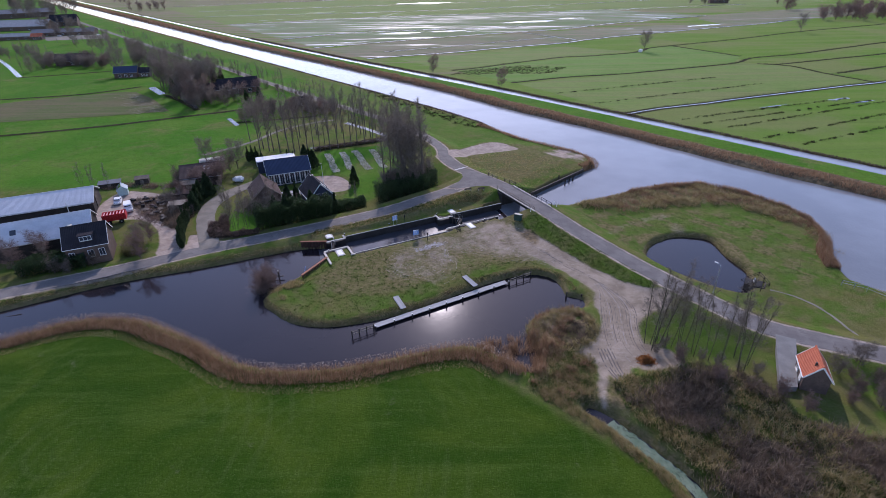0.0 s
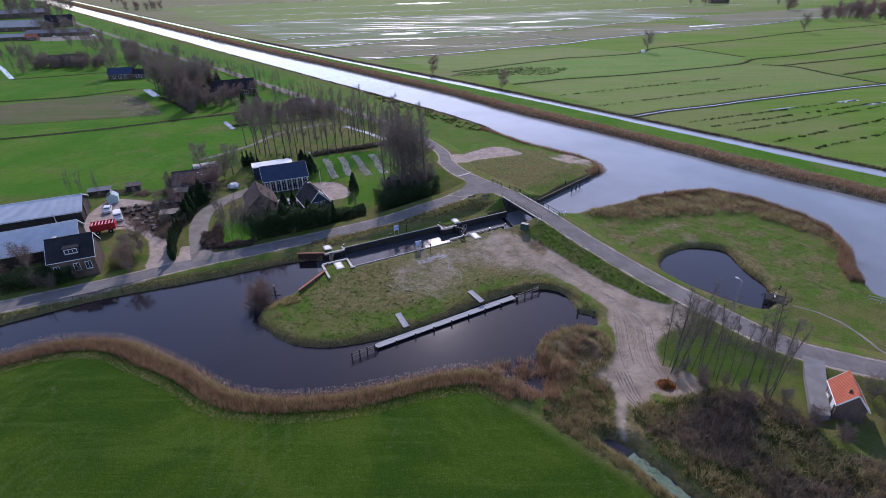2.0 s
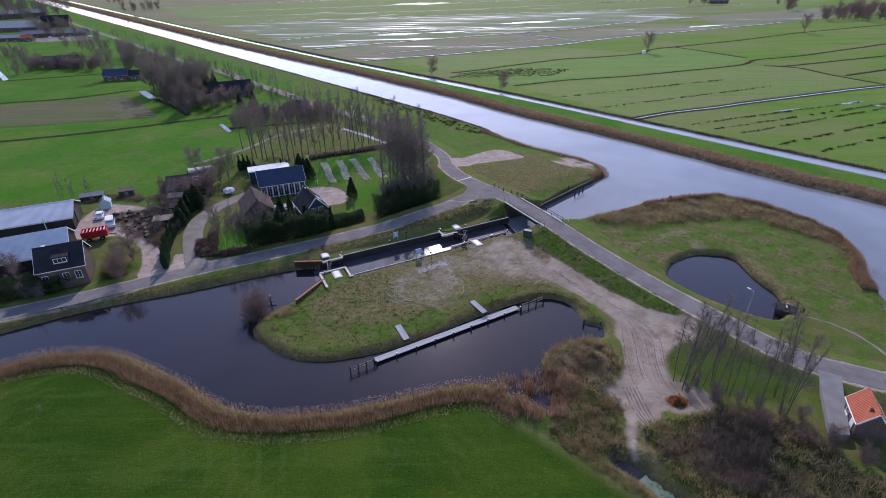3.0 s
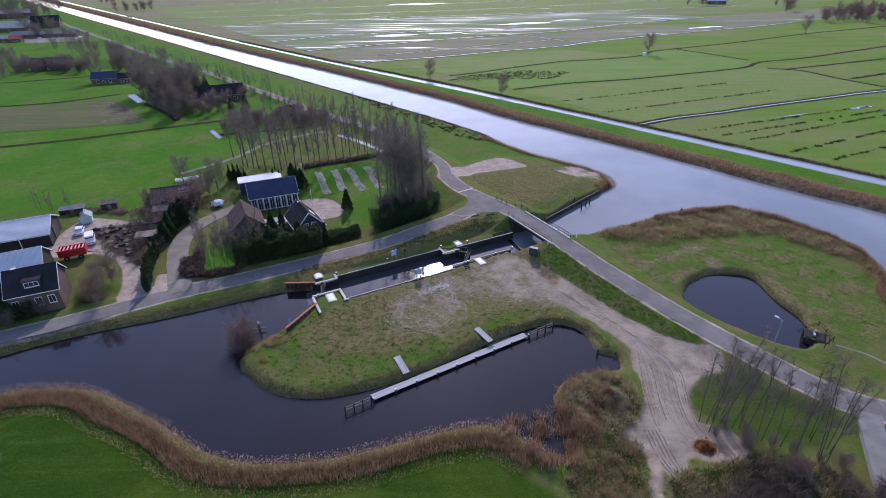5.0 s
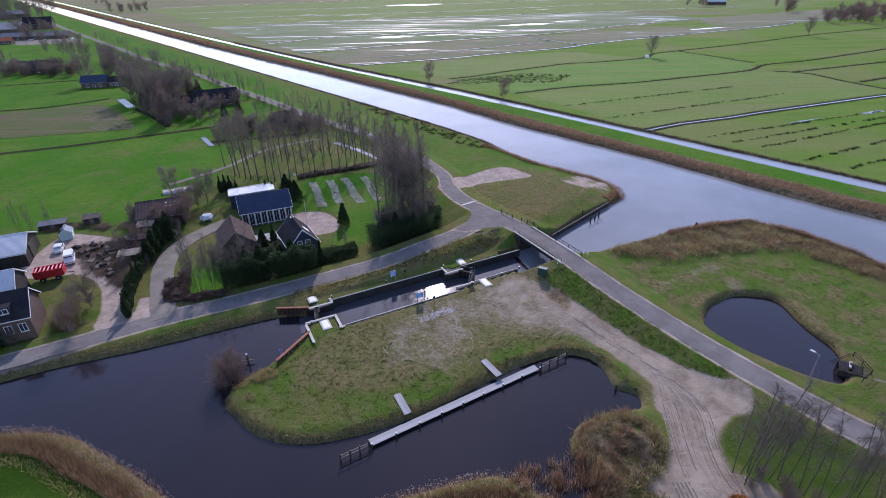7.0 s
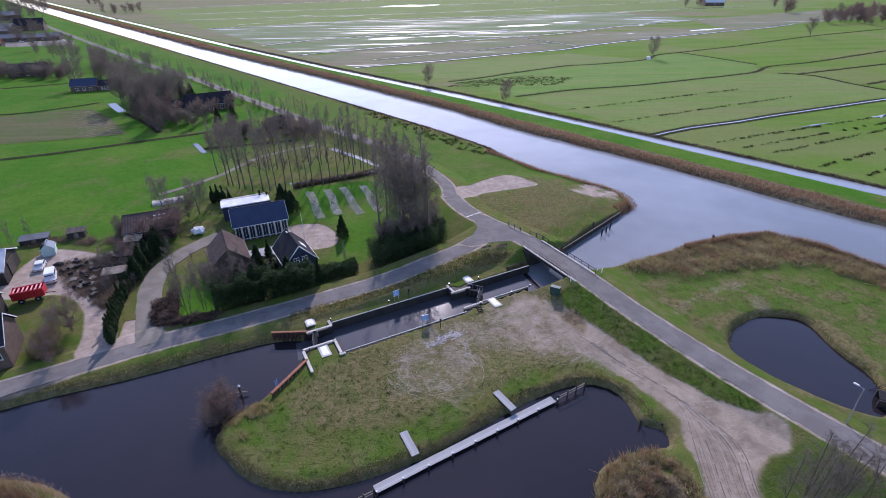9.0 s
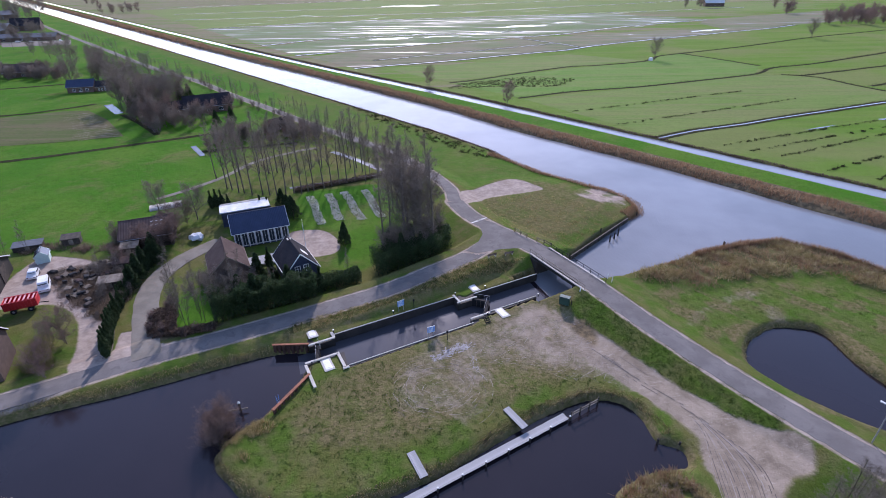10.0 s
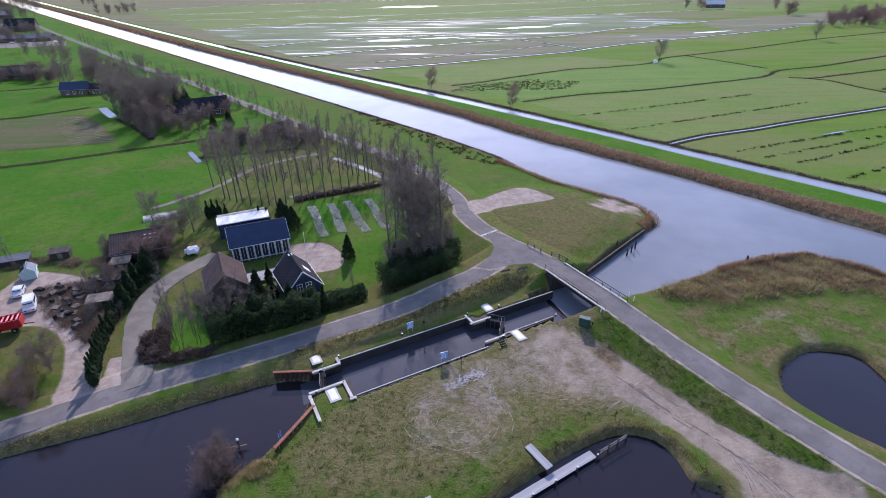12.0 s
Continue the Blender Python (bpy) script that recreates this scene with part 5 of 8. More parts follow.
def vehicle(name, label, x, y, z, rz, profile, w, axles, panes):
    t = thing(name, label, "vehicle", pose(x, y, z, 0, 0, rz) @ Matrix.Scale(0.88, 4))
    part("body", hull(profile, w), M_WHITE, t)
    for ax in axles:
        for sy in (-1, 1):
            wh = part("wheel", Mesh().tube((ax, sy * (w / 2 - 0.2), 0.33), (ax, sy * (w / 2 + 0.02), 0.33), 0.33, 0.33, 14), M_RUBBER, t)
            part("rim", Mesh().tube((ax, sy * (w / 2 - 0.1), 0.33), (ax, sy * (w / 2 + 0.04), 0.33), 0.19, 0.19, 10), M_STEEL, wh)
    for px, pz, lx, lz, tilt in panes[:1]:
        part("windscreen", Mesh().box((px, 0, pz), (0.05, w - 0.4, lz), 0, 0.01, 0, tilt), M_GLASS, t)
    for px, pz, lx, lz, tilt in panes[1:]:
        for sy in (-1, 1):
            part("side_window", Mesh().box((px, sy * (w / 2 - 0.045), pz), (lx, 0.05, lz), 0, 0.01), M_GLASS, t)
    x1 = max(p[0] for p in profile)
    for sy in (-0.6, 0.6):
        part("headlight", Mesh().box((x1 - 0.02, sy, 0.75), (0.06, 0.3, 0.16), 0, 0.02), M_GLASS, t)


vehicle("van", "white van parked on the farm yard", -73.5, 111.0, height(-73.5, 111), 300,
        [(-2.2, 0.35), (2.2, 0.35), (2.3, 0.95), (1.6, 1.15), (0.9, 2.0), (-2.1, 2.05), (-2.25, 1.0)], 1.9, (-1.4, 1.5), [(1.25, 1.55, 0, 0.9, 40), (0.4, 1.5, 0.9, 0.55, 0), (-1.0, 1.5, 1.4, 0.5, 0)])
vehicle("car", "small white car parked on the farm yard", -78.3, 115.3, height(-78.3, 115.3), 292,
        [(-1.8, 0.3), (1.8, 0.3), (1.9, 0.75), (1.0, 0.95), (0.4, 1.42), (-1.2, 1.45), (-1.85, 0.95)], 1.7, (-1.15, 1.2), [(0.72, 1.2, 0, 0.6, 52), (-0.1, 1.18, 0.8, 0.32, 0), (-0.95, 1.18, 0.6, 0.3, 0)])


for x, y, rz in ((-333, 488, 20), (-322, 487, 15), (-302, 493, 100)):
    vehicle("car", "small pale car parked at the distant farm", x, y, 0.2, rz,
            [(-1.8, 0.3), (1.8, 0.3), (1.9, 0.75), (1.0, 0.95), (0.4, 1.42), (-1.2, 1.45), (-1.85, 0.95)], 1.7, (-1.15, 1.2), [(0.72, 1.2, 0, 0.6, 52), (-0.1, 1.18, 0.8, 0.32, 0), (-0.95, 1.18, 0.6, 0.3, 0)])


def trailer(x, y, rz):
    z = height(x, y)
    t = thing("farm_trailer", "red farm trailer with ribbed tilted sides", "trailer", pose(x, y, z, 0, 0, rz))
    m = Mesh()
    m.box((0, 0, 0.9), (4.6, 2.1, 0.14), 0, 0.03)
    part("bed", m, M_RED, t)
    for sy in (-1, 1):
        s = part("side_panel", Mesh().box((0, sy * 1.08, 1.6), (4.6, 0.08, 1.3), 0, 0.02), M_RED, t)
        for i in range(10):
            part("rib", Mesh().box((-2.1 + 0.466 * i, sy * 1.14, 1.6), (0.1, 0.08, 1.25), 0, 0.01), M_RED, s)
        part("top_rail", Mesh().box((0, sy * 1.08, 2.28), (4.7, 0.16, 0.1), 0, 0.02), M_RED, s)
    for sx in (-1, 1):
        part("end_panel", Mesh().box((sx * 2.3, 0, 1.6), (0.08, 2.1, 1.3), 0, 0.02), M_RED, t)
    for i in range(7):
        part("slat", Mesh().box((-1.9 + 0.63 * i, 0.15, 2.22), (0.26, 1.7, 0.06), 0, 0.01), M_RED_FADED, t, "faded pink cover slat")
    for ax in (-1.2, 1.2):
        for sy in (-0.9, 0.9):
            w = part("wheel", Mesh().tube((ax, sy - 0.15, 0.45), (ax, sy + 0.15, 0.45), 0.45, 0.45, 14), M_RUBBER, t)
            part("rim", Mesh().tube((ax, sy - 0.17, 0.45), (ax, sy + 0.17, 0.45), 0.2, 0.2, 8), M_STEEL, w)
    part("drawbar", Mesh().tube((2.3, 0, 0.8), (3.6, 0, 0.6), 0.07), M_BLACK, t)


trailer(-72.9, 104.6, 23)
g = gabled("garden_greenhouse", "small pale green glazed greenhouse by the yard", -80.3, 121.4, height(-80.3, 121.4), -62, 2.6, 2.2, 1.4, 2.3, M_GREEN_PALE, M_GLASS, 0.15, M_GREEN_PALE, "greenhouse")
for i in range(3):
    window(g, -0.8 + 0.8 * i, -1.1, 0.8, 0.6, 0.9, -1, 0)
for x, y, rz, L, W, h, mat, label in ((-61.7, 110.9, 15, 3.6, 2.0, 1.6, M_WOOD, "low shed with a grey board roof"), (-86.4, 126.4, 20, 5.0, 2.0, 1.2, M_ROOF_SHADOW, "low dark blue shed at the field edge"),
                                      (-79.0, 128.6, 20, 3.2, 2.0, 1.5, M_WOOD_DARK, "dark tarred garden shed"), (-64.1, 122.8, 14, 3.0, 2.2, 2.1, M_WOOD, "weathered timber hut in the scrub"),
                                      (-63.1, 117.6, 14, 2.6, 2.0, 1.6, M_ROOF_OLD, "low brown hutch among junk")):
    z = height(x, y)
    t = thing("shed", label, "shed", pose(x, y, z, 0, 0, rz), "small sheds")
    part("wall", Mesh().box((0, 0, h / 2 - 0.1), (L, W, h + 0.2), 0, 0.03), M_WOOD_DARK, t)
    part("roof", Mesh().box((0, 0, h + 0.12), (L + 0.4, W + 0.4, 0.1), 0, 0.02, 8), mat, t)
    part("door", Mesh().box((0, -W / 2 - 0.03, h * 0.42), (0.8, 0.06, h * 0.8), 0, 0.01), M_WOOD, t)

rj = random.Random(31)
for i in range(150):
    x, y = rj.uniform(-76, -59), rj.uniform(104, 125)
    if not inside(np.array([x]), np.array([y]), JUNK_YARD)[0]:
        continue
    z = height(x, y)
    kind = i % 4
    rz = rj.uniform(0, 180)
    if kind == 0:
        t = thing("crate", "weathered wooden crate in the yard scrub", "crate", pose(x, y, z, 0, 0, rz), "yard clutter")
        for k in range(4):
            part("slat", Mesh().box((0, -0.45 + 0.3 * k, 0.5), (1.2, 0.22, 0.06), 0, 0.01), M_WOOD, t)
        part("body", Mesh().box((0, 0, 0.23), (1.15, 1.1, 0.46), 0, 0.03), M_WOOD_DARK, t)
    elif kind == 1:
        m = Mesh()
        for k in range(7):
            a, b = rj.uniform(-0.9, 0.9), rj.uniform(-0.5, 0.5)
            m.tube((a - 1.2, b, 0.08 + 0.1 * (k % 3)), (a + 1.2, b + rj.uniform(-0.5, 0.5), 0.12 + 0.12 * (k % 3)), 0.07)
        solid("timber_pile", m, M_WOOD, "loose pile of grey timber", "timber pile", "yard clutter", m=pose(x, y, z, 0, 0, rz))
    elif kind == 2:
        m = Mesh().box((0, 0, 0.4), (1.4, 0.9, 0.8), 0, 0.15).box((0.9, 0.2, 0.25), (0.7, 0.6, 0.5), 25, 0.1)
        solid("wrapped_timber", m, (M_WOOD_DARK, M_BLACK, M_ROOF_OLD)[i // 4 % 3], "timber stack wrapped in old sheeting on the yard", "timber stack", "yard clutter", m=pose(x, y, z, 0, 0, rz))
    else:
        t = thing("oil_drum", "dented dark steel drum", "drum", pose(x, y, z), "yard clutter")
        part("body", Mesh().tube((0, 0, 0), (0, 0, 0.88), 0.29, 0.29, 12), M_BLACK, t)
        part("hoop", Mesh().tube((0, 0, 0.42), (0, 0, 0.47), 0.31, 0.31, 12), M_BLACK, t)
m = Mesh()
for k in range(5):
    a = 2 * math.pi * k / 5
    m.box((0.5 * math.cos(a), 0.5 * math.sin(a), 0.7), (1.7, 1.3, 0.9), 50 * k, 0.1, 24, 14)
solid("tarpaulin_heap", m, M_WHITE, "crumpled white tarpaulin over a heap by the drive", "tarpaulin", m=pose(-53.5, 128.5, height(-53.2, 128.3)))

# ---- things by the water ----
def container(x, y, rz):
    z = height(x, y)
    t = thing("waste_container", "dark green steel waste container on the gravel", "waste container", pose(x, y, z, 0, 0, rz))
    part("body", Mesh().box((0, 0, 0.75), (1.6, 1.0, 1.3), 0, 0.06), M_GREEN_METAL, t)
    part("lid", Mesh().box((0, 0, 1.45), (1.7, 1.1, 0.14), 0, 0.05, 6), M_GREEN_METAL, t)
    for sx in (-0.6, 0.6):
        part("foot", Mesh().box((sx, 0, 0.06), (0.2, 0.9, 0.14), 0, 0.02), M_BLACK, t)
    part("post", Mesh().tube((-1.15, 0, 0), (-1.15, 0, 1.1), 0.06, 0.06, 8), M_BLACK, t)


container(16.9, 100, 150)


def lamp_post(x, y):
    z = height(x, y)
    t = thing("street_lamp", "slim galvanised street lamp at the road edge", "street lamp", pose(x, y, z, 0, 0, 120))
    part("pole", Mesh().tube((0, 0, -0.1), (0, 0, 5.6), 0.085, 0.05, 10), M_STEEL, t)
    part("arm", Mesh().tube((0, 0, 5.55), (0.7, 0, 5.75), 0.035), M_STEEL, t)
    part("lantern", Mesh().box((0.8, 0, 5.72), (0.6, 0.26, 0.14), 0, 0.04), M_WHITE, t)


lamp_post(45.5, 70.9)


def rail_run(name, label, pts, h, mat, category="railing", z=None):
    """A tubular railing along plan points, its posts set in the ground."""
    P = [Vector((x, y, height(x, y) if z is None else z)) for x, y in pts]
    t = thing(name, label, category, Matrix.Translation(P[0]))
    for a, b in zip(P, P[1:]):
        a, b = a - P[0], b - P[0]
        for k in (1.0, 0.55):
            part("rail", Mesh().tube(a + Vector((0, 0, h * k)), b + Vector((0, 0, h * k)), 0.04, 0.04, 8), mat, t)
        n = max(1, int((b - a).length / 1.6))
        for i in range(n + 1):
            p = a.lerp(b, i / n)
            part("post", Mesh().tube(p - Vector((0, 0, 0.5)), p + Vector((0, 0, h)), 0.045, 0.045, 8), mat, t)


sl = thing("sluice", "dark sluice chamber with steel gratings at the pond", "sluice", pose(54.7, 75.3, 0.1, 0, 0, -35) @ Matrix.Scale(0.74, 4))
for sy in (-1.5, 1.5):
    part("side_wall", Mesh().box((0.6, sy, -0.6), (4.2, 0.3, 1.7), 0, 0.03), M_WOOD_DARK, sl)
part("end_wall", Mesh().box((2.7, 0, -0.6), (0.3, 3.0, 1.7), 0, 0.03), M_WOOD_DARK, sl)
for x in (-0.7, 1.4):
    part("grating", Mesh().box((x, 0, 0.3), (1.5, 2.7, 0.08), 0, 0.01), M_BLACK, sl, "dark steel grating")
part("beam", Mesh().box((0.35, 0.6, 0.35), (0.4, 1.6, 0.3), 0, 0.03), M_CONCRETE, sl)
part("winch", Mesh().box((0.35, 0.8, 0.75), (0.4, 0.4, 0.6), 0, 0.05), M_STEEL, sl)
rail_run("sluice_railing", "dark steel railing round the sluice", [(53.8, 77.8), (57.0, 77.4), (56.8, 73.8), (54.5, 72.4)], 0.9, M_BLACK)
rail_run("sluice_railing", "dark steel railing at the pond outlet", [(52.8, 75.2), (53.6, 73.6)], 0.9, M_BLACK)
rail_run("culvert_railing", "pale galvanised railing on the culvert head", [(69.5, 74), (72.5, 72), (74, 69.4)], 1.0, M_STEEL)
solid("headwall", Mesh().box((0, 0, 0.0), (6.0, 0.5, 1.2), 0, 0.04), M_WOOD_DARK, "dark timber culvert headwall at the water", "headwall", kind="structure", m=pose(71.9, 72.4, -0.7, 0, 0, -35))
buoy = thing("mooring_pile", "timber mooring pile with a horizontal boom in water", "mooring pile", pose(-30, 80.9, -1.1))
part("pile", Mesh().tube((0, 0, -1.5), (0, 0, 1.9), 0.16, 0.14, 10), M_WOOD_DARK, buoy)
part("cap", Mesh().tube((0, 0, 1.9), (0, 0, 2.1), 0.2, 0.1, 10), M_WHITE, buoy, "white cap")
part("boom", Mesh().tube((-2.8, -0.4, 0.7), (0.9, 0.15, 0.8), 0.12, 0.1, 8), M_WOOD, buoy, "pale horizontal boom")
part("board", Mesh().box((-2.4, -0.3, 1.3), (0.4, 0.06, 0.5), 0, 0.01), M_WHITE, buoy)
part("pile", Mesh().tube((-2.4, -0.35, -1.5), (-2.4, -0.35, 1.1), 0.12, 0.11, 8), M_WOOD_DARK, buoy)
lad = thing("ladder", "pale blue steel ladder at the sheet piling", "ladder", pose(-24.9, 81.2, -0.6, 0, 0, 62))
for sx in (-0.2, 0.2):
    part("stile", Mesh().tube((sx, 0.25, -0.4), (sx, 0.25, 2.0), 0.035), M_BLUE_SIGN, lad)
for i in range(6):
    part("rung", Mesh().tube((-0.2, 0.25, -0.2 + 0.36 * i), (0.2, 0.25, -0.2 + 0.36 * i), 0.022), M_BLUE_SIGN, lad)
for x, y, h in ((31.7, 127.6, 1.6), (32.6, 124.2, 1.5), (34, 125.6, 1.4), (35.3, 127, 1.7), (42.7, 136.2, 1.0), (54.1, 119.8, 1.8), (24.1, 72.8, 0.8), (21.6, 73.2, 1.0), (54.5, 120.1, 1.4)):
    m = Mesh().tube((0, 0, -1.2), (0.03, 0.02, h), 0.17, 0.14, 10).tube((0.03, 0.02, h), (0.03, 0.02, h + 0.06), 0.1, 0.05, 10)
    solid("mooring_post", m, M_WOOD_DARK, "tarred wooden mooring post in the water", "post", "mooring posts", m=pose(x, y, WATER))
stage = thing("landing_stage", "small dark timber landing stage on the canal bank", "landing stage", pose(22.5, 169.3, -0.6, 0, 0, 25))
for i in range(9):
    part("board", Mesh().box((-1.6 + 0.4 * i, 0, 0.1), (0.36, 1.2, 0.06), 0, 0.01), M_WOOD_DARK, stage)
for x in (-1.6, 1.6):
    part("post", Mesh().tube((x, 0.5, -1.5), (x, 0.5, 0.4), 0.1, 0.1, 8), M_WOOD_DARK, stage)
for i, (x, y, L) in enumerate(((-72.8, 70.4, 4.2), (-31.5, 90.7, 3.0))):
    m = Mesh().tube((-L / 2, 0, 0), (L / 2, 0, 0.25), 0.16, 0.1, 8)
    solid("floating_log", m, M_WOOD_DARK, "dark log lying at the water's edge", "log", m=pose(x, y, -1.0, 0, 0, 15 + 20 * i))
zb = Mesh()
for i in range(5):
    zb.box((6.6 - 0.4 * i, 130.2 - 0.33 * i, 2.44), (0.22, 2.4, 0.015), -62, 0.004)
solid("road_marking", zb, M_WHITE, "worn white bars painted on the lane", "road marking", kind="structure")

# ---- plants ----
RNG = np.random.default_rng(7)


def triangles(name, tri, mat):
    """A mesh of loose triangles from an array (n, 3, 3)."""
    me = bpy.data.meshes.new(name)
    n = len(tri)
    me.vertices.add(n * 3)
    me.vertices.foreach_set("co", np.asarray(tri, np.float32).ravel())
    me.loops.add(n * 3)
    me.loops.foreach_set("vertex_index", np.arange(n * 3, dtype=np.int32))
    me.polygons.add(n)
    me.polygons.foreach_set("loop_start", np.arange(0, n * 3, 3, dtype=np.int32))
    me.update(calc_edges=True)
    me.materials.append(mat)
    return me


def heights(P):
    return np.array([height(x, y) for x, y in P])


def blades(P, h, w, lean=0.35, sink=0.1, rng=RNG):
    """One thin upright triangle for each place (n, 3)."""
    n = len(P)
    a, b = rng.uniform(0, 2 * math.pi, n), rng.uniform(0, 2 * math.pi, n)
    hh = h * rng.uniform(0.6, 1.15, n) if np.isscalar(h) else h
    l = lean * hh * rng.uniform(0, 1, n)
    side = np.stack([np.cos(a), np.sin(a), np.zeros(n)], -1) * w / 2
    base = P - np.array([0, 0, sink])
    tip = P + np.stack([np.cos(b) * l, np.sin(b) * l, hh], -1)
    return np.stack([base - side, base + side, tip], 1)


def leaves(P, size, rng=RNG):
    """One small randomly turned leaf triangle for each place."""
    n = len(P)
    d = rng.normal(size=(n, 2, 3))
    d /= np.linalg.norm(d, axis=2, keepdims=True)
    s = size * rng.uniform(0.6, 1.4, (n, 1))
    return np.stack([P - d[:, 0] * s * 0.6, P + d[:, 0] * s * 0.6, P + d[:, 1] * s], 1)


def stuff(name, tri, mat, label, category):
    return tagged(new(name, triangles(name, tri, mat)), label, category, kind="stuff")


def along(line, n, width, shift=0.0, rng=RNG):
    """n places scattered beside a line, in a strip of that width."""
    P = np.asarray(line, float)[:, :2]
    seg = np.linalg.norm(np.diff(P, axis=0), axis=1)
    c = np.concatenate([[0], np.cumsum(seg)])
    t = rng.uniform(0, c[-1], n)
    x, y = np.interp(t, c, P[:, 0]), np.interp(t, c, P[:, 1])
    i = np.clip(np.searchsorted(c, t) - 1, 0, len(seg) - 1)
    d = np.diff(P, axis=0)[i] / seg[i][:, None]
    o = shift + width * (rng.uniform(-0.5, 0.5, n) + 0.25 * np.sin(t * 0.35) * rng.uniform(0, 1, n))
    return np.stack([x - d[:, 1] * o, y + d[:, 0] * o], -1)


def within(P, n, rng=RNG):
    P = np.asarray(P, float)
    lo, hi = P.min(0)[:2], P.max(0)[:2]
    out = np.zeros((0, 2))
    while len(out) < n:
        q = rng.uniform(lo, hi, (n * 2, 2))
        out = np.concatenate([out, q[inside(q[:, 0], q[:, 1], P)]])
    return out[:n]


def on_ground(P, floor=-1.15):
    return np.column_stack([P, np.maximum(heights(P), floor)])


def clustered(n, make, per, spread, rng=RNG):
    """Places in tufts: per stems round each of n / per centres."""
    c = make(max(1, n // per))
    return np.repeat(c, per, 0) + rng.normal(0, spread, (len(c) * per, 2))


def tussocks(n, make, per, spread, lo, hi, w, lean, rise=0.0, rng=RNG):
    """Blades in tufts, each tuft with a height of its own."""
    P = clustered(n, make, per, spread, rng)
    k = len(P) // per
    h = np.repeat(rng.uniform(lo, hi, k), per) * rng.uniform(0.6, 1.15, k * per)
    q = on_ground(P)
    q[:, 2] += np.repeat(rng.uniform(0, rise, k), per)
    return blades(q, h, w, lean, 0.1 + rise, rng)


# reed belts
FIELD_REEDS = spline([(9.4, 54.6), (7.4, 56.8), (4.6, 58.5), (-0.6, 57.8), (-7.2, 56.2), (-13.7, 54.6), (-20.2, 53.8), (-24.8, 54.2), (-30.3, 56), (-36.6, 59.8), (-43, 63.5), (-48.4, 66),
                      (-54.6, 66.8), (-60.9, 65.8), (-69, 60.9), (-84.9, 51.9), (-106.8, 36.5)], 1)
P = along(FIELD_REEDS, 32000, 2.2, 0.9)
stuff("reed_belt", blades(on_ground(P), 1.0, 0.05, 0.4), M_REED, "dense rust-brown winter reed along the field", "reeds")
P = along(FIELD_REEDS, 9000, 2.0, -0.9)
stuff("reed_belt", blades(on_ground(P), 1.3, 0.045, 0.3), M_REED, "thin outer reed standing in the water", "reeds")
P = along(FIELD_REEDS, 4200, 2.2, -1.0)
q = on_ground(P)
q[:, 2] += RNG.uniform(0.9, 1.6, len(q))
stuff("reed_plumes", leaves(q, 0.13), M_REED_HEAD, "pale reed plumes along the water", "reeds")
P = along(FIELD_REEDS, 6000, 1.4, 2.9)
stuff("bank_grass", blades(on_ground(P), 0.3, 0.09, 1.6), M_DRYGRASS, "straw-coloured grass behind the reeds", "grass")
BAY = [(5, 61.2), (9.2, 61.4), (14.4, 63.2), (16.6, 58.9), (13.6, 53.8), (10.2, 53.0), (8.0, 56.5)]
P = clustered(3600, lambda n: within(BAY, n), 60, 0.4)
stuff("reed_belt", blades(on_ground(P), 1.7, 0.07, 0.35), M_REED, "sparse brown reed standing in the bay", "reeds")
EAST_REEDS = spline([(35.8, 113.1), (45.5, 117.3), (56.3, 121.1), (67.1, 122.2), (75, 115.7), (80.4, 107.4), (82.3, 99.3), (79.5, 90.2), (76, 84.5), (73.4, 79)], 1)
P = along(EAST_REEDS[10:], 16000, 2.6, -1.7)
stuff("reed_belt", blades(on_ground(P), 1.2, 0.08, 0.4), M_REED, "tall rust-brown reed round the canal bend", "reeds")
P = clustered(16000, lambda n: within(REEDLAND, n), 60, 0.7)
stuff("reed_litter", blades(on_ground(P), 0.5, 0.09, 1.9), M_REED, "trampled brown reed and litter on the bank", "reeds")
P = clustered(10000, lambda n: within(REEDLAND, n), 90, 0.6)
stuff("bank_grass", blades(on_ground(P), 0.7, 0.14, 1.8), M_DRYGRASS, "flattened straw-coloured grass on the bank", "grass")
FAR_BANK = [canal_xy(u, v) for u, v in ((155.4, -125), (155.4, 36), (155.6, 140), (158.2, 186), (157.6, 280), (153.6, 452))]
P = along(FAR_BANK, 52000, 5.6, -0.6)
stuff("reed_belt", blades(on_ground(P), 0.75, 0.12, 0.5), M_REED, "brown reed fringe of the far canal dyke", "reeds")
P = along([canal_xy(u, v) for u, v in ((179.4, -125), (178.9, 36), (179.0, 190), (175.1, 300), (173.4, 452))], 12000, 1.3)
stuff("reed_belt", blades(on_ground(P), 0.55, 0.25, 0.6), M_BRAMBLE, "dark rough edge of the polder ditch", "reeds")
P = along([canal_xy(154.0, 450), canal_xy(155.2, 1600)], 16000, 7.0, -1.0)
stuff("reed_belt", blades(on_ground(P), 1.4, 0.6, 0.4), M_REED, "distant brown reed along the canal", "reeds")
P = along([canal_xy(u, v) for u, v in ((128.6, 124), (129.8, 140), (130.6, 160), (130.2, 220), (128.6, 452))], 26000, 1.8)
stuff("reed_belt", blades(on_ground(P), 0.8, 0.12, 0.4), M_BRAMBLE, "dark reed edge of the near canal bank", "reeds")
P = along([canal_xy(128.6, 440), canal_xy(125.4, 820), canal_xy(123.4, 1600)], 9000, 3.0)
stuff("reed_belt", blades(on_ground(P), 1.2, 0.6, 0.4), M_REED, "distant brown reed along the canal", "reeds")

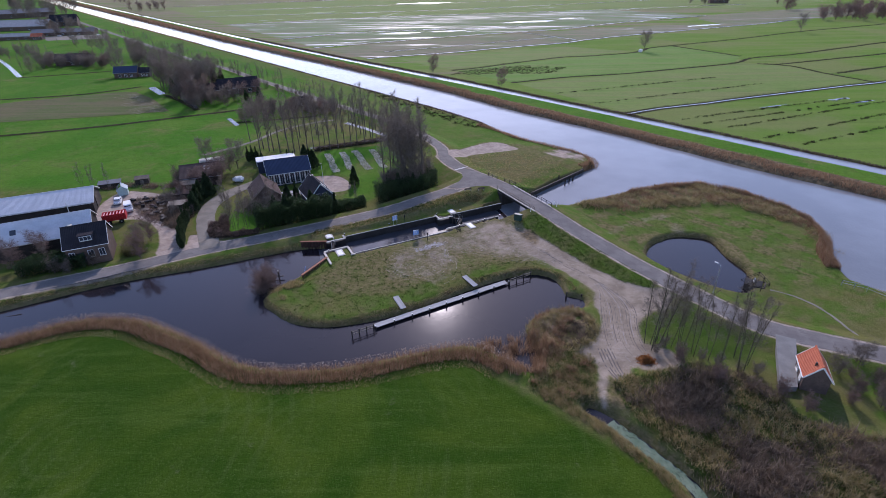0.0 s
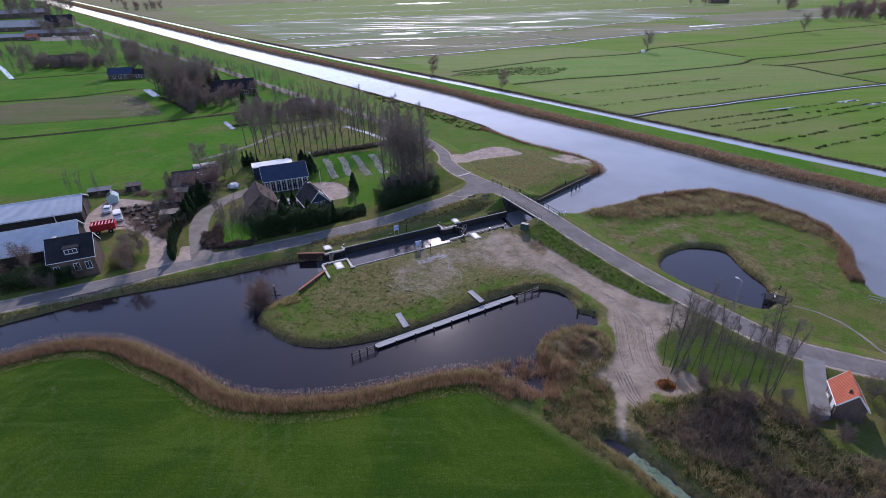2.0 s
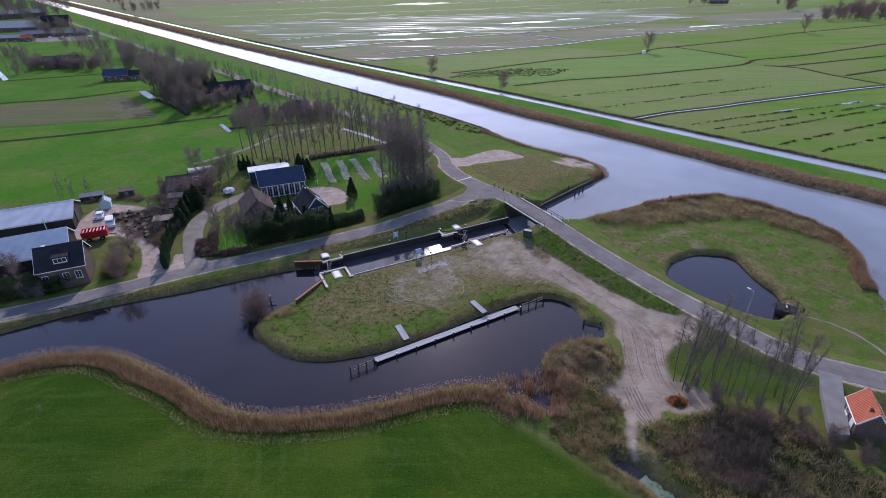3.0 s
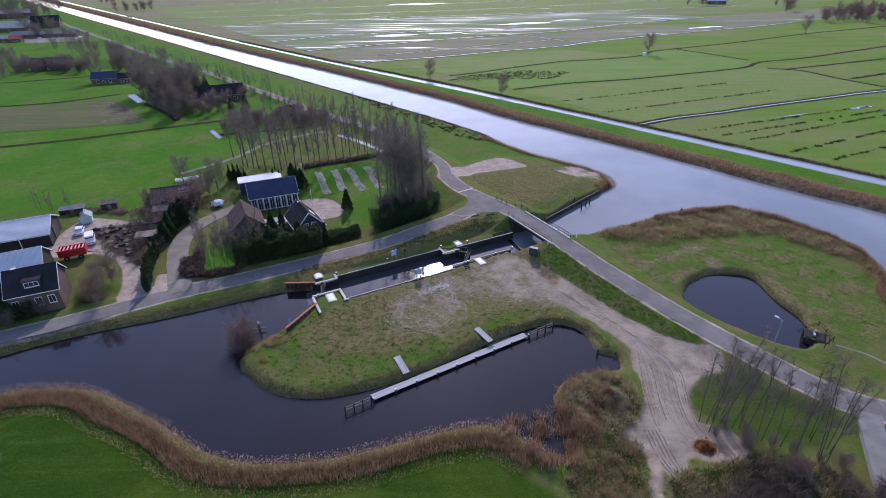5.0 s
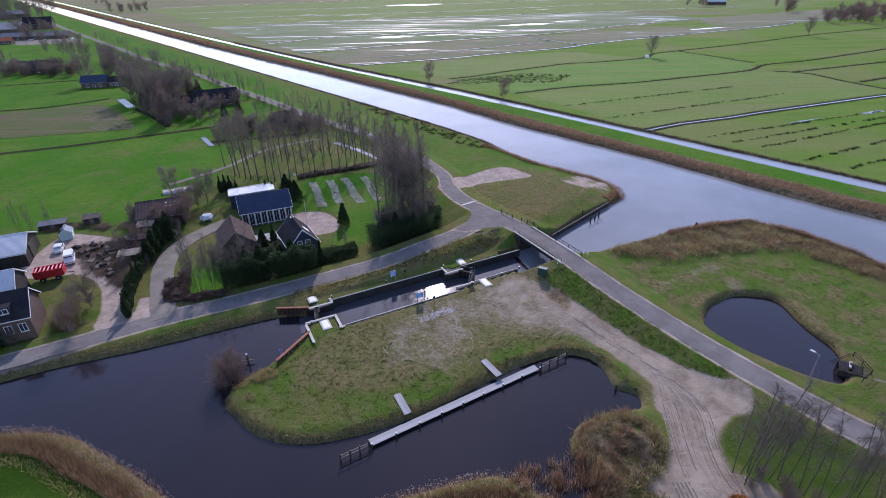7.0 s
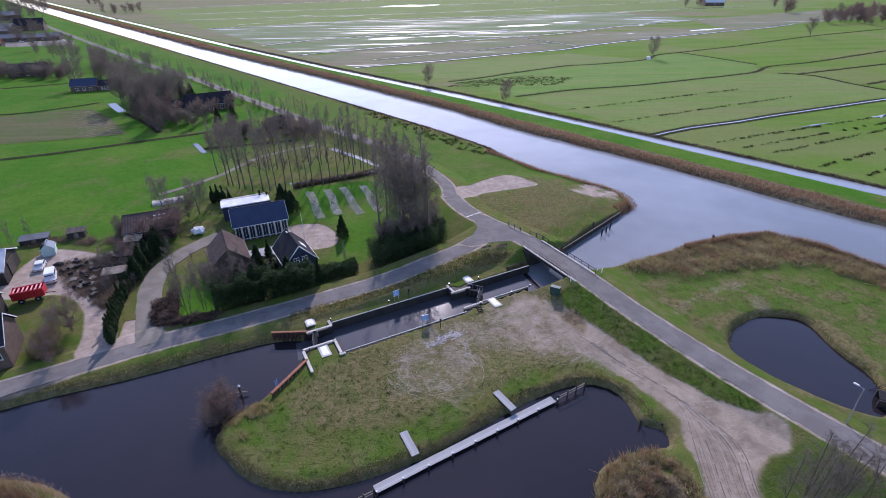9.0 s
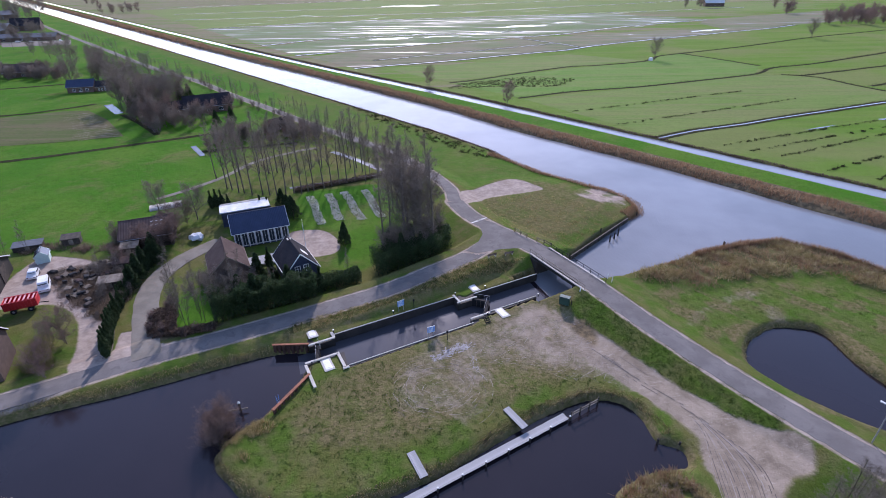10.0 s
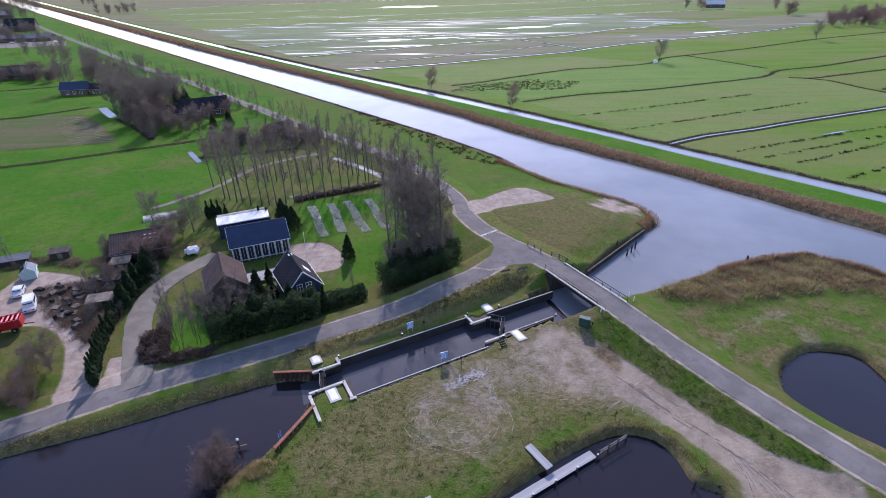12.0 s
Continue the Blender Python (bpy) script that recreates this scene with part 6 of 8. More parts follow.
# rims of the island, pond, spit and banks
rims = [(spline([(-22.7, 87.1), (-24.9, 81.5), (-28.8, 76.9), (-30.5, 73.5), (-28, 70.7), (-23.8, 67.6), (-18.2, 66.5), (-11.8, 67.8), (-4.3, 70.8), (2.3, 75), (8.9, 78.9), (15.6, 81.6), (20.1, 80.5), (22.4, 76.7), (23.1, 74)], 1), 9000, 1.0),
        (POND, 3000, 0.6), (spline([(-93.5, 61.6), (-75, 72.8), (-60.8, 80.8), (-46.4, 85.9), (-34.6, 90.6), (-29.1, 92.5)], 1), 8000, 1.2),
        (spline([(39.8, 134.7), (44.4, 137.9), (44.3, 144.1), (41.6, 149.6), (35.1, 155.7), (28.4, 162.2), (22.3, 170.5), (15.2, 180.6)], 1), 7000, 2.2)]
tri = [blades(on_ground(along(line, int(n * 0.6), w)), 0.22, 0.1, 1.7) for line, n, w in rims]
stuff("bank_grass", np.concatenate(tri), M_DRYGRASS, "straw-coloured grass rims along the banks", "grass")
tri = [blades(on_ground(clustered(n // 14, lambda k, ln=line, ww=w: along(ln, k, ww), 14, 0.18)), 0.3, 0.09, 1.4) for line, n, w in rims]
stuff("bank_rushes", np.concatenate(tri), M_BRAMBLE, "brown rush tufts along the banks", "rushes")
P = clustered(9000, lambda n: within(spline([(-29.2, 74.7), (-26.5, 72.5), (-31.9, 76.9), (-27.4, 78.6), (-24.6, 77)], 1, True), n), 30, 0.3)
stuff("island_sedge", blades(on_ground(P)[:3000], 0.7, 0.05, 0.8), M_DRYGRASS, "pale sedge at the island's point", "grass")
MOUND_STRAW = spline([(13.8, 63.0), (15.8, 66.0), (19.8, 68.5), (22.6, 67.2), (20.2, 65.2), (17.8, 63.0), (17.4, 59.6), (16.1, 58.0), (14.0, 60.0)], 1.0, True)
tri = [tussocks(4800, lambda n: within(MOUND_STRAW, n), 18, 0.24, 0.08, 0.4, 0.13, 1.7), tussocks(9500, lambda n: within(BAY_BANK, n), 40, 0.35, 0.15, 0.5, 0.10, 1.8)]
stuff("mound_grass", np.concatenate(tri), M_DRYGRASS, "straw-coloured tussocks on mound and bay bank", "grass")
stuff("mound_grass", tussocks(3400, lambda n: within(MOUND_STRAW, n), 18, 0.26, 0.06, 0.35, 0.12, 1.9), M_REED_HEAD, "pale straw tufts on the mound", "grass")
stuff("bank_grass", tussocks(4000, lambda n: within(BAY_BANK, n), 40, 0.4, 0.15, 0.45, 0.10, 1.6), M_GRASS, "green rough grass on the bay bank", "grass")
stuff("reed_belt", tussocks(1600, lambda n: within(BAY_BANK, n), 60, 0.3, 0.3, 0.9, 0.08, 1.2), M_REED, "broken brown reed on the bay bank", "reeds")
stuff("mound_grass", tussocks(3200, lambda n: along(MOUND, n, 1.5, -0.5), 22, 0.3, 0.15, 0.9, 0.13, 1.6), M_DRYGRASS, "ragged straw tussocks round the mound", "grass")
stuff("mound_reed", tussocks(2200, lambda n: along(MOUND_STRAW, n, 1.2), 26, 0.35, 0.3, 1.0, 0.10, 1.5), M_REED, "brown reed tufts on the mound", "reeds")
HEAP = spline([(17.6, 58.6), (18.2, 62.4), (21.0, 64.7), (23.6, 65.0), (23.4, 62.5), (22.0, 60.4), (19.5, 58.8)], 0.8, True)
stuff("brush_heap", tussocks(3600, lambda n: within(HEAP, n), 18, 0.3, 0.08, 0.3, 0.08, 2.6, 0.06), M_BRAMBLE, "dark heap of cut brush on the mound", "brush heap")

P = along(rims[3][0], 7000, 3.2, 0.4)
stuff("reed_belt", blades(on_ground(P), 1.0, 0.1, 0.7), M_REED, "brown reed fringe of the spit", "reeds")

# grass tufts on rough ground
ISLAND = spline([(-19.9, 85.5), (-11.6, 89), (-7.9, 80.7), (-1.4, 78), (9, 84.4), (17.5, 83.2), (22.2, 79), (14.6, 81.7), (7, 78.1), (-4.3, 71.5), (-12.7, 68.4), (-21, 67.6), (-28, 71.8), (-28.3, 74.7), (-23.7, 81.5)], 1, True)
tri = []
for zone_outline, n, h, per, spread in ((SLOPE, 5000, 0.14, 12, 0.16), (ISLAND, 9000, 0.16, 14, 0.16), (EAST_MEADOW, 5000, 0.14, 12, 0.25)):
    tri.append(blades(on_ground(clustered(n, lambda k, zo=zone_outline: within(zo, k), per, spread)), h, 0.1, 1.2))
stuff("grass_tufts", np.concatenate(tri), M_GRASS, "dark green grass tufts on slope and island", "grass")
P = clustered(9000, lambda n: within(NORTH_VERGE, n), 14, 0.22)
stuff("verge_grass", blades(on_ground(P), 0.3, 0.06, 0.9), M_DRYGRASS, "yellowish rough grass by the lock", "grass")
P = clustered(6000, lambda n: within(NORTH_VERGE, n), 14, 0.22)
stuff("verge_grass", blades(on_ground(P), 0.28, 0.06, 0.9), M_GRASS, "green rough grass by the lock", "grass")
P = clustered(8000, lambda n: within([(5.5, 135.1), (14.9, 120.8), (22.4, 119.3), (37.9, 134.2), (30.2, 141.8), (22.6, 147.2), (9.3, 144.3)], n), 14, 0.25)
stuff("verge_grass", blades(on_ground(P), 0.25, 0.07, 0.9), M_DRYGRASS, "dry grass on the spit by the basin", "grass")

# scrub in the corner by the ditch
NEAR_SCRUB = spline([(23.4, 51.2), (25.4, 52.2), (29.7, 53), (34.6, 54.2), (39.4, 53), (42.7, 50.5), (44.4, 44.8), (51, 41.3), (56.9, 37.8), (56.9, 23.9), (33.4, 21.7), (29.8, 30.9), (28.4, 37.2), (26.2, 41.9), (23.8, 46.0)], 1, True)


def patches(outline, n, sign, rng=RNG):
    """Places inside an outline, thinned to broad patches; sign picks which of two kinds of patch."""
    q = within(outline, n * 4 + 400, rng)
    q = q[~inside(q[:, 0], q[:, 1], MUD_TAIL)]
    w = sign * (np.sin(q[:, 0] * 0.42 + 1.2 * np.sin(q[:, 1] * 0.3)) + np.sin(q[:, 1] * 0.55 + 1.1 * np.sin(q[:, 0] * 0.27))) + rng.normal(0, 0.45, len(q))
    return q[np.argsort(-w)[:n * 2]][rng.permutation(n * 2)[:n]]


stuff("bramble_scrub", np.concatenate([tussocks(34000, lambda n: patches(NEAR_SCRUB, n, 1), 40, 0.34, 0.3, 1.5, 0.10, 1.4), tussocks(9000, lambda n: patches(NEAR_SCRUB, n, 1), 14, 0.7, 0.3, 0.8, 0.05, 2.2)]), M_SCRUB, "tangled leafless bramble and nettle stems", "brambles")
stuff("scrub_grass", tussocks(26000, lambda n: patches(NEAR_SCRUB, n, -1), 44, 0.34, 0.3, 1.0, 0.11, 1.5), M_DRYGRASS, "yellow dead grass in the scrub", "grass")
stuff("scrub_grass", tussocks(22000, lambda n: patches(NEAR_SCRUB, n, -1), 44, 0.4, 0.2, 0.7, 0.11, 1.5), M_GRASS, "green grass patches in the scrub", "grass")
P = clustered(9000, lambda n: along([(13.1, 50.3), (16.3, 46.9), (20.9, 42.6), (24.3, 37.8), (25.8, 32.1)], n, 1.6), 25, 0.25)
stuff("ditch_grass", blades(on_ground(P), 0.5, 0.05, 1.1), M_DRYGRASS, "yellow grass between field and ditch", "grass")
rw = random.Random(9)
m = Mesh()
edge = spline([(21.0, 45.5), (22.1, 43.9), (23.4, 42.2), (24.8, 40.1), (26.4, 37.8), (27.6, 34.8), (27.9, 26.3)], 0.4)
for p, q in zip(edge, edge[1:]):
    t = Vector((q[0] - p[0], q[1] - p[1], 0)).normalized()
    w1, w2 = rw.uniform(0.5, 0.95), rw.uniform(0.5, 0.95)
    m.v += [(p[0] - t.y * w1, p[1] + t.x * w1, WATER + 0.02), (p[0] + t.y * w2, p[1] - t.x * w2, WATER + 0.02)]
m.f = [(2 * i + 1, 2 * i + 3, 2 * i + 2, 2 * i) for i in range(len(edge) - 2)]
solid("duckweed", m, M_DUCKWEED, "pale green duckweed film on the ditch", "duckweed", kind="stuff")


# ---- trees ----
def limb(m, p, d, L, r0, r1, n, bend, rnd, segs=3):
    """A bent tapering branch; returns points along it."""
    pts = [p]
    for i in range(segs):
        d = (d + Vector((rnd.uniform(-1, 1), rnd.uniform(-1, 1), rnd.uniform(-0.4, 0.8))) * bend).normalized()
        q = pts[-1] + d * (L / segs)
        m.tube(pts[-1], q, r0 + (r1 - r0) * i / segs, r0 + (r1 - r0) * (i + 1) / segs, n, False)
        pts.append(q)
    return pts, d


def twigs(out, pts, rnd, n, length, w, up=0.4):
    for _ in range(n):
        i = rnd.randrange(len(pts) - 1)
        p = pts[i].lerp(pts[i + 1], rnd.random())
        d = Vector((rnd.gauss(0, 1), rnd.gauss(0, 1), rnd.gauss(up, 0.7))).normalized()
        q = p + d * length * rnd.uniform(0.5, 1.2)
        s = d.orthogonal().normalized() * w
        out.append((p - s, p + s, q))
        for _ in range(2):
            p2 = p.lerp(q, rnd.uniform(0.3, 0.8))
            e = (d + Vector((rnd.gauss(0, 0.6), rnd.gauss(0, 0.6), rnd.gauss(0.1, 0.5)))).normalized()
            s2 = e.orthogonal().normalized() * w * 0.6
            out.append((p2 - s2, p2 + s2, p2 + e * length * 0.6))


def bare_tree(h, seed, stems=1, spread=0.3, clear=0.3, limbs=16, subs=5, tw=6, width=0.02, rise=0.6, girth=0.014, domed=False):
    """Trunk and limbs as one mesh, the fine twigs as another."""
    rnd = random.Random(seed)
    m, out = Mesh(), []
    for s in range(stems):
        a = 2 * math.pi * s / stems + rnd.uniform(-0.4, 0.4)
        off = Vector((math.cos(a), math.sin(a), 0)) * (0.0 if stems == 1 else 0.35)
        d = (Vector((0, 0, 1)) + off * rnd.uniform(0.25, 0.6) * (0.4 if stems < 4 else 1.0)).normalized()
        hs = h * (1 if s == 0 else rnd.uniform(0.7, 0.95))
        pts, _ = limb(m, off - Vector((0, 0, 0.3)), d, hs, h * girth * (1 if stems == 1 else 0.7), h * 0.002, 6, 0.05, rnd, 7)
        for i in range(limbs):
            t = clear + (1 - clear) * (i + rnd.random()) / limbs
            f = t * 7
            k = min(6, int(f))
            p = pts[k].lerp(pts[k + 1], f - k)
            b = rnd.uniform(0, 2 * math.pi)
            L = hs * spread * (1.15 - 0.75 * t) * rnd.uniform(0.75, 1.25)
            if domed:
                L = hs * spread * (0.45 + 0.7 * math.sin(math.pi * (0.12 + 0.8 * (t - clear) / (1 - clear)))) * rnd.uniform(0.75, 1.2)
            dd = Vector((math.cos(b), math.sin(b), rise + 0.5 * t)).normalized()
            r = h * girth * 0.42 * (1.1 - 0.8 * t)
            lp, _ = limb(m, p, dd, L, r, r * 0.25, 4, 0.22, rnd)
            for j in range(subs):
                g = rnd.uniform(0.25, 1.0) * 3
                kk = min(2, int(g))
                p2 = lp[kk].lerp(lp[kk + 1], g - kk)
                e = (dd + Vector((rnd.gauss(0, 0.7), rnd.gauss(0, 0.7), rnd.gauss(0.25, 0.4)))).normalized()
                sp, _ = limb(m, p2, e, L * 0.45, r * 0.4, r * 0.1, 3, 0.25, rnd, 2)
                twigs(out, sp, rnd, tw, L * 0.28 + 0.25, width)
            twigs(out, lp, rnd, tw, L * 0.25 + 0.25, width)
        twigs(out, pts[4:], rnd, tw * 3, h * 0.06, width)
    return m, np.array([[tuple(v) for v in t] for t in out])


def tree_model(name, label, mat, twig_mat, **kw):
    trunk, tw = bare_tree(**kw)
    t = thing(name, label, "tree")
    part("trunk", trunk, mat, t, "", True)
    part("crown", triangles("crown", tw, twig_mat), None, t, "bare winter twigs")
    return t


def stand(model, places, group="", low=0.85, high=1.15, seed=5, label=""):
    """Copies of a model tree; the model itself takes the first place."""
    rnd = random.Random(seed)
    first = True
    for x, y in places:
        s = rnd.uniform(low, high)
        m = pose(x, y, height(x, y) - 0.1, rnd.uniform(-2, 2), rnd.uniform(-2, 2), rnd.uniform(0, 360))
        if first and not model.get("stands"):
            model.matrix_basis, ob, first = m, model, False
            model["stands"] = 1
        else:
            ob = copy_thing(model, m)
        ob.scale = (s, s, s * rnd.uniform(0.92, 1.08))
        tagged(ob, label, "", group)


def spaced_along(line, n, jitter, seed=3):
    rnd = random.Random(seed)
    P = spline(line, 0.5)
    return [(P[int((i + 0.5) / n * (len(P) - 1))][0] + rnd.uniform(-jitter, jitter), P[int((i + 0.5) / n * (len(P) - 1))][1] + rnd.uniform(-jitter, jitter)) for i in range(n)]


def scattered(outline, n, seed):
    return [tuple(p) for p in within(outline, n, np.random.default_rng(seed))]


poplar_a = tree_model("poplar_tree", "tall slender bare poplar with upright branches", M_BARK, M_TWIG, h=15, seed=1, spread=0.16, clear=0.3, limbs=22, subs=4, tw=5, width=0.022, rise=1.1, girth=0.011)
poplar_b = tree_model("poplar_tree", "tall slender bare poplar with a thin crown", M_BARK, M_TWIG, h=14, seed=2, spread=0.19, clear=0.38, limbs=18, subs=4, tw=5, width=0.022, rise=0.9, girth=0.011)
broad_a = tree_model("broadleaf_tree", "wide bare broadleaf tree with a dense twig crown", M_BARK, M_TWIG, h=12, seed=3, domed=True, spread=0.40, clear=0.22, limbs=24, subs=7, tw=7, width=0.03, rise=0.55, girth=0.02)
broad_b = tree_model("broadleaf_tree", "rounded bare broadleaf tree with reddish twigs", M_BARK, M_TWIG_RED, h=9, seed=4, domed=True, stems=2, spread=0.42, clear=0.15, limbs=16, subs=6, tw=7, width=0.028, rise=0.6, girth=0.018)
alder_a = tree_model("alder_tree", "slim bare alder with several mossy stems", M_BARK_GREEN, M_TWIG, h=11, seed=5, stems=3, spread=0.17, clear=0.34, limbs=11, subs=5, tw=6, width=0.010, rise=1.2, girth=0.0065)
alder_b = tree_model("alder_tree", "slim bare alder with forked stems", M_BARK_GREEN, M_TWIG, h=10, seed=6, stems=2, spread=0.18, clear=0.34, limbs=11, subs=5, tw=6, width=0.010, rise=1.2, girth=0.007)
shrub_a = tree_model("bare_shrub", "leafless many-stemmed shrub with reddish twigs", M_BARK, M_TWIG_RED, h=3.2, seed=7, domed=True, stems=7, spread=0.42, clear=0.1, limbs=7, subs=4, tw=5, width=0.014, rise=0.8, girth=0.012)
shrub_b = tree_model("bare_shrub", "leafless greyish shrub with fine twigs", M_BARK, M_TWIG, h=4.2, seed=8, domed=True, stems=6, spread=0.38, clear=0.12, limbs=8, subs=4, tw=5, width=0.016, rise=0.8, girth=0.012)

row = spaced_along([(-56.4, 156.7), (-47.6, 152.3), (-38.5, 152.5), (-28.5, 157.5), (-17.5, 162)], 21, 0.5)
stand(poplar_a, row[::2], "poplar rows behind the garden")
stand(poplar_b, row[1::2], "poplar rows behind the garden")
row = spaced_along([(-61.7, 165.1), (-49.2, 168), (-39.3, 170.2), (-30.2, 173.5), (-22, 167.3)], 15, 1.2, 4)
stand(poplar_b, row[::2], "poplar rows behind the garden")
stand(poplar_a, row[1::2], "poplar rows behind the garden")
row = spaced_along([(-9.9, 176), (-25.5, 194.5), (-39.8, 210), (-53.8, 226.3), (-71, 247), (-91, 270), (-116, 301), (-142, 328), (-175, 364), (-217, 414), (-282, 490)], 54, 1.0, 6)
stand(poplar_b, row[::2], "trees along the north lane", 0.35, 0.62)
stand(alder_b, row[1::2], "trees along the north lane", 0.5, 0.8)
row = spaced_along([(-13, 171), (-20.5, 182), (-33, 197), (-47, 213), (-62, 230), (-79, 251), (-99, 275), (-124, 306)], 40, 1.6, 9)
stand(shrub_b, row[::2], "bushes along the north lane", 0.4, 0.9)
stand(alder_a, row[1::2], "bushes along the north lane", 0.45, 0.8)
clump = scattered([(-14.2, 118.2), (-9.5, 117.3), (-3.9, 119.9), (-2.5, 126.9), (-3.8, 139.2), (-9.3, 147.9), (-14.9, 143.2), (-14.1, 126.5)], 15, 11)
stand(poplar_a, clump[:8], "tall tree clump at the junction", 1.05, 1.3)
stand(poplar_b, clump[8:], "tall tree clump at the junction", 1.1, 1.4)
stand(broad_a, clump[9::2], "tall tree clump at the junction", 0.9, 1.15)
stand(alder_a, [(30.9, 58), (32.1, 59.6), (41.1, 53.3)], "bare trees by the muddy lane", 1.05, 1.25)
stand(alder_b, [(33.2, 58.5), (34.8, 58.1), (36.1, 56.7), (37.7, 55.8), (39.2, 54.7), (35.6, 59.7), (30.4, 59.2), (42.7, 54.7), (41.9, 56.3)], "bare trees by the muddy lane", 0.9, 1.2)
stand(shrub_a, [(33.6, 55.3), (43.7, 48.2), (37, 51.1), (52, 47.1), (54.4, 48.9), (55.5, 51.8), (56.5, 47.7), (57.9, 50.6), (46, 46)], "shrubs in the scrub", 0.5, 0.85)
stand(shrub_b, [(55.4, 46), (57.6, 53.6), (59.3, 48.8), (54, 52.6)], "shrubs in the scrub", 0.6, 0.9)
stand(shrub_a, [(-31.6, 76), (-31.9, 77.3), (-30.6, 78.4)], "bushes at the island's point", 1.2, 1.6, label="reddish bare willow bush at the water")
stand(shrub_b, [(31.0, 57.4), (32.6, 58.6), (34.4, 57.0), (36.8, 55.6), (38.6, 54.4), (41.0, 53.4), (43.0, 52.6)], "undergrowth of the lane trees", 0.3, 0.5)
# farm front and drive
stand(broad_b, [(-58.6, 87.4), (-60.5, 95.2), (-81, 84.2), (-78, 88)], "bare trees of the farm", 0.45, 0.65)
stand(alder_b, [(-74.5, 84.6), (-88.5, 122.6), (-91.9, 124.1), (-85.4, 124.7)], "bare trees of the farm", 0.5, 0.75)
stand(shrub_b, [(-63.3, 95.7), (-65, 97.4), (-62.6, 92.8), (-66.4, 85.3), (-74, 83.1), (-77.6, 81.5), (-71.9, 82.5), (-82.8, 80.3), (-69.6, 82.3)], "shrubs of the farm", 0.45, 0.7)
stand(alder_a, [(-46.2, 101), (-43.6, 98.6), (-43, 102.2), (-40.3, 102.7), (-37.2, 100.8)], "slim trees inside the drive", 0.65, 0.85)
stand(alder_b, [(-41.6, 99.8), (-37.7, 105.2), (-48.3, 106.2), (-45, 100.3), (-39, 99.8), (-35.2, 102.2)], "slim trees inside the drive", 0.75, 1.0)
stand(shrub_a, [(-49.1, 103.8), (-46.9, 108.7), (-39.5, 108.5), (-41.4, 97.1)], "low shrubs inside the drive", 0.3, 0.5)
stand(shrub_b, [(-44.4, 109.4), (-41.9, 107.8), (-40.1, 108.5), (-38.3, 109.2), (-36.7, 110.0), (-45.8, 110.6)], "bare shrubs before the outbuilding", 0.65, 0.9)
stand(shrub_a, [(-49.0, 97.6), (-50.0, 100.4), (-48.8, 105.4), (-46.6, 97.2)], "brown brush along the lawn", 0.35, 0.55)
stand(broad_b, [(-59.6, 123.9), (-57.6, 126.6), (-59.3, 132.4), (-58.6, 136.5)], "bare trees beside the drive", 0.5, 0.65)
yard = scattered([(-69.2, 121.1), (-65.7, 114.7), (-60.5, 108.3), (-57.4, 119.4), (-56.7, 130.4), (-60.2, 139), (-74.4, 134)], 34, 15)
stand(shrub_b, scattered(YARD_BRUSH, 16, 33), "scrub beside the farm yard", 0.35, 0.6)
stand(alder_b, scattered(YARD_BRUSH, 5, 34), "thin trees beside the farm yard", 0.35, 0.5)
stand(shrub_b, yard[:26], "scrub behind the farm yard", 0.4, 0.7)
stand(broad_b, yard[26:], "scrub behind the farm yard", 0.3, 0.5)
stand(broad_a, [(-67.2, 142.4), (-57.1, 138.6)], "trees by the old shed", 0.45, 0.6)
# far woods
wood = scattered([(-184, 309), (-170, 302), (-150, 300), (-148, 316), (-175, 346), (-224, 378)], 34, 21)
stand(broad_a, wood[:18], "trees of the far hamlet", 0.55, 0.95)
stand(poplar_b, wood[18:], "trees of the far hamlet", 0.5, 0.85)
stand(broad_a, [(-173, 291)], "trees of the far hamlet", 0.95, 1.0)
wood = scattered([(-238, 318), (-212, 316), (-190, 308), (-203, 334), (-250, 350)], 44, 27)
stand(shrub_b, wood[:34], "brown hedges of the far hamlet", 1.0, 1.6)
stand(broad_b, wood[34:], "brown hedges of the far hamlet", 0.5, 0.7)
wood = scattered([(-306, 372), (-290, 396), (-240, 340), (-222, 304), (-229, 295), (-262, 332)], 26, 28)
stand(poplar_b, wood[:14], "thin trees by the meadow ditch", 0.5, 0.7)
stand(shrub_b, wood[14:], "thin trees by the meadow ditch", 1.0, 1.6)
wood = scattered([(-137, 259), (-131, 277), (-114, 272), (-98, 256), (-104, 246), (-99, 229), (-88, 218), (-98, 208), (-120, 234)], 46, 22)
stand(broad_a, wood[:20], "trees of the near hamlet", 0.55, 1.15)
stand(broad_b, wood[20:28], "trees of the near hamlet", 0.7, 1.0)
stand(poplar_b, wood[28:], "trees of the near hamlet", 0.6, 1.05)
stand(broad_b, [(-99, 231), (-92, 233), (-86, 230), (-103, 226), (-82, 238)], "trees of the near hamlet", 0.6, 0.85, 8)
stand(shrub_b, scattered([(-136, 257), (-122, 237), (-98, 208), (-84, 217), (-84, 229), (-100, 230), (-118, 250)], 30, 29), "undergrowth of the near hamlet", 0.8, 1.4)
hedge = scattered([(-73.4, 190), (-46.7, 197), (-40, 202), (-51, 215), (-69.8, 214), (-76, 204)], 46, 23)
stand(shrub_b, hedge[:30], "shrub belt by the field", 0.8, 1.3)
stand(shrub_a, hedge[30:], "shrub belt by the field", 0.9, 1.4)
wood = scattered([(-305, 440), (-240, 372), (-222, 390), (-262, 444), (-330, 520), (-391, 600), (-440, 640), (-420, 575), (-372, 528)], 54, 24)
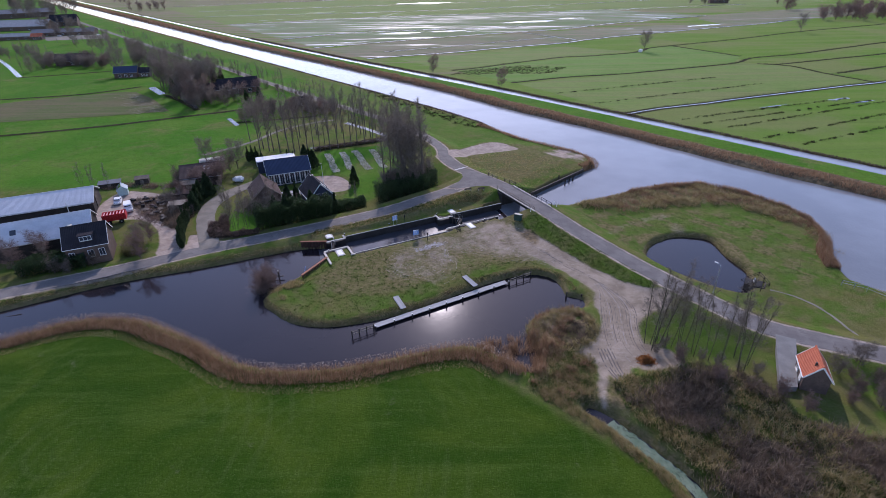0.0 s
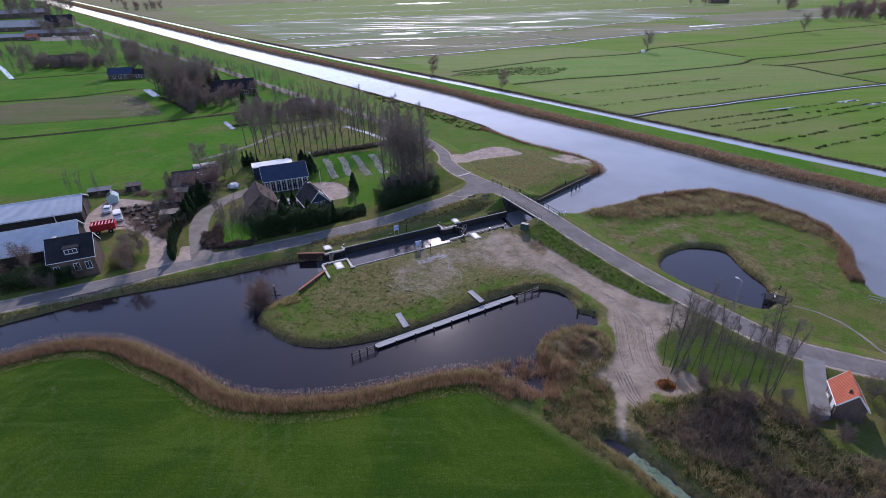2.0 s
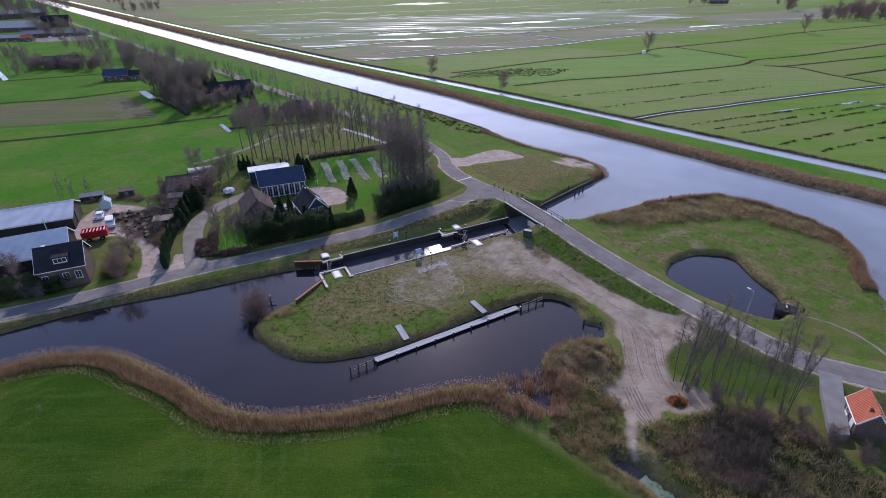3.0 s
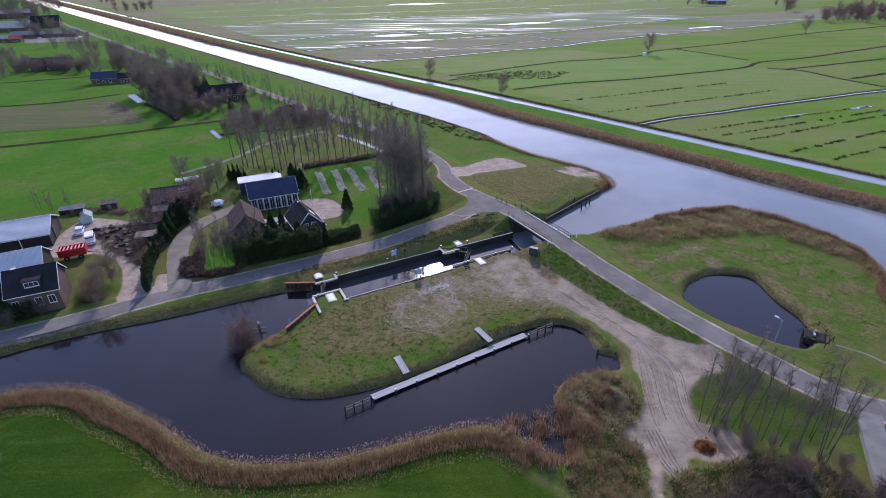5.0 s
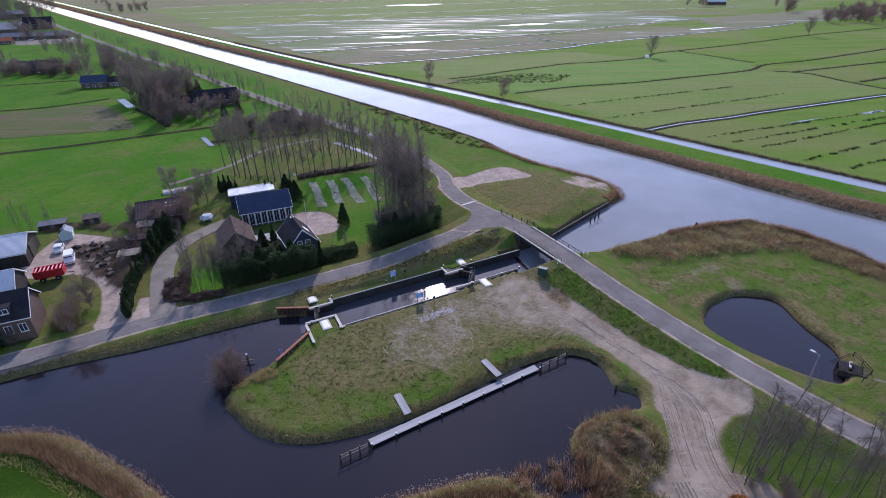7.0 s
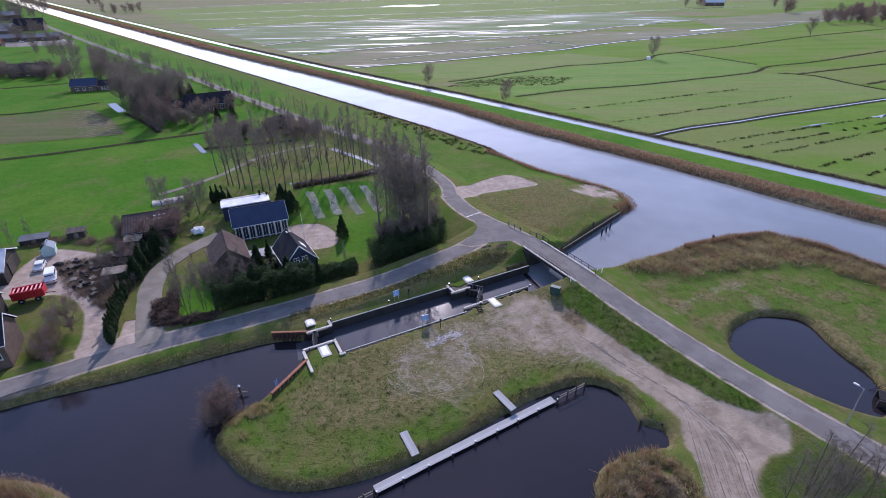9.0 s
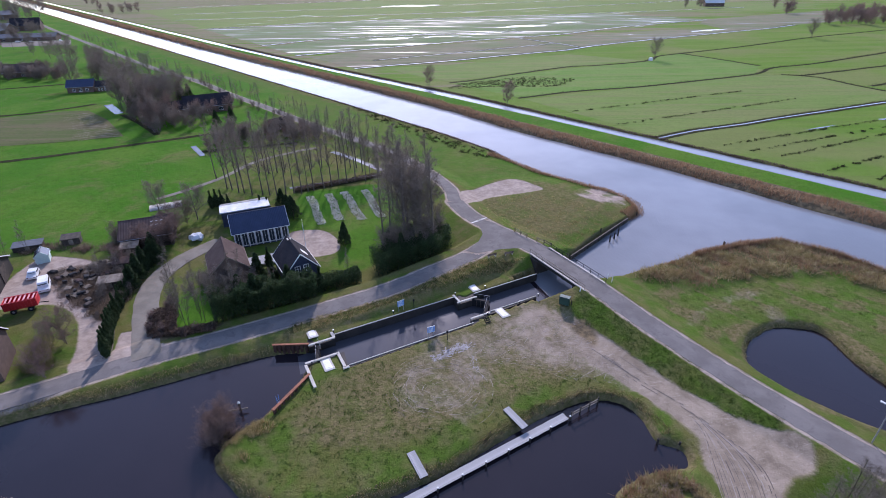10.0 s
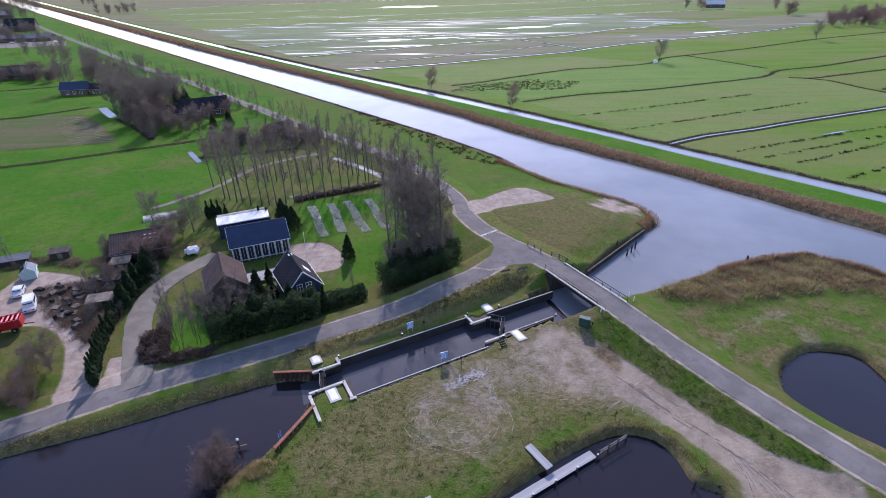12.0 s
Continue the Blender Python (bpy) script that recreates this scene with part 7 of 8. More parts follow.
stand(broad_a, wood[:20], "far trees by the distant farm", 0.5, 0.85)
stand(poplar_b, wood[20:], "far trees by the distant farm", 0.5, 0.9)
wood = scattered([(-672, 894.5), (-448.3, 602.9), (-407.3, 627.1), (-529.9, 858.1)], 24, 25)
stand(broad_a, wood, "far trees by the distant farm", 1.0, 1.6)
wood = scattered([(351, 524.2), (377.9, 512.6), (464.2, 501.5), (599, 588), (474.9, 629.7), (368.8, 552.2)], 70, 26)
stand(broad_b, wood, "distant copse in the polder", 0.9, 1.3)
stand(broad_b, [(29.4, 247.3), (-2.7, 288.3)], "lone trees in the polder", 0.7, 0.9)
stand(broad_a, [(134.4, 351.5), (290.5, 438.1)], "lone trees in the polder", 0.65, 1.0)
stand(broad_b, [(410.5, 654.2), (417.9, 659.5), (405.6, 649.3), (447.1, 737.8), (348, 774.2), (364.8, 766.5), (374.1, 793.3), (-440, 812), (-432, 820), (-425, 811), (-417, 822), (-410, 830), (-404, 838), (-420, 842), (-594, 1050), (-582, 1046), (-570, 1040)], "distant bushes in the polder", 1.0, 1.4)


def conifer(h, w, n, seed, column=False):
    rng = np.random.default_rng(seed)
    t = thing("conifer", "dark green column-shaped conifer" if column else "dark green conical conifer", "tree")
    z = rng.uniform(0.03, 1, n) ** (1.0 if column else 0.8)
    rad = w / 2 * (np.sin(np.clip(z * 1.25 + 0.12, 0, 1) * math.pi) ** 0.5 if column else (1 - z) ** 0.85 + 0.03)
    a = rng.uniform(0, 2 * math.pi, n)
    lobes = 1 + 0.22 * np.sin(a * 5 + z * 17) + 0.15 * np.sin(a * 3 - z * 29)
    r = rad * lobes * rng.uniform(0.45, 1.05, n) ** 0.5
    P = np.stack([r * np.cos(a), r * np.sin(a), z * h + 0.1], -1)
    part("trunk", Mesh().tube((0, 0, -0.2), (0, 0, h * 0.9), 0.02 * h, 0.01, 6), M_BARK, t)
    part("crown", triangles("crown", leaves(P, 0.16 + 0.012 * h, rng), M_CONIFER), None, t)
    return t


con_a, con_b, con_c = conifer(5.5, 3.0, 5200, 1), conifer(4.2, 1.2, 2600, 2, True), conifer(8.0, 5.2, 7000, 3)
stand(con_a, [(-22.2, 125.0), (-36, 111.9), (-10.1, 118.4), (-6.4, 119.4), (-12.7, 120.5), (-4.3, 122.6), (-8.4, 122.2)], "garden conifers", 0.7, 1.0)
stand(shrub_b, [(-13.2, 119.4), (-10.8, 120.1), (-8, 119.6), (-5.2, 120.8), (-3.5, 124.7), (-11.9, 123.7), (-6.1, 125.2), (-3.7, 130.3)], "undergrowth of the tree clump", 1.1, 1.5)
stand(shrub_b, [(-38, 107.4), (-39.8, 109.4), (-36.6, 106.8)], "big shrubs before the outbuilding", 0.5, 0.7)
stand(alder_b, [(-35.2, 106.6), (-32.2, 107.2), (-19.7, 112.3)], "slim trees in the lane hedge", 0.4, 0.55)
stand(con_a, [(-36.6, 104.0), (-34.0, 103.2), (-28.8, 106.2)], "conifers in the lane hedge", 0.9, 1.15)
stand(con_b, [(-33.6, 104.2), (-30.8, 104.4), (-26.4, 105.6), (-24.0, 107.4)], "tall dark conifers along the lane", 1.1, 1.5, 61)
stand(con_a, [(-57.6, 110.4), (-58.2, 113.4), (-58.4, 116.4), (-57.2, 119.6)], "dark conifers beside the drive", 0.7, 0.95)
stand(con_c, [(-37, 140), (-38.8, 142.1), (-35.4, 138.3), (-59.3, 122.6), (-58.1, 119.3), (-60.3, 125.8), (-76.9, 224.8), (-81.3, 221.2)], "dark conifers", 0.45, 0.7)
stand(con_c, [(-121, 241), (-118.6, 243.4), (-108, 256), (-105.4, 258.6), (-112, 266)], "dark conifers of the hamlet", 0.75, 1.1, 71)
stand(con_b, [(-41.7, 140.9), (-43.3, 140.6), (-54.8, 145.2), (-53.7, 145.6), (-56, 144.7), (-52.5, 145.9), (-32.9, 111.1), (-35.2, 116.4)], "column conifers of the garden", 0.7, 1.1)


def hedge_run(line, w, h, n, mat, label, seed):
    """A clipped hedge: leaf shell with an uneven face round a twiggy core."""
    rng = np.random.default_rng(seed)
    P = along(line, n, w, 0, rng)
    z0 = heights(P)
    top = h * (0.85 + 0.15 * np.sin(P[:, 0] * 1.3) * np.cos(P[:, 1] * 0.9))
    q = np.column_stack([P, z0 + rng.uniform(0, 1, n) ** 0.6 * top])
    t = thing("hedge", label, "hedge")
    part("foliage", triangles("foliage", leaves(q, 0.2, rng), mat), None, t)
    stems = along(line, 160, w * 0.5, 0, rng)
    part("twig_core", triangles("twig_core", blades(np.column_stack([stems, heights(stems)]), h * 0.8, 0.08, 0.3, 0.1, rng), M_BRAMBLE), None, t)


hedge_run([(-39.6, 99.4), (-36.0, 101.2), (-32.4, 102.6), (-28.4, 104.4), (-24.6, 106.2)], 3.8, 5.8, 34000, M_HEDGE, "tall dark evergreen hedge along the lane", 41)
hedge_run([(-27.4, 106.4), (-22.6, 108.6), (-17.6, 110.9)], 2.6, 2.8, 12000, M_HEDGE, "low dark evergreen hedge before the cottage", 43)
hedge_run([(-15.0, 113.0), (-9.6, 115.8), (-3.9, 120.1), (-3.0, 126.0)], 4.8, 4.8, 26000, M_HEDGE, "dark dense undergrowth below the tall tree clump", 42)
stand(con_b, spaced_along([(-52.4, 91.5), (-54.8, 97.4), (-57, 104.5), (-58.1, 111.1), (-58.4, 118.2)], 30, 0.15, 12), "row of clipped conifers between yard and drive", 0.75, 0.95)
hedge_run([(-78.4, 82.2), (-71.4, 84.3), (-67.8, 85.7)], 4.0, 3.4, 14000, M_HEDGE, "dark overgrown hedge before the farmhouse", 44)
hedge_run([(-49.6, 103.0), (-49.4, 99.4), (-47.6, 96.2), (-43.0, 96.9), (-38.6, 97.6)], 2.2, 0.9, 7000, M_BRAMBLE, "brown brambles round the lawn's edge", 47)
hedge_run([(-49.2, 106.4), (-47.3, 100.9), (-45.2, 96.6), (-42.1, 96)], 1.6, 0.9, 5000, M_BRAMBLE, "brown low hedge inside the drive", 45)
hedge_run([(-38.5, 153.9), (-28.5, 158.8), (-17.5, 163.4), (-12, 162.3)], 1.6, 1.1, 6000, M_BRAMBLE, "brown ditch-side undergrowth behind the garden", 46)

P = np.concatenate([clustered(16000, lambda n: within(JUNK_YARD, n), 40, 0.5), clustered(14000, lambda n: within(YARD_BRUSH, n), 40, 0.5), clustered(5000, lambda n: along([(-88, 125), (-80, 127), (-72, 126), (-64, 127)], n, 3.0), 45, 0.4)])
stuff("yard_brush", blades(on_ground(P), 0.8, 0.06, 1.8), M_SCRUB, "tangled brown brush among the yard junk", "brush")
P = clustered(2600, lambda n: along([(-63.6, 94.6), (-62.6, 91.4), (-61.0, 88.8)], n, 2.6), 50, 0.3)
stuff("osier_shoots", blades(on_ground(P), 2.6, 0.05, 0.45), M_OSIER, "yellow-green osier shoots beside the farmhouse", "osier")

# garden beds
beds = [((-34.2, 150.1), (-28.2, 134.2)), ((-29.8, 151.4), (-24.5, 136.1)), ((-26.2, 152.7), (-19.5, 136.1)), ((-21.1, 153.6), (-15.3, 137.2))]
for a, b in beds:
    P = along([a, b], 1500, 1.9)
    q = on_ground(P)
    q[:, 2] += RNG.uniform(0.02, 0.22, len(q))
    tagged(new("flower_bed", triangles("flower_bed", leaves(q, 0.22), M_SNOWDROP)), "long bed of white flowering clumps in the lawn", "flower bed", "garden beds", "stuff")
P = np.array([29.0, 55.7]) + RNG.normal(0, 0.42, (2600, 2)) * np.array([1.15, 0.9])
q = np.column_stack([P, heights(P)])
rr = np.hypot(P[:, 0] - 29.0, P[:, 1] - 55.7)
q[:, 2] += RNG.uniform(0, 1, len(q)) * np.maximum(0.02, 0.8 - 0.75 * rr**1.5)
hay = thing("straw_heap", "small rounded heap of orange-brown rotting straw", "straw heap")
part("straw", triangles("straw", leaves(q, 0.2), M_STRAW), None, hay)
dome = Mesh()
for i in range(7):
    for j in range(14):
        a, r = 2 * math.pi * j / 14, 0.95 * i / 6
        x, y = 29.0 + r * 1.1 * math.cos(a), 55.7 + r * 0.9 * math.sin(a)
        dome.v.append((x, y, height(x, y) - 0.06 + 0.75 * max(0, 1 - (i / 6) ** 2.2) + 0.05 * math.sin(5 * a + i)))
dome.f = [(i * 14 + j, i * 14 + 14 + j, i * 14 + 14 + (j + 1) % 14, i * 14 + (j + 1) % 14) for i in range(6) for j in range(14)]
part("core", dome, M_STRAW, hay, "", True)

# ---- far polder ----


def strip(line, half, z):
    m, P = Mesh(), spline(line, 8.0)
    d = np.gradient(P, axis=0)
    d /= np.linalg.norm(d, axis=1)[:, None]
    for p, t in zip(P, d):
        m.v += [(p[0] - t[1] * half, p[1] + t[0] * half, z), (p[0] + t[1] * half, p[1] - t[0] * half, z)]
    m.f = [(2 * i + 1, 2 * i + 3, 2 * i + 2, 2 * i) for i in range(len(P) - 1)]
    return m


M_DITCH_BANK = simple("dark_ditch_bank", (0.024, 0.028, 0.012), (0.045, 0.040, 0.020), 0.3, 0.95, 0, 0.4, 10, 0.02)


def parcel_material(name, c1, c2, c3, flooded=0.0, turn=-25):
    """A grazed parcel: mottled sward with long rows, and standing water in its low lines."""
    n = N(name, 0.95, 0, 0.05)
    rows = n.noise(1.0, n.coord((0.012, 0.17, 1), turn), detail=6, rough=0.6)
    lines = n.noise(1.0, n.coord((0.02, 0.7, 1), turn), detail=4)
    c = n.mix(n.step(n.noise(0.035, detail=7, rough=0.65, distort=0.4), 0.36, 0.66), c1, c2)
    c = n.mix(n.math("MULTIPLY", n.step(rows, 0.42, 0.66), 0.75), c, c3)
    c = n.mix(n.math("MULTIPLY", n.step(lines, 0.5, 0.7), 0.35), c, tuple(v * 0.55 for v in c1))
    c = n.mix(n.math("MULTIPLY", n.step(n.noise(0.9, detail=6, rough=0.7), 0.45, 0.7), 0.4), c, tuple(v * 0.5 for v in c2))
    if flooded:
        wet = n.noise(1.0, n.coord((0.009, 0.12, 1), turn, (3.1, 7.7, 0)), detail=7, rough=0.62, distort=0.25)
        wet = n.step(wet, 0.60 - 0.16 * flooded, 0.78 - 0.12 * flooded)
        c = n.mix(wet, c, (0.07, 0.075, 0.085))
        n.put(n.b.inputs["Roughness"], n.math("SUBTRACT", 0.95, n.math("MULTIPLY", wet, 0.62)))
        n.put(n.b.inputs["Specular IOR Level"], n.math("ADD", 0.05, n.math("MULTIPLY", wet, 0.45)))
    return n.colour(c)


M_PARCEL_GREEN = parcel_material("green_parcel", (0.084, 0.168, 0.024), (0.106, 0.176, 0.034), (0.130, 0.162, 0.044))
M_PARCEL_OLIVE = parcel_material("olive_parcel", (0.100, 0.162, 0.030), (0.126, 0.168, 0.042), (0.142, 0.150, 0.054))
M_PARCEL_BROWN = parcel_material("brown_wet_parcel", (0.112, 0.140, 0.058), (0.156, 0.142, 0.088), (0.176, 0.152, 0.100), 0.2)
M_PARCEL_WET = parcel_material("flooded_parcel", (0.090, 0.150, 0.048), (0.122, 0.150, 0.070), (0.142, 0.144, 0.084), 0.6)
M_PLOUGH = parcel_material("rough_arable_strip", (0.062, 0.088, 0.022), (0.088, 0.084, 0.036), (0.104, 0.086, 0.048), 0.0, -20)


def parcel(pts, z, mat, label):
    m = Mesh()
    m.poly([(x, y, z) for x, y in pts])
    solid("field", m, mat, label, "field", kind="structure")


parcel([(9.5, 291), (36.5, 257), (64.4, 269), (95.2, 275.5), (129.5, 287.5), (167.5, 302), (182.9, 324.5), (171.5, 352), (160.4, 374), (141, 362), (127, 346), (91, 333), (41, 310.5)], -0.432, M_PARCEL_GREEN, "grazed green polder meadow")
parcel([(38, 254), (73, 195.5), (87, 203), (123, 216), (153, 227), (186, 238.5), (203, 244), (195.3, 270.5), (190, 288), (178.7, 297), (167, 300), (129, 285), (95, 273)], -0.432, M_PARCEL_OLIVE, "pale olive polder meadow with rush lines")
parcel([(-27, 337), (9.2, 346), (89.3, 380), (126.3, 350), (91.5, 337), (41.3, 314), (7.8, 296), (-6, 310)], -0.432, M_PARCEL_OLIVE, "yellowish wet polder meadow")
parcel([(-80, 386), (-46, 342), (-27, 349), (9.6, 362), (49.5, 381), (93, 400), (110, 414), (145, 435), (202, 463), (259, 491), (299, 510), (213, 512), (129, 485), (59, 456), (-32, 420)], -0.432, M_PARCEL_BROWN, "brown waterlogged polder strip")
parcel([(-122, 441), (-89, 396), (-53, 416), (12, 450), (60, 471), (114, 495), (179, 542), (289, 600), (260, 640), (150, 600), (55, 560), (-40, 520)], -0.432, M_PARCEL_WET, "flooded polder meadow with long pools")
parcel([(-215, 575), (-124, 446), (-40, 522), (55, 562), (150, 602), (258, 642), (210, 700), (60, 670), (-80, 640)], -0.432, M_PARCEL_WET, "flooded polder meadow with broad pools")
parcel([(-420, 870), (-218, 580), (-80, 642), (60, 672), (210, 702), (420, 700), (560, 800), (300, 1000), (-100, 1050)], -0.432, M_PARCEL_OLIVE, "far olive polder meadow")
parcel([(262, 492), (302, 510), (345, 536), (420, 570), (540, 640), (480, 690), (290, 602), (263, 560)], -0.428, M_PARCEL_BROWN, "far brown polder strip")
parcel([(-200, 222), (-189.9, 226), (-171.7, 235.5), (-152, 245.8), (-141.7, 246.2), (-126.4, 231.1), (-108.2, 207.7), (-127.7, 201.9), (-147.3, 198), (-166.2, 194.3), (-190, 188)], 0.222, M_PLOUGH, "rough brown-green arable strip")
parcel([(-348.6, 488), (-298.4, 500.7), (-279.3, 468), (-324.5, 458)], 0.222, M_GRAVEL, "pale farm yard for parking")
M_FURROW = simple("pale_turned_soil", (0.180, 0.152, 0.112), (0.25, 0.215, 0.165), 0.6, 0.95)
furrows, rf = [], random.Random(41)
for k in range(64):
    f = k / 63
    a, b = np.array([-147, 239]) * (1 - f) + np.array([-121, 203.5]) * f, np.array([-139, 242.5]) * (1 - f) + np.array([-109, 208]) * f
    for _ in range(2):
        s0, s1 = sorted((rf.uniform(-0.1, 1.05), rf.uniform(-0.1, 1.05)))
        w, bow = rf.uniform(0.12, 0.5), rf.uniform(0.8, 1.6)
        q = [a + (b - a) * (s0 + (s1 - s0) * i / 6) + np.array([0.8, 0.6]) * bow * math.sin(math.pi * (s0 + (s1 - s0) * i / 6)) for i in range(7)]
        q = [(p[0], p[1], 0.24) for p in q]
        for p, r in zip(q, q[1:]):
            o = (0.8 * w, 0.6 * w)
            furrows += [((p[0] - o[0], p[1] - o[1], 0.24), (p[0] + o[0], p[1] + o[1], 0.24), (r[0] + o[0], r[1] + o[1], 0.24)), ((p[0] - o[0], p[1] - o[1], 0.24), (r[0] + o[0], r[1] + o[1], 0.24), (r[0] - o[0], r[1] - o[1], 0.24))]
stuff("furrows", np.array(furrows), M_FURROW, "pale freshly turned furrows in the arable strip", "furrows")
DRY_DITCHES = [[(35.6, 256), (64.4, 268), (95.2, 274.6), (129.5, 286.5), (167.5, 301.2), (186, 317.6), (215.7, 327.7), (268.9, 354), (310.1, 374.6), (420, 425)],
               [(7.7, 292.5), (23.8, 300), (41.1, 311.6), (78.8, 333.2), (90.9, 334.2), (127.3, 346.9), (140.5, 363.5), (157.5, 372.6), (219.2, 402), (282.5, 437.3), (315.7, 453.2), (370.5, 476.8), (520, 545)],
               [(160.4, 375.1), (171.5, 352), (182.9, 324.5)], [(178.7, 298.2), (192.4, 289.4), (195.3, 270.5), (203.9, 243.5)], [(185.6, 293.7), (197.7, 298.2), (240.6, 314.1), (272.6, 326.2), (360, 362)],
               [(201.4, 266.7), (239.4, 283.2), (300, 308)]]
WET_DITCHES = [([(71.6, 193.8), (87.1, 201.6), (108.6, 208.6), (123.2, 214.6), (153.3, 225.4), (186.3, 237.2), (203, 242.2), (240, 257), (317.7, 289.3)], 0.75),
               ([(-44.4, 339.2), (-27.1, 346.6), (9.5, 359.9), (49.5, 379.6), (93.2, 398.4), (110.8, 412.6), (145.6, 433), (202.1, 461.3), (259, 489.5), (299.9, 508.5), (342.2, 535.2)], 1.3),
               ([(-36.3, 367.5), (10.3, 390.1), (53.7, 413.1), (91.8, 432.8)], 0.8), ([(-89.4, 392.9), (-53.2, 413.3), (11.8, 447.3), (60.5, 468.9), (113.9, 492.5), (179.4, 539.6), (288.9, 597.4)], 1.4),
               ([(-126, 446.7), (-85.9, 481), (-37.7, 496.3), (39.4, 508.7), (82.4, 517.2)], 1.6), ([(72.3, 467.2), (92.6, 436.4), (105, 413.4)], 0.9), ([(119.5, 121), (136.1, 114.4), (193.6, 128.3)], 1.0)]
FAR_DITCHES = [([(-218, 580), (-80, 642), (60, 672), (210, 702), (420, 760)], 1.6), ([(-290, 690), (5.5, 740), (201.9, 820), (453.8, 935.5)], 1.6), ([(-330, 780), (6.8, 882.4), (307, 1000)], 1.8), ([(-420, 900), (-100, 1060), (300, 1180)], 2.0)]
DITCHES = [(line, 0.0) for line in DRY_DITCHES] + WET_DITCHES + FAR_DITCHES
for line, w in DITCHES:
    solid("ditch", strip(line, 1.0 + 1.35 * w, -0.415), M_DITCH_BANK, "narrow dark polder ditch with rough banks", "ditch", kind="structure")
    if w:
        solid("ditch", strip(line, 0.62 * w, -0.39), M_FLOOD, "water-filled polder ditch", "ditch", kind="structure")
for line, z in (([(-200, 162), (-152.4, 175.8), (-136.3, 181.1), (-119.7, 187.5), (-102.9, 196), (-84.6, 205.2), (-79, 208.5)], 0.24), ([(-235, 222), (-195.8, 233.9), (-163.5, 243), (-145, 258.1)], 0.24), ([(-225.7, 288.1), (-204.9, 296.2), (-184.7, 304.8)], 0.24),
                ([(-38.5, 153.6), (-28.5, 158.1), (-17.5, 163.8)], 0.24), ([(-124, 238), (-111, 225), (-97.3, 208.5)], 0.235), ([(-76, 188), (-60, 192), (-46.7, 195.8)], 0.24)):
    solid("ditch", strip(line, 1.1, z), M_DITCH_BANK, "narrow dark ditch between green fields", "ditch", kind="structure")
for line, half in (([(-33.8, 185.3), (-25, 176.7), (-17.3, 167.4)], 0.9), ([(-40.3, 156), (-30.3, 159.8), (-18.4, 164.6)], 0.5), ([(-290, 358), (-260.3, 327), (-226.9, 289.8)], 1.2), ([(-139, 256), (-131.4, 246.4), (-126, 240)], 1.6),
                   ([(-110, 226.5), (-105.5, 220.1), (-99.3, 212.6)], 0.8), ([(-79.6, 194.2), (-72.8, 184.2)], 0.8)):
    solid("ditch", strip(line, half, 0.26), M_FLOOD, "flooded ditch with pale sky reflection", "ditch", kind="structure")
path = spline([(-71.9, 151), (-66.9, 156.3), (-60.7, 164.8), (-54.9, 177.7), (-44.8, 186.8), (-39.1, 189.5)], 1)
solid("track", strip(path, 0.8, 0.235), M_GRAVEL, "pale muddy track across the meadow", "track", kind="structure")
rp = random.Random(77)


def pool(x, y, L, w, rz, z, label, n=22):
    """A shallow pool with a ragged outline, longer along the parcel's rows."""
    m = Mesh()
    m.v = [(L / 2 * math.cos(2 * math.pi * k / n) * rp.uniform(0.6, 1.15), w * math.sin(2 * math.pi * k / n) * rp.uniform(0.35, 1.25), 0) for k in range(n)]
    m.f = [tuple(range(n))]
    solid("puddle", m, M_FLOOD, label, "puddle", "flood puddles", "structure", pose(x, y, z, 0, 0, rz))


for i in range(30):
    v = rp.uniform(0, 1)
    x, y = rp.uniform(-200, 260), 400 + 360 * v
    if CU[0] * x + CU[1] * y < 206:
        continue
    pool(x, y, rp.uniform(5, 30) * (1 + 0.8 * v), rp.uniform(0.4, 1.6), rp.uniform(20, 28), -0.385, "shallow flood puddle on the wet meadow")
for x, y, L, w, rz in ((-18, 888, 96, 22, 5), (-30, 478, 46, 7, 14), (10, 487, 40, 4, 14), (50, 508, 40, 3, 14), (92, 560, 60, 9, 18), (140, 590, 40, 5, 20), (242.5, 501.5, 50, 5, 22), (132, 202, 16, 0.5, 20), (165, 212, 13, 1.6, 20), (172, 207, 14, 0.9, 20)):
    pool(x, y, L, w, rz, -0.38, "broad flood pool on the wet meadow")
P = []
for a, b in (((87.2, 184.6), (169.4, 213.3)), ((92.5, 178.2), (175.4, 208.8)), ((97.5, 172.2), (180.1, 206.5)), ((104.6, 160.6), (165.5, 187.6)), ((113.0, 153.5), (170, 178)), ((52.4, 230.7), (138.8, 261.6)), ((63.3, 210.8), (152.1, 245.1))):
    P.append(clustered(900, lambda n, s=(a, b): along(s, n, 0.8), 12, 0.3))
P.append(clustered(5200, lambda n: within([(6.5, 278.2), (59.8, 279), (71.6, 296.1), (48.3, 304.9), (12.1, 289.9)], n), 12, 0.4))
P.append(clustered(3600, lambda n: within([(-25.2, 224.6), (5.8, 182.3), (13.3, 174.9), (15.2, 179.5), (-10.6, 216.9), (-34.1, 251.2), (-43, 258.1)], n), 12, 0.35))
for line, w in DITCHES:
    L = np.linalg.norm(np.diff(np.array(line), axis=0), axis=1).sum()
    for side in (-1.1 - w, 1.1 + w):
        P.append(along(spline(line, 8.0), int(L * 2.6), 0.9, side))
P = np.concatenate(P)
stuff("field_rushes", blades(on_ground(P), 0.6, 0.16, 0.7), M_RUSH, "rows of dark rush tussocks in the meadows", "rushes")
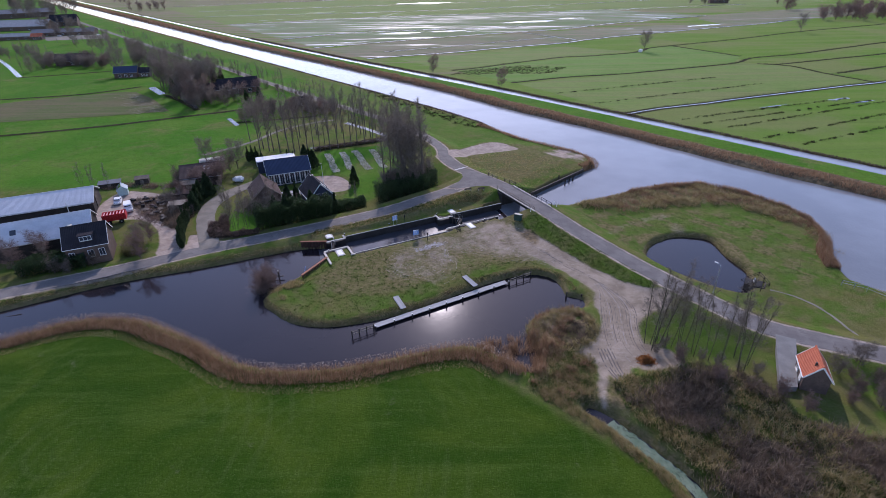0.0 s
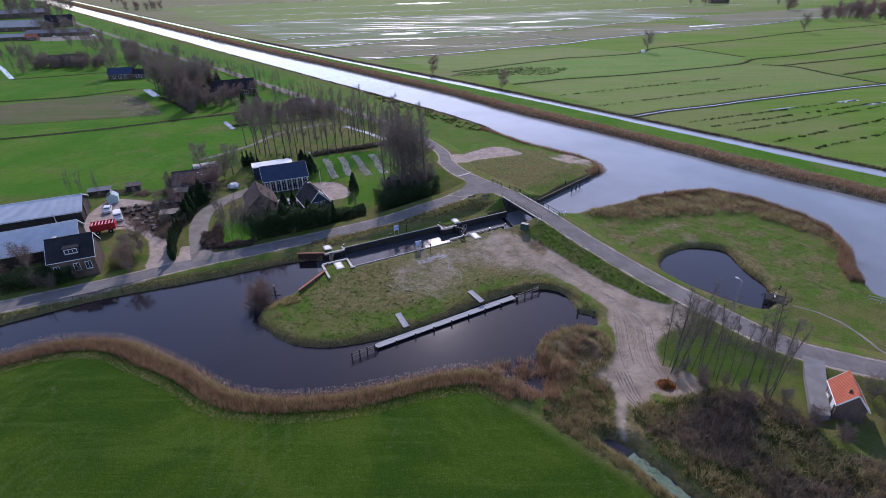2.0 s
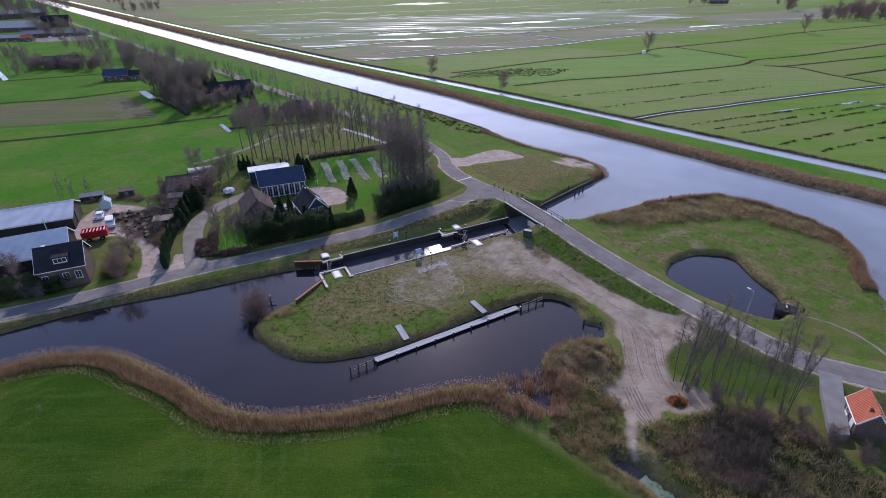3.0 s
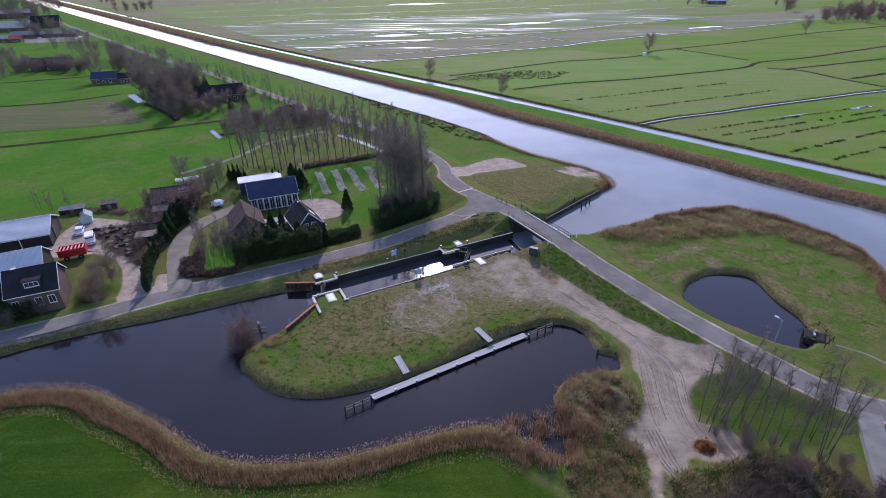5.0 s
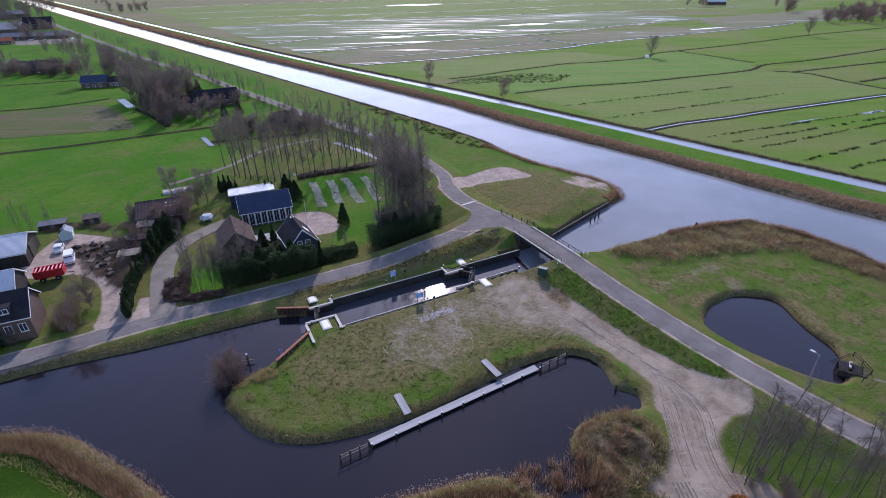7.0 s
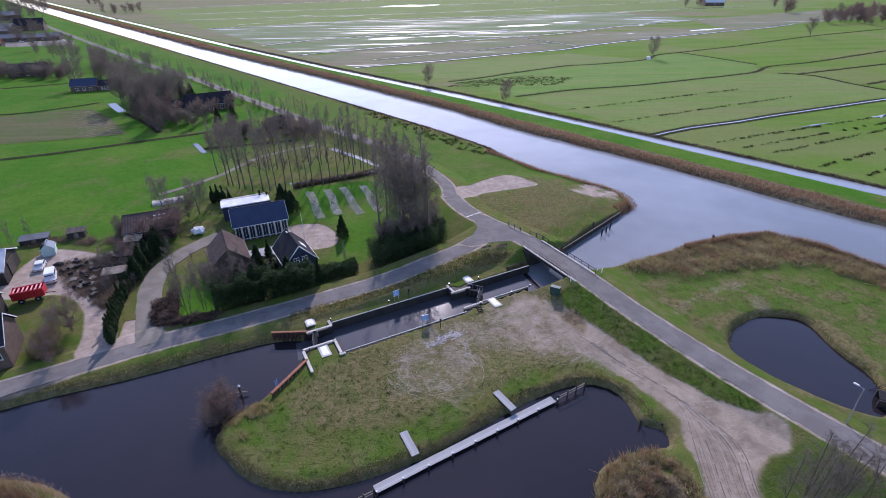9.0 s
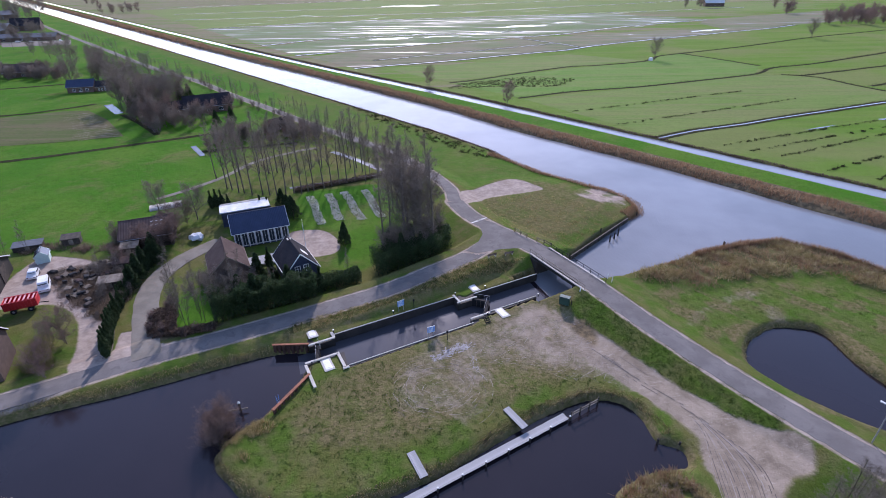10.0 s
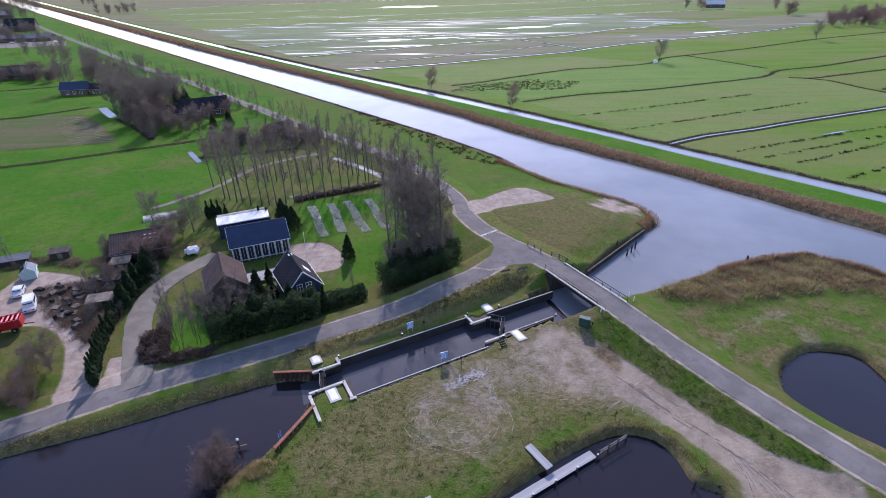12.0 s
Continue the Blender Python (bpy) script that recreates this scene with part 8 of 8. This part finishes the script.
solid("white_tank", Mesh().tube((0, 0, 0), (0, 0, 1.6), 1.2, 1.2, 12).tube((0, 0, 1.6), (0, 0, 1.9), 1.2, 0.4, 12), M_WHITE, "small white tank beside a lone tree", "tank", m=pose(130.9, 348.7, -0.5))

# tyre marks and puddles on the bare ground


def rut(out, pts, half):
    P = np.asarray(pts)
    g = np.gradient(P, axis=0)
    g /= np.maximum(np.linalg.norm(g, axis=1), 1e-6)[:, None]
    a = np.column_stack([P[:, 0] - g[:, 1] * half, P[:, 1] + g[:, 0] * half, heights(P) + 0.035])
    b = np.column_stack([P[:, 0] + g[:, 1] * half, P[:, 1] - g[:, 0] * half, heights(P) + 0.035])
    for i in range(len(P) - 1):
        if RNG.random() < 0.8:
            out += [(a[i], b[i], b[i + 1]), (a[i], b[i + 1], a[i + 1])]


M_RUT_PALE = simple("pale_dried_mud", (0.26, 0.225, 0.19), (0.31, 0.27, 0.232), 1.5, 0.95)
M_RUT_DARK = simple("wet_dark_mud", (0.105, 0.086, 0.070), (0.145, 0.121, 0.100), 1.5, 0.8)
STREAKED = [(1.0, 91.5), (6, 95), (12, 98), (17.4, 95.6), (19.4, 90), (22.6, 83.4), (17.3, 82.4), (10.7, 84.6), (5.1, 85.8), (0.5, 88.5)]
pale, dark = [], []
for i in range(150):
    r, a0 = RNG.triangular(0.8, 4.6, 7.2), RNG.uniform(0, 6.3)
    t = np.linspace(a0, a0 + RNG.uniform(0.15, 0.6), 9)
    rut(pale if i % 3 else dark, np.column_stack([-3.9 + r * 1.05 * np.cos(t), 82.9 + r * 0.9 * np.sin(t)]) + RNG.normal(0, 0.7, 2), RNG.uniform(0.012, 0.03))
for i in range(330):
    (x, y), a0 = within(STREAKED, 1)[0], RNG.normal(0.3, 0.6)
    s = np.linspace(0, RNG.uniform(0.4, 2.0), 5)
    rut(pale if i % 3 else dark, np.column_stack([x + s * math.cos(a0), y + s * math.sin(a0) + 0.05 * s**2]), RNG.uniform(0.012, 0.028))
for k in range(15):
    o = -2.6 + 0.4 * k + RNG.uniform(-0.12, 0.12)
    line = spline([(25.7, 79.6), (28.1 + 0.3 * o, 74.7), (28.5 + o, 68.8), (27.3 + o, 63.0), (26.9 + o, 58.4), (28.2 + o, 54.3)], 0.5)
    i0 = RNG.integers(4, 20)
    rut(dark if k % 4 else pale, line[i0:len(line) - RNG.integers(0, 14)], RNG.uniform(0.02, 0.06))
for k in range(6):
    o = RNG.uniform(-1.6, 1.6)
    line = spline([(17.6 + o, 90.6 + o), (22.0 + o, 84.4 + o * 0.7), (27.4 + o, 77.9 + o * 0.7), (33.4 + o * 0.6, 72.5 + o * 0.6)], 0.6)
    i0 = RNG.integers(0, 12)
    rut(dark, line[i0:i0 + RNG.integers(6, 16)], RNG.uniform(0.03, 0.06))
for k in range(5):
    o = -0.9 + 0.45 * k
    rut(dark, spline([(23.8 + o, 58.4), (23.9 + o, 54.4), (24.3 + 0.6 * o, 50.9)], 0.5), 0.09)
for k in range(14):
    o = RNG.uniform(-0.8, 0.8)
    rut(dark, spline([(-52.3 + o, 90.9), (-55.2 + o, 97.4), (-58.8 + o * 1.5, 103.9), (-63.1 + o * 2, 110.4)], 0.8)[RNG.integers(0, 8):], 0.08)
stuff("tyre_ruts", np.array(pale), M_RUT_PALE, "pale dried wheel marks on bare soil", "wheel marks")
stuff("tyre_ruts", np.array(dark), M_RUT_DARK, "dark wet wheel ruts in the mud", "wheel marks")
M_SILT = simple("pale_wet_silt", (0.20, 0.185, 0.175), (0.33, 0.315, 0.305), 1.2, 0.75, 0, 0.4, 6, 0.2)
silt = []
for i in range(190):
    s0 = RNG.uniform(0, 1)
    c = np.array([-4.9, 88.3]) * (1 - s0) + np.array([0.3, 91.2]) * s0 + RNG.normal(0, [0.55, 0.35])
    a0, l = RNG.normal(0.5, 0.5), np.linspace(0, RNG.uniform(0.2, 0.9), 4)
    rut(silt, np.column_stack([c[0] + l * math.cos(a0), c[1] + l * math.sin(a0)]), RNG.uniform(0.02, 0.10))
for i in range(40):
    c, a0, l = np.array([0.9, 87.0]) + RNG.normal(0, [0.3, 1.4]), RNG.normal(1.6, 0.5), np.linspace(0, RNG.uniform(0.2, 0.6), 4)
    rut(silt, np.column_stack([c[0] + l * math.cos(a0), c[1] + l * math.sin(a0)]), RNG.uniform(0.015, 0.05))
stuff("silt_streaks", np.array(silt), M_SILT, "pale drying silt streaks on trodden ground", "silt")
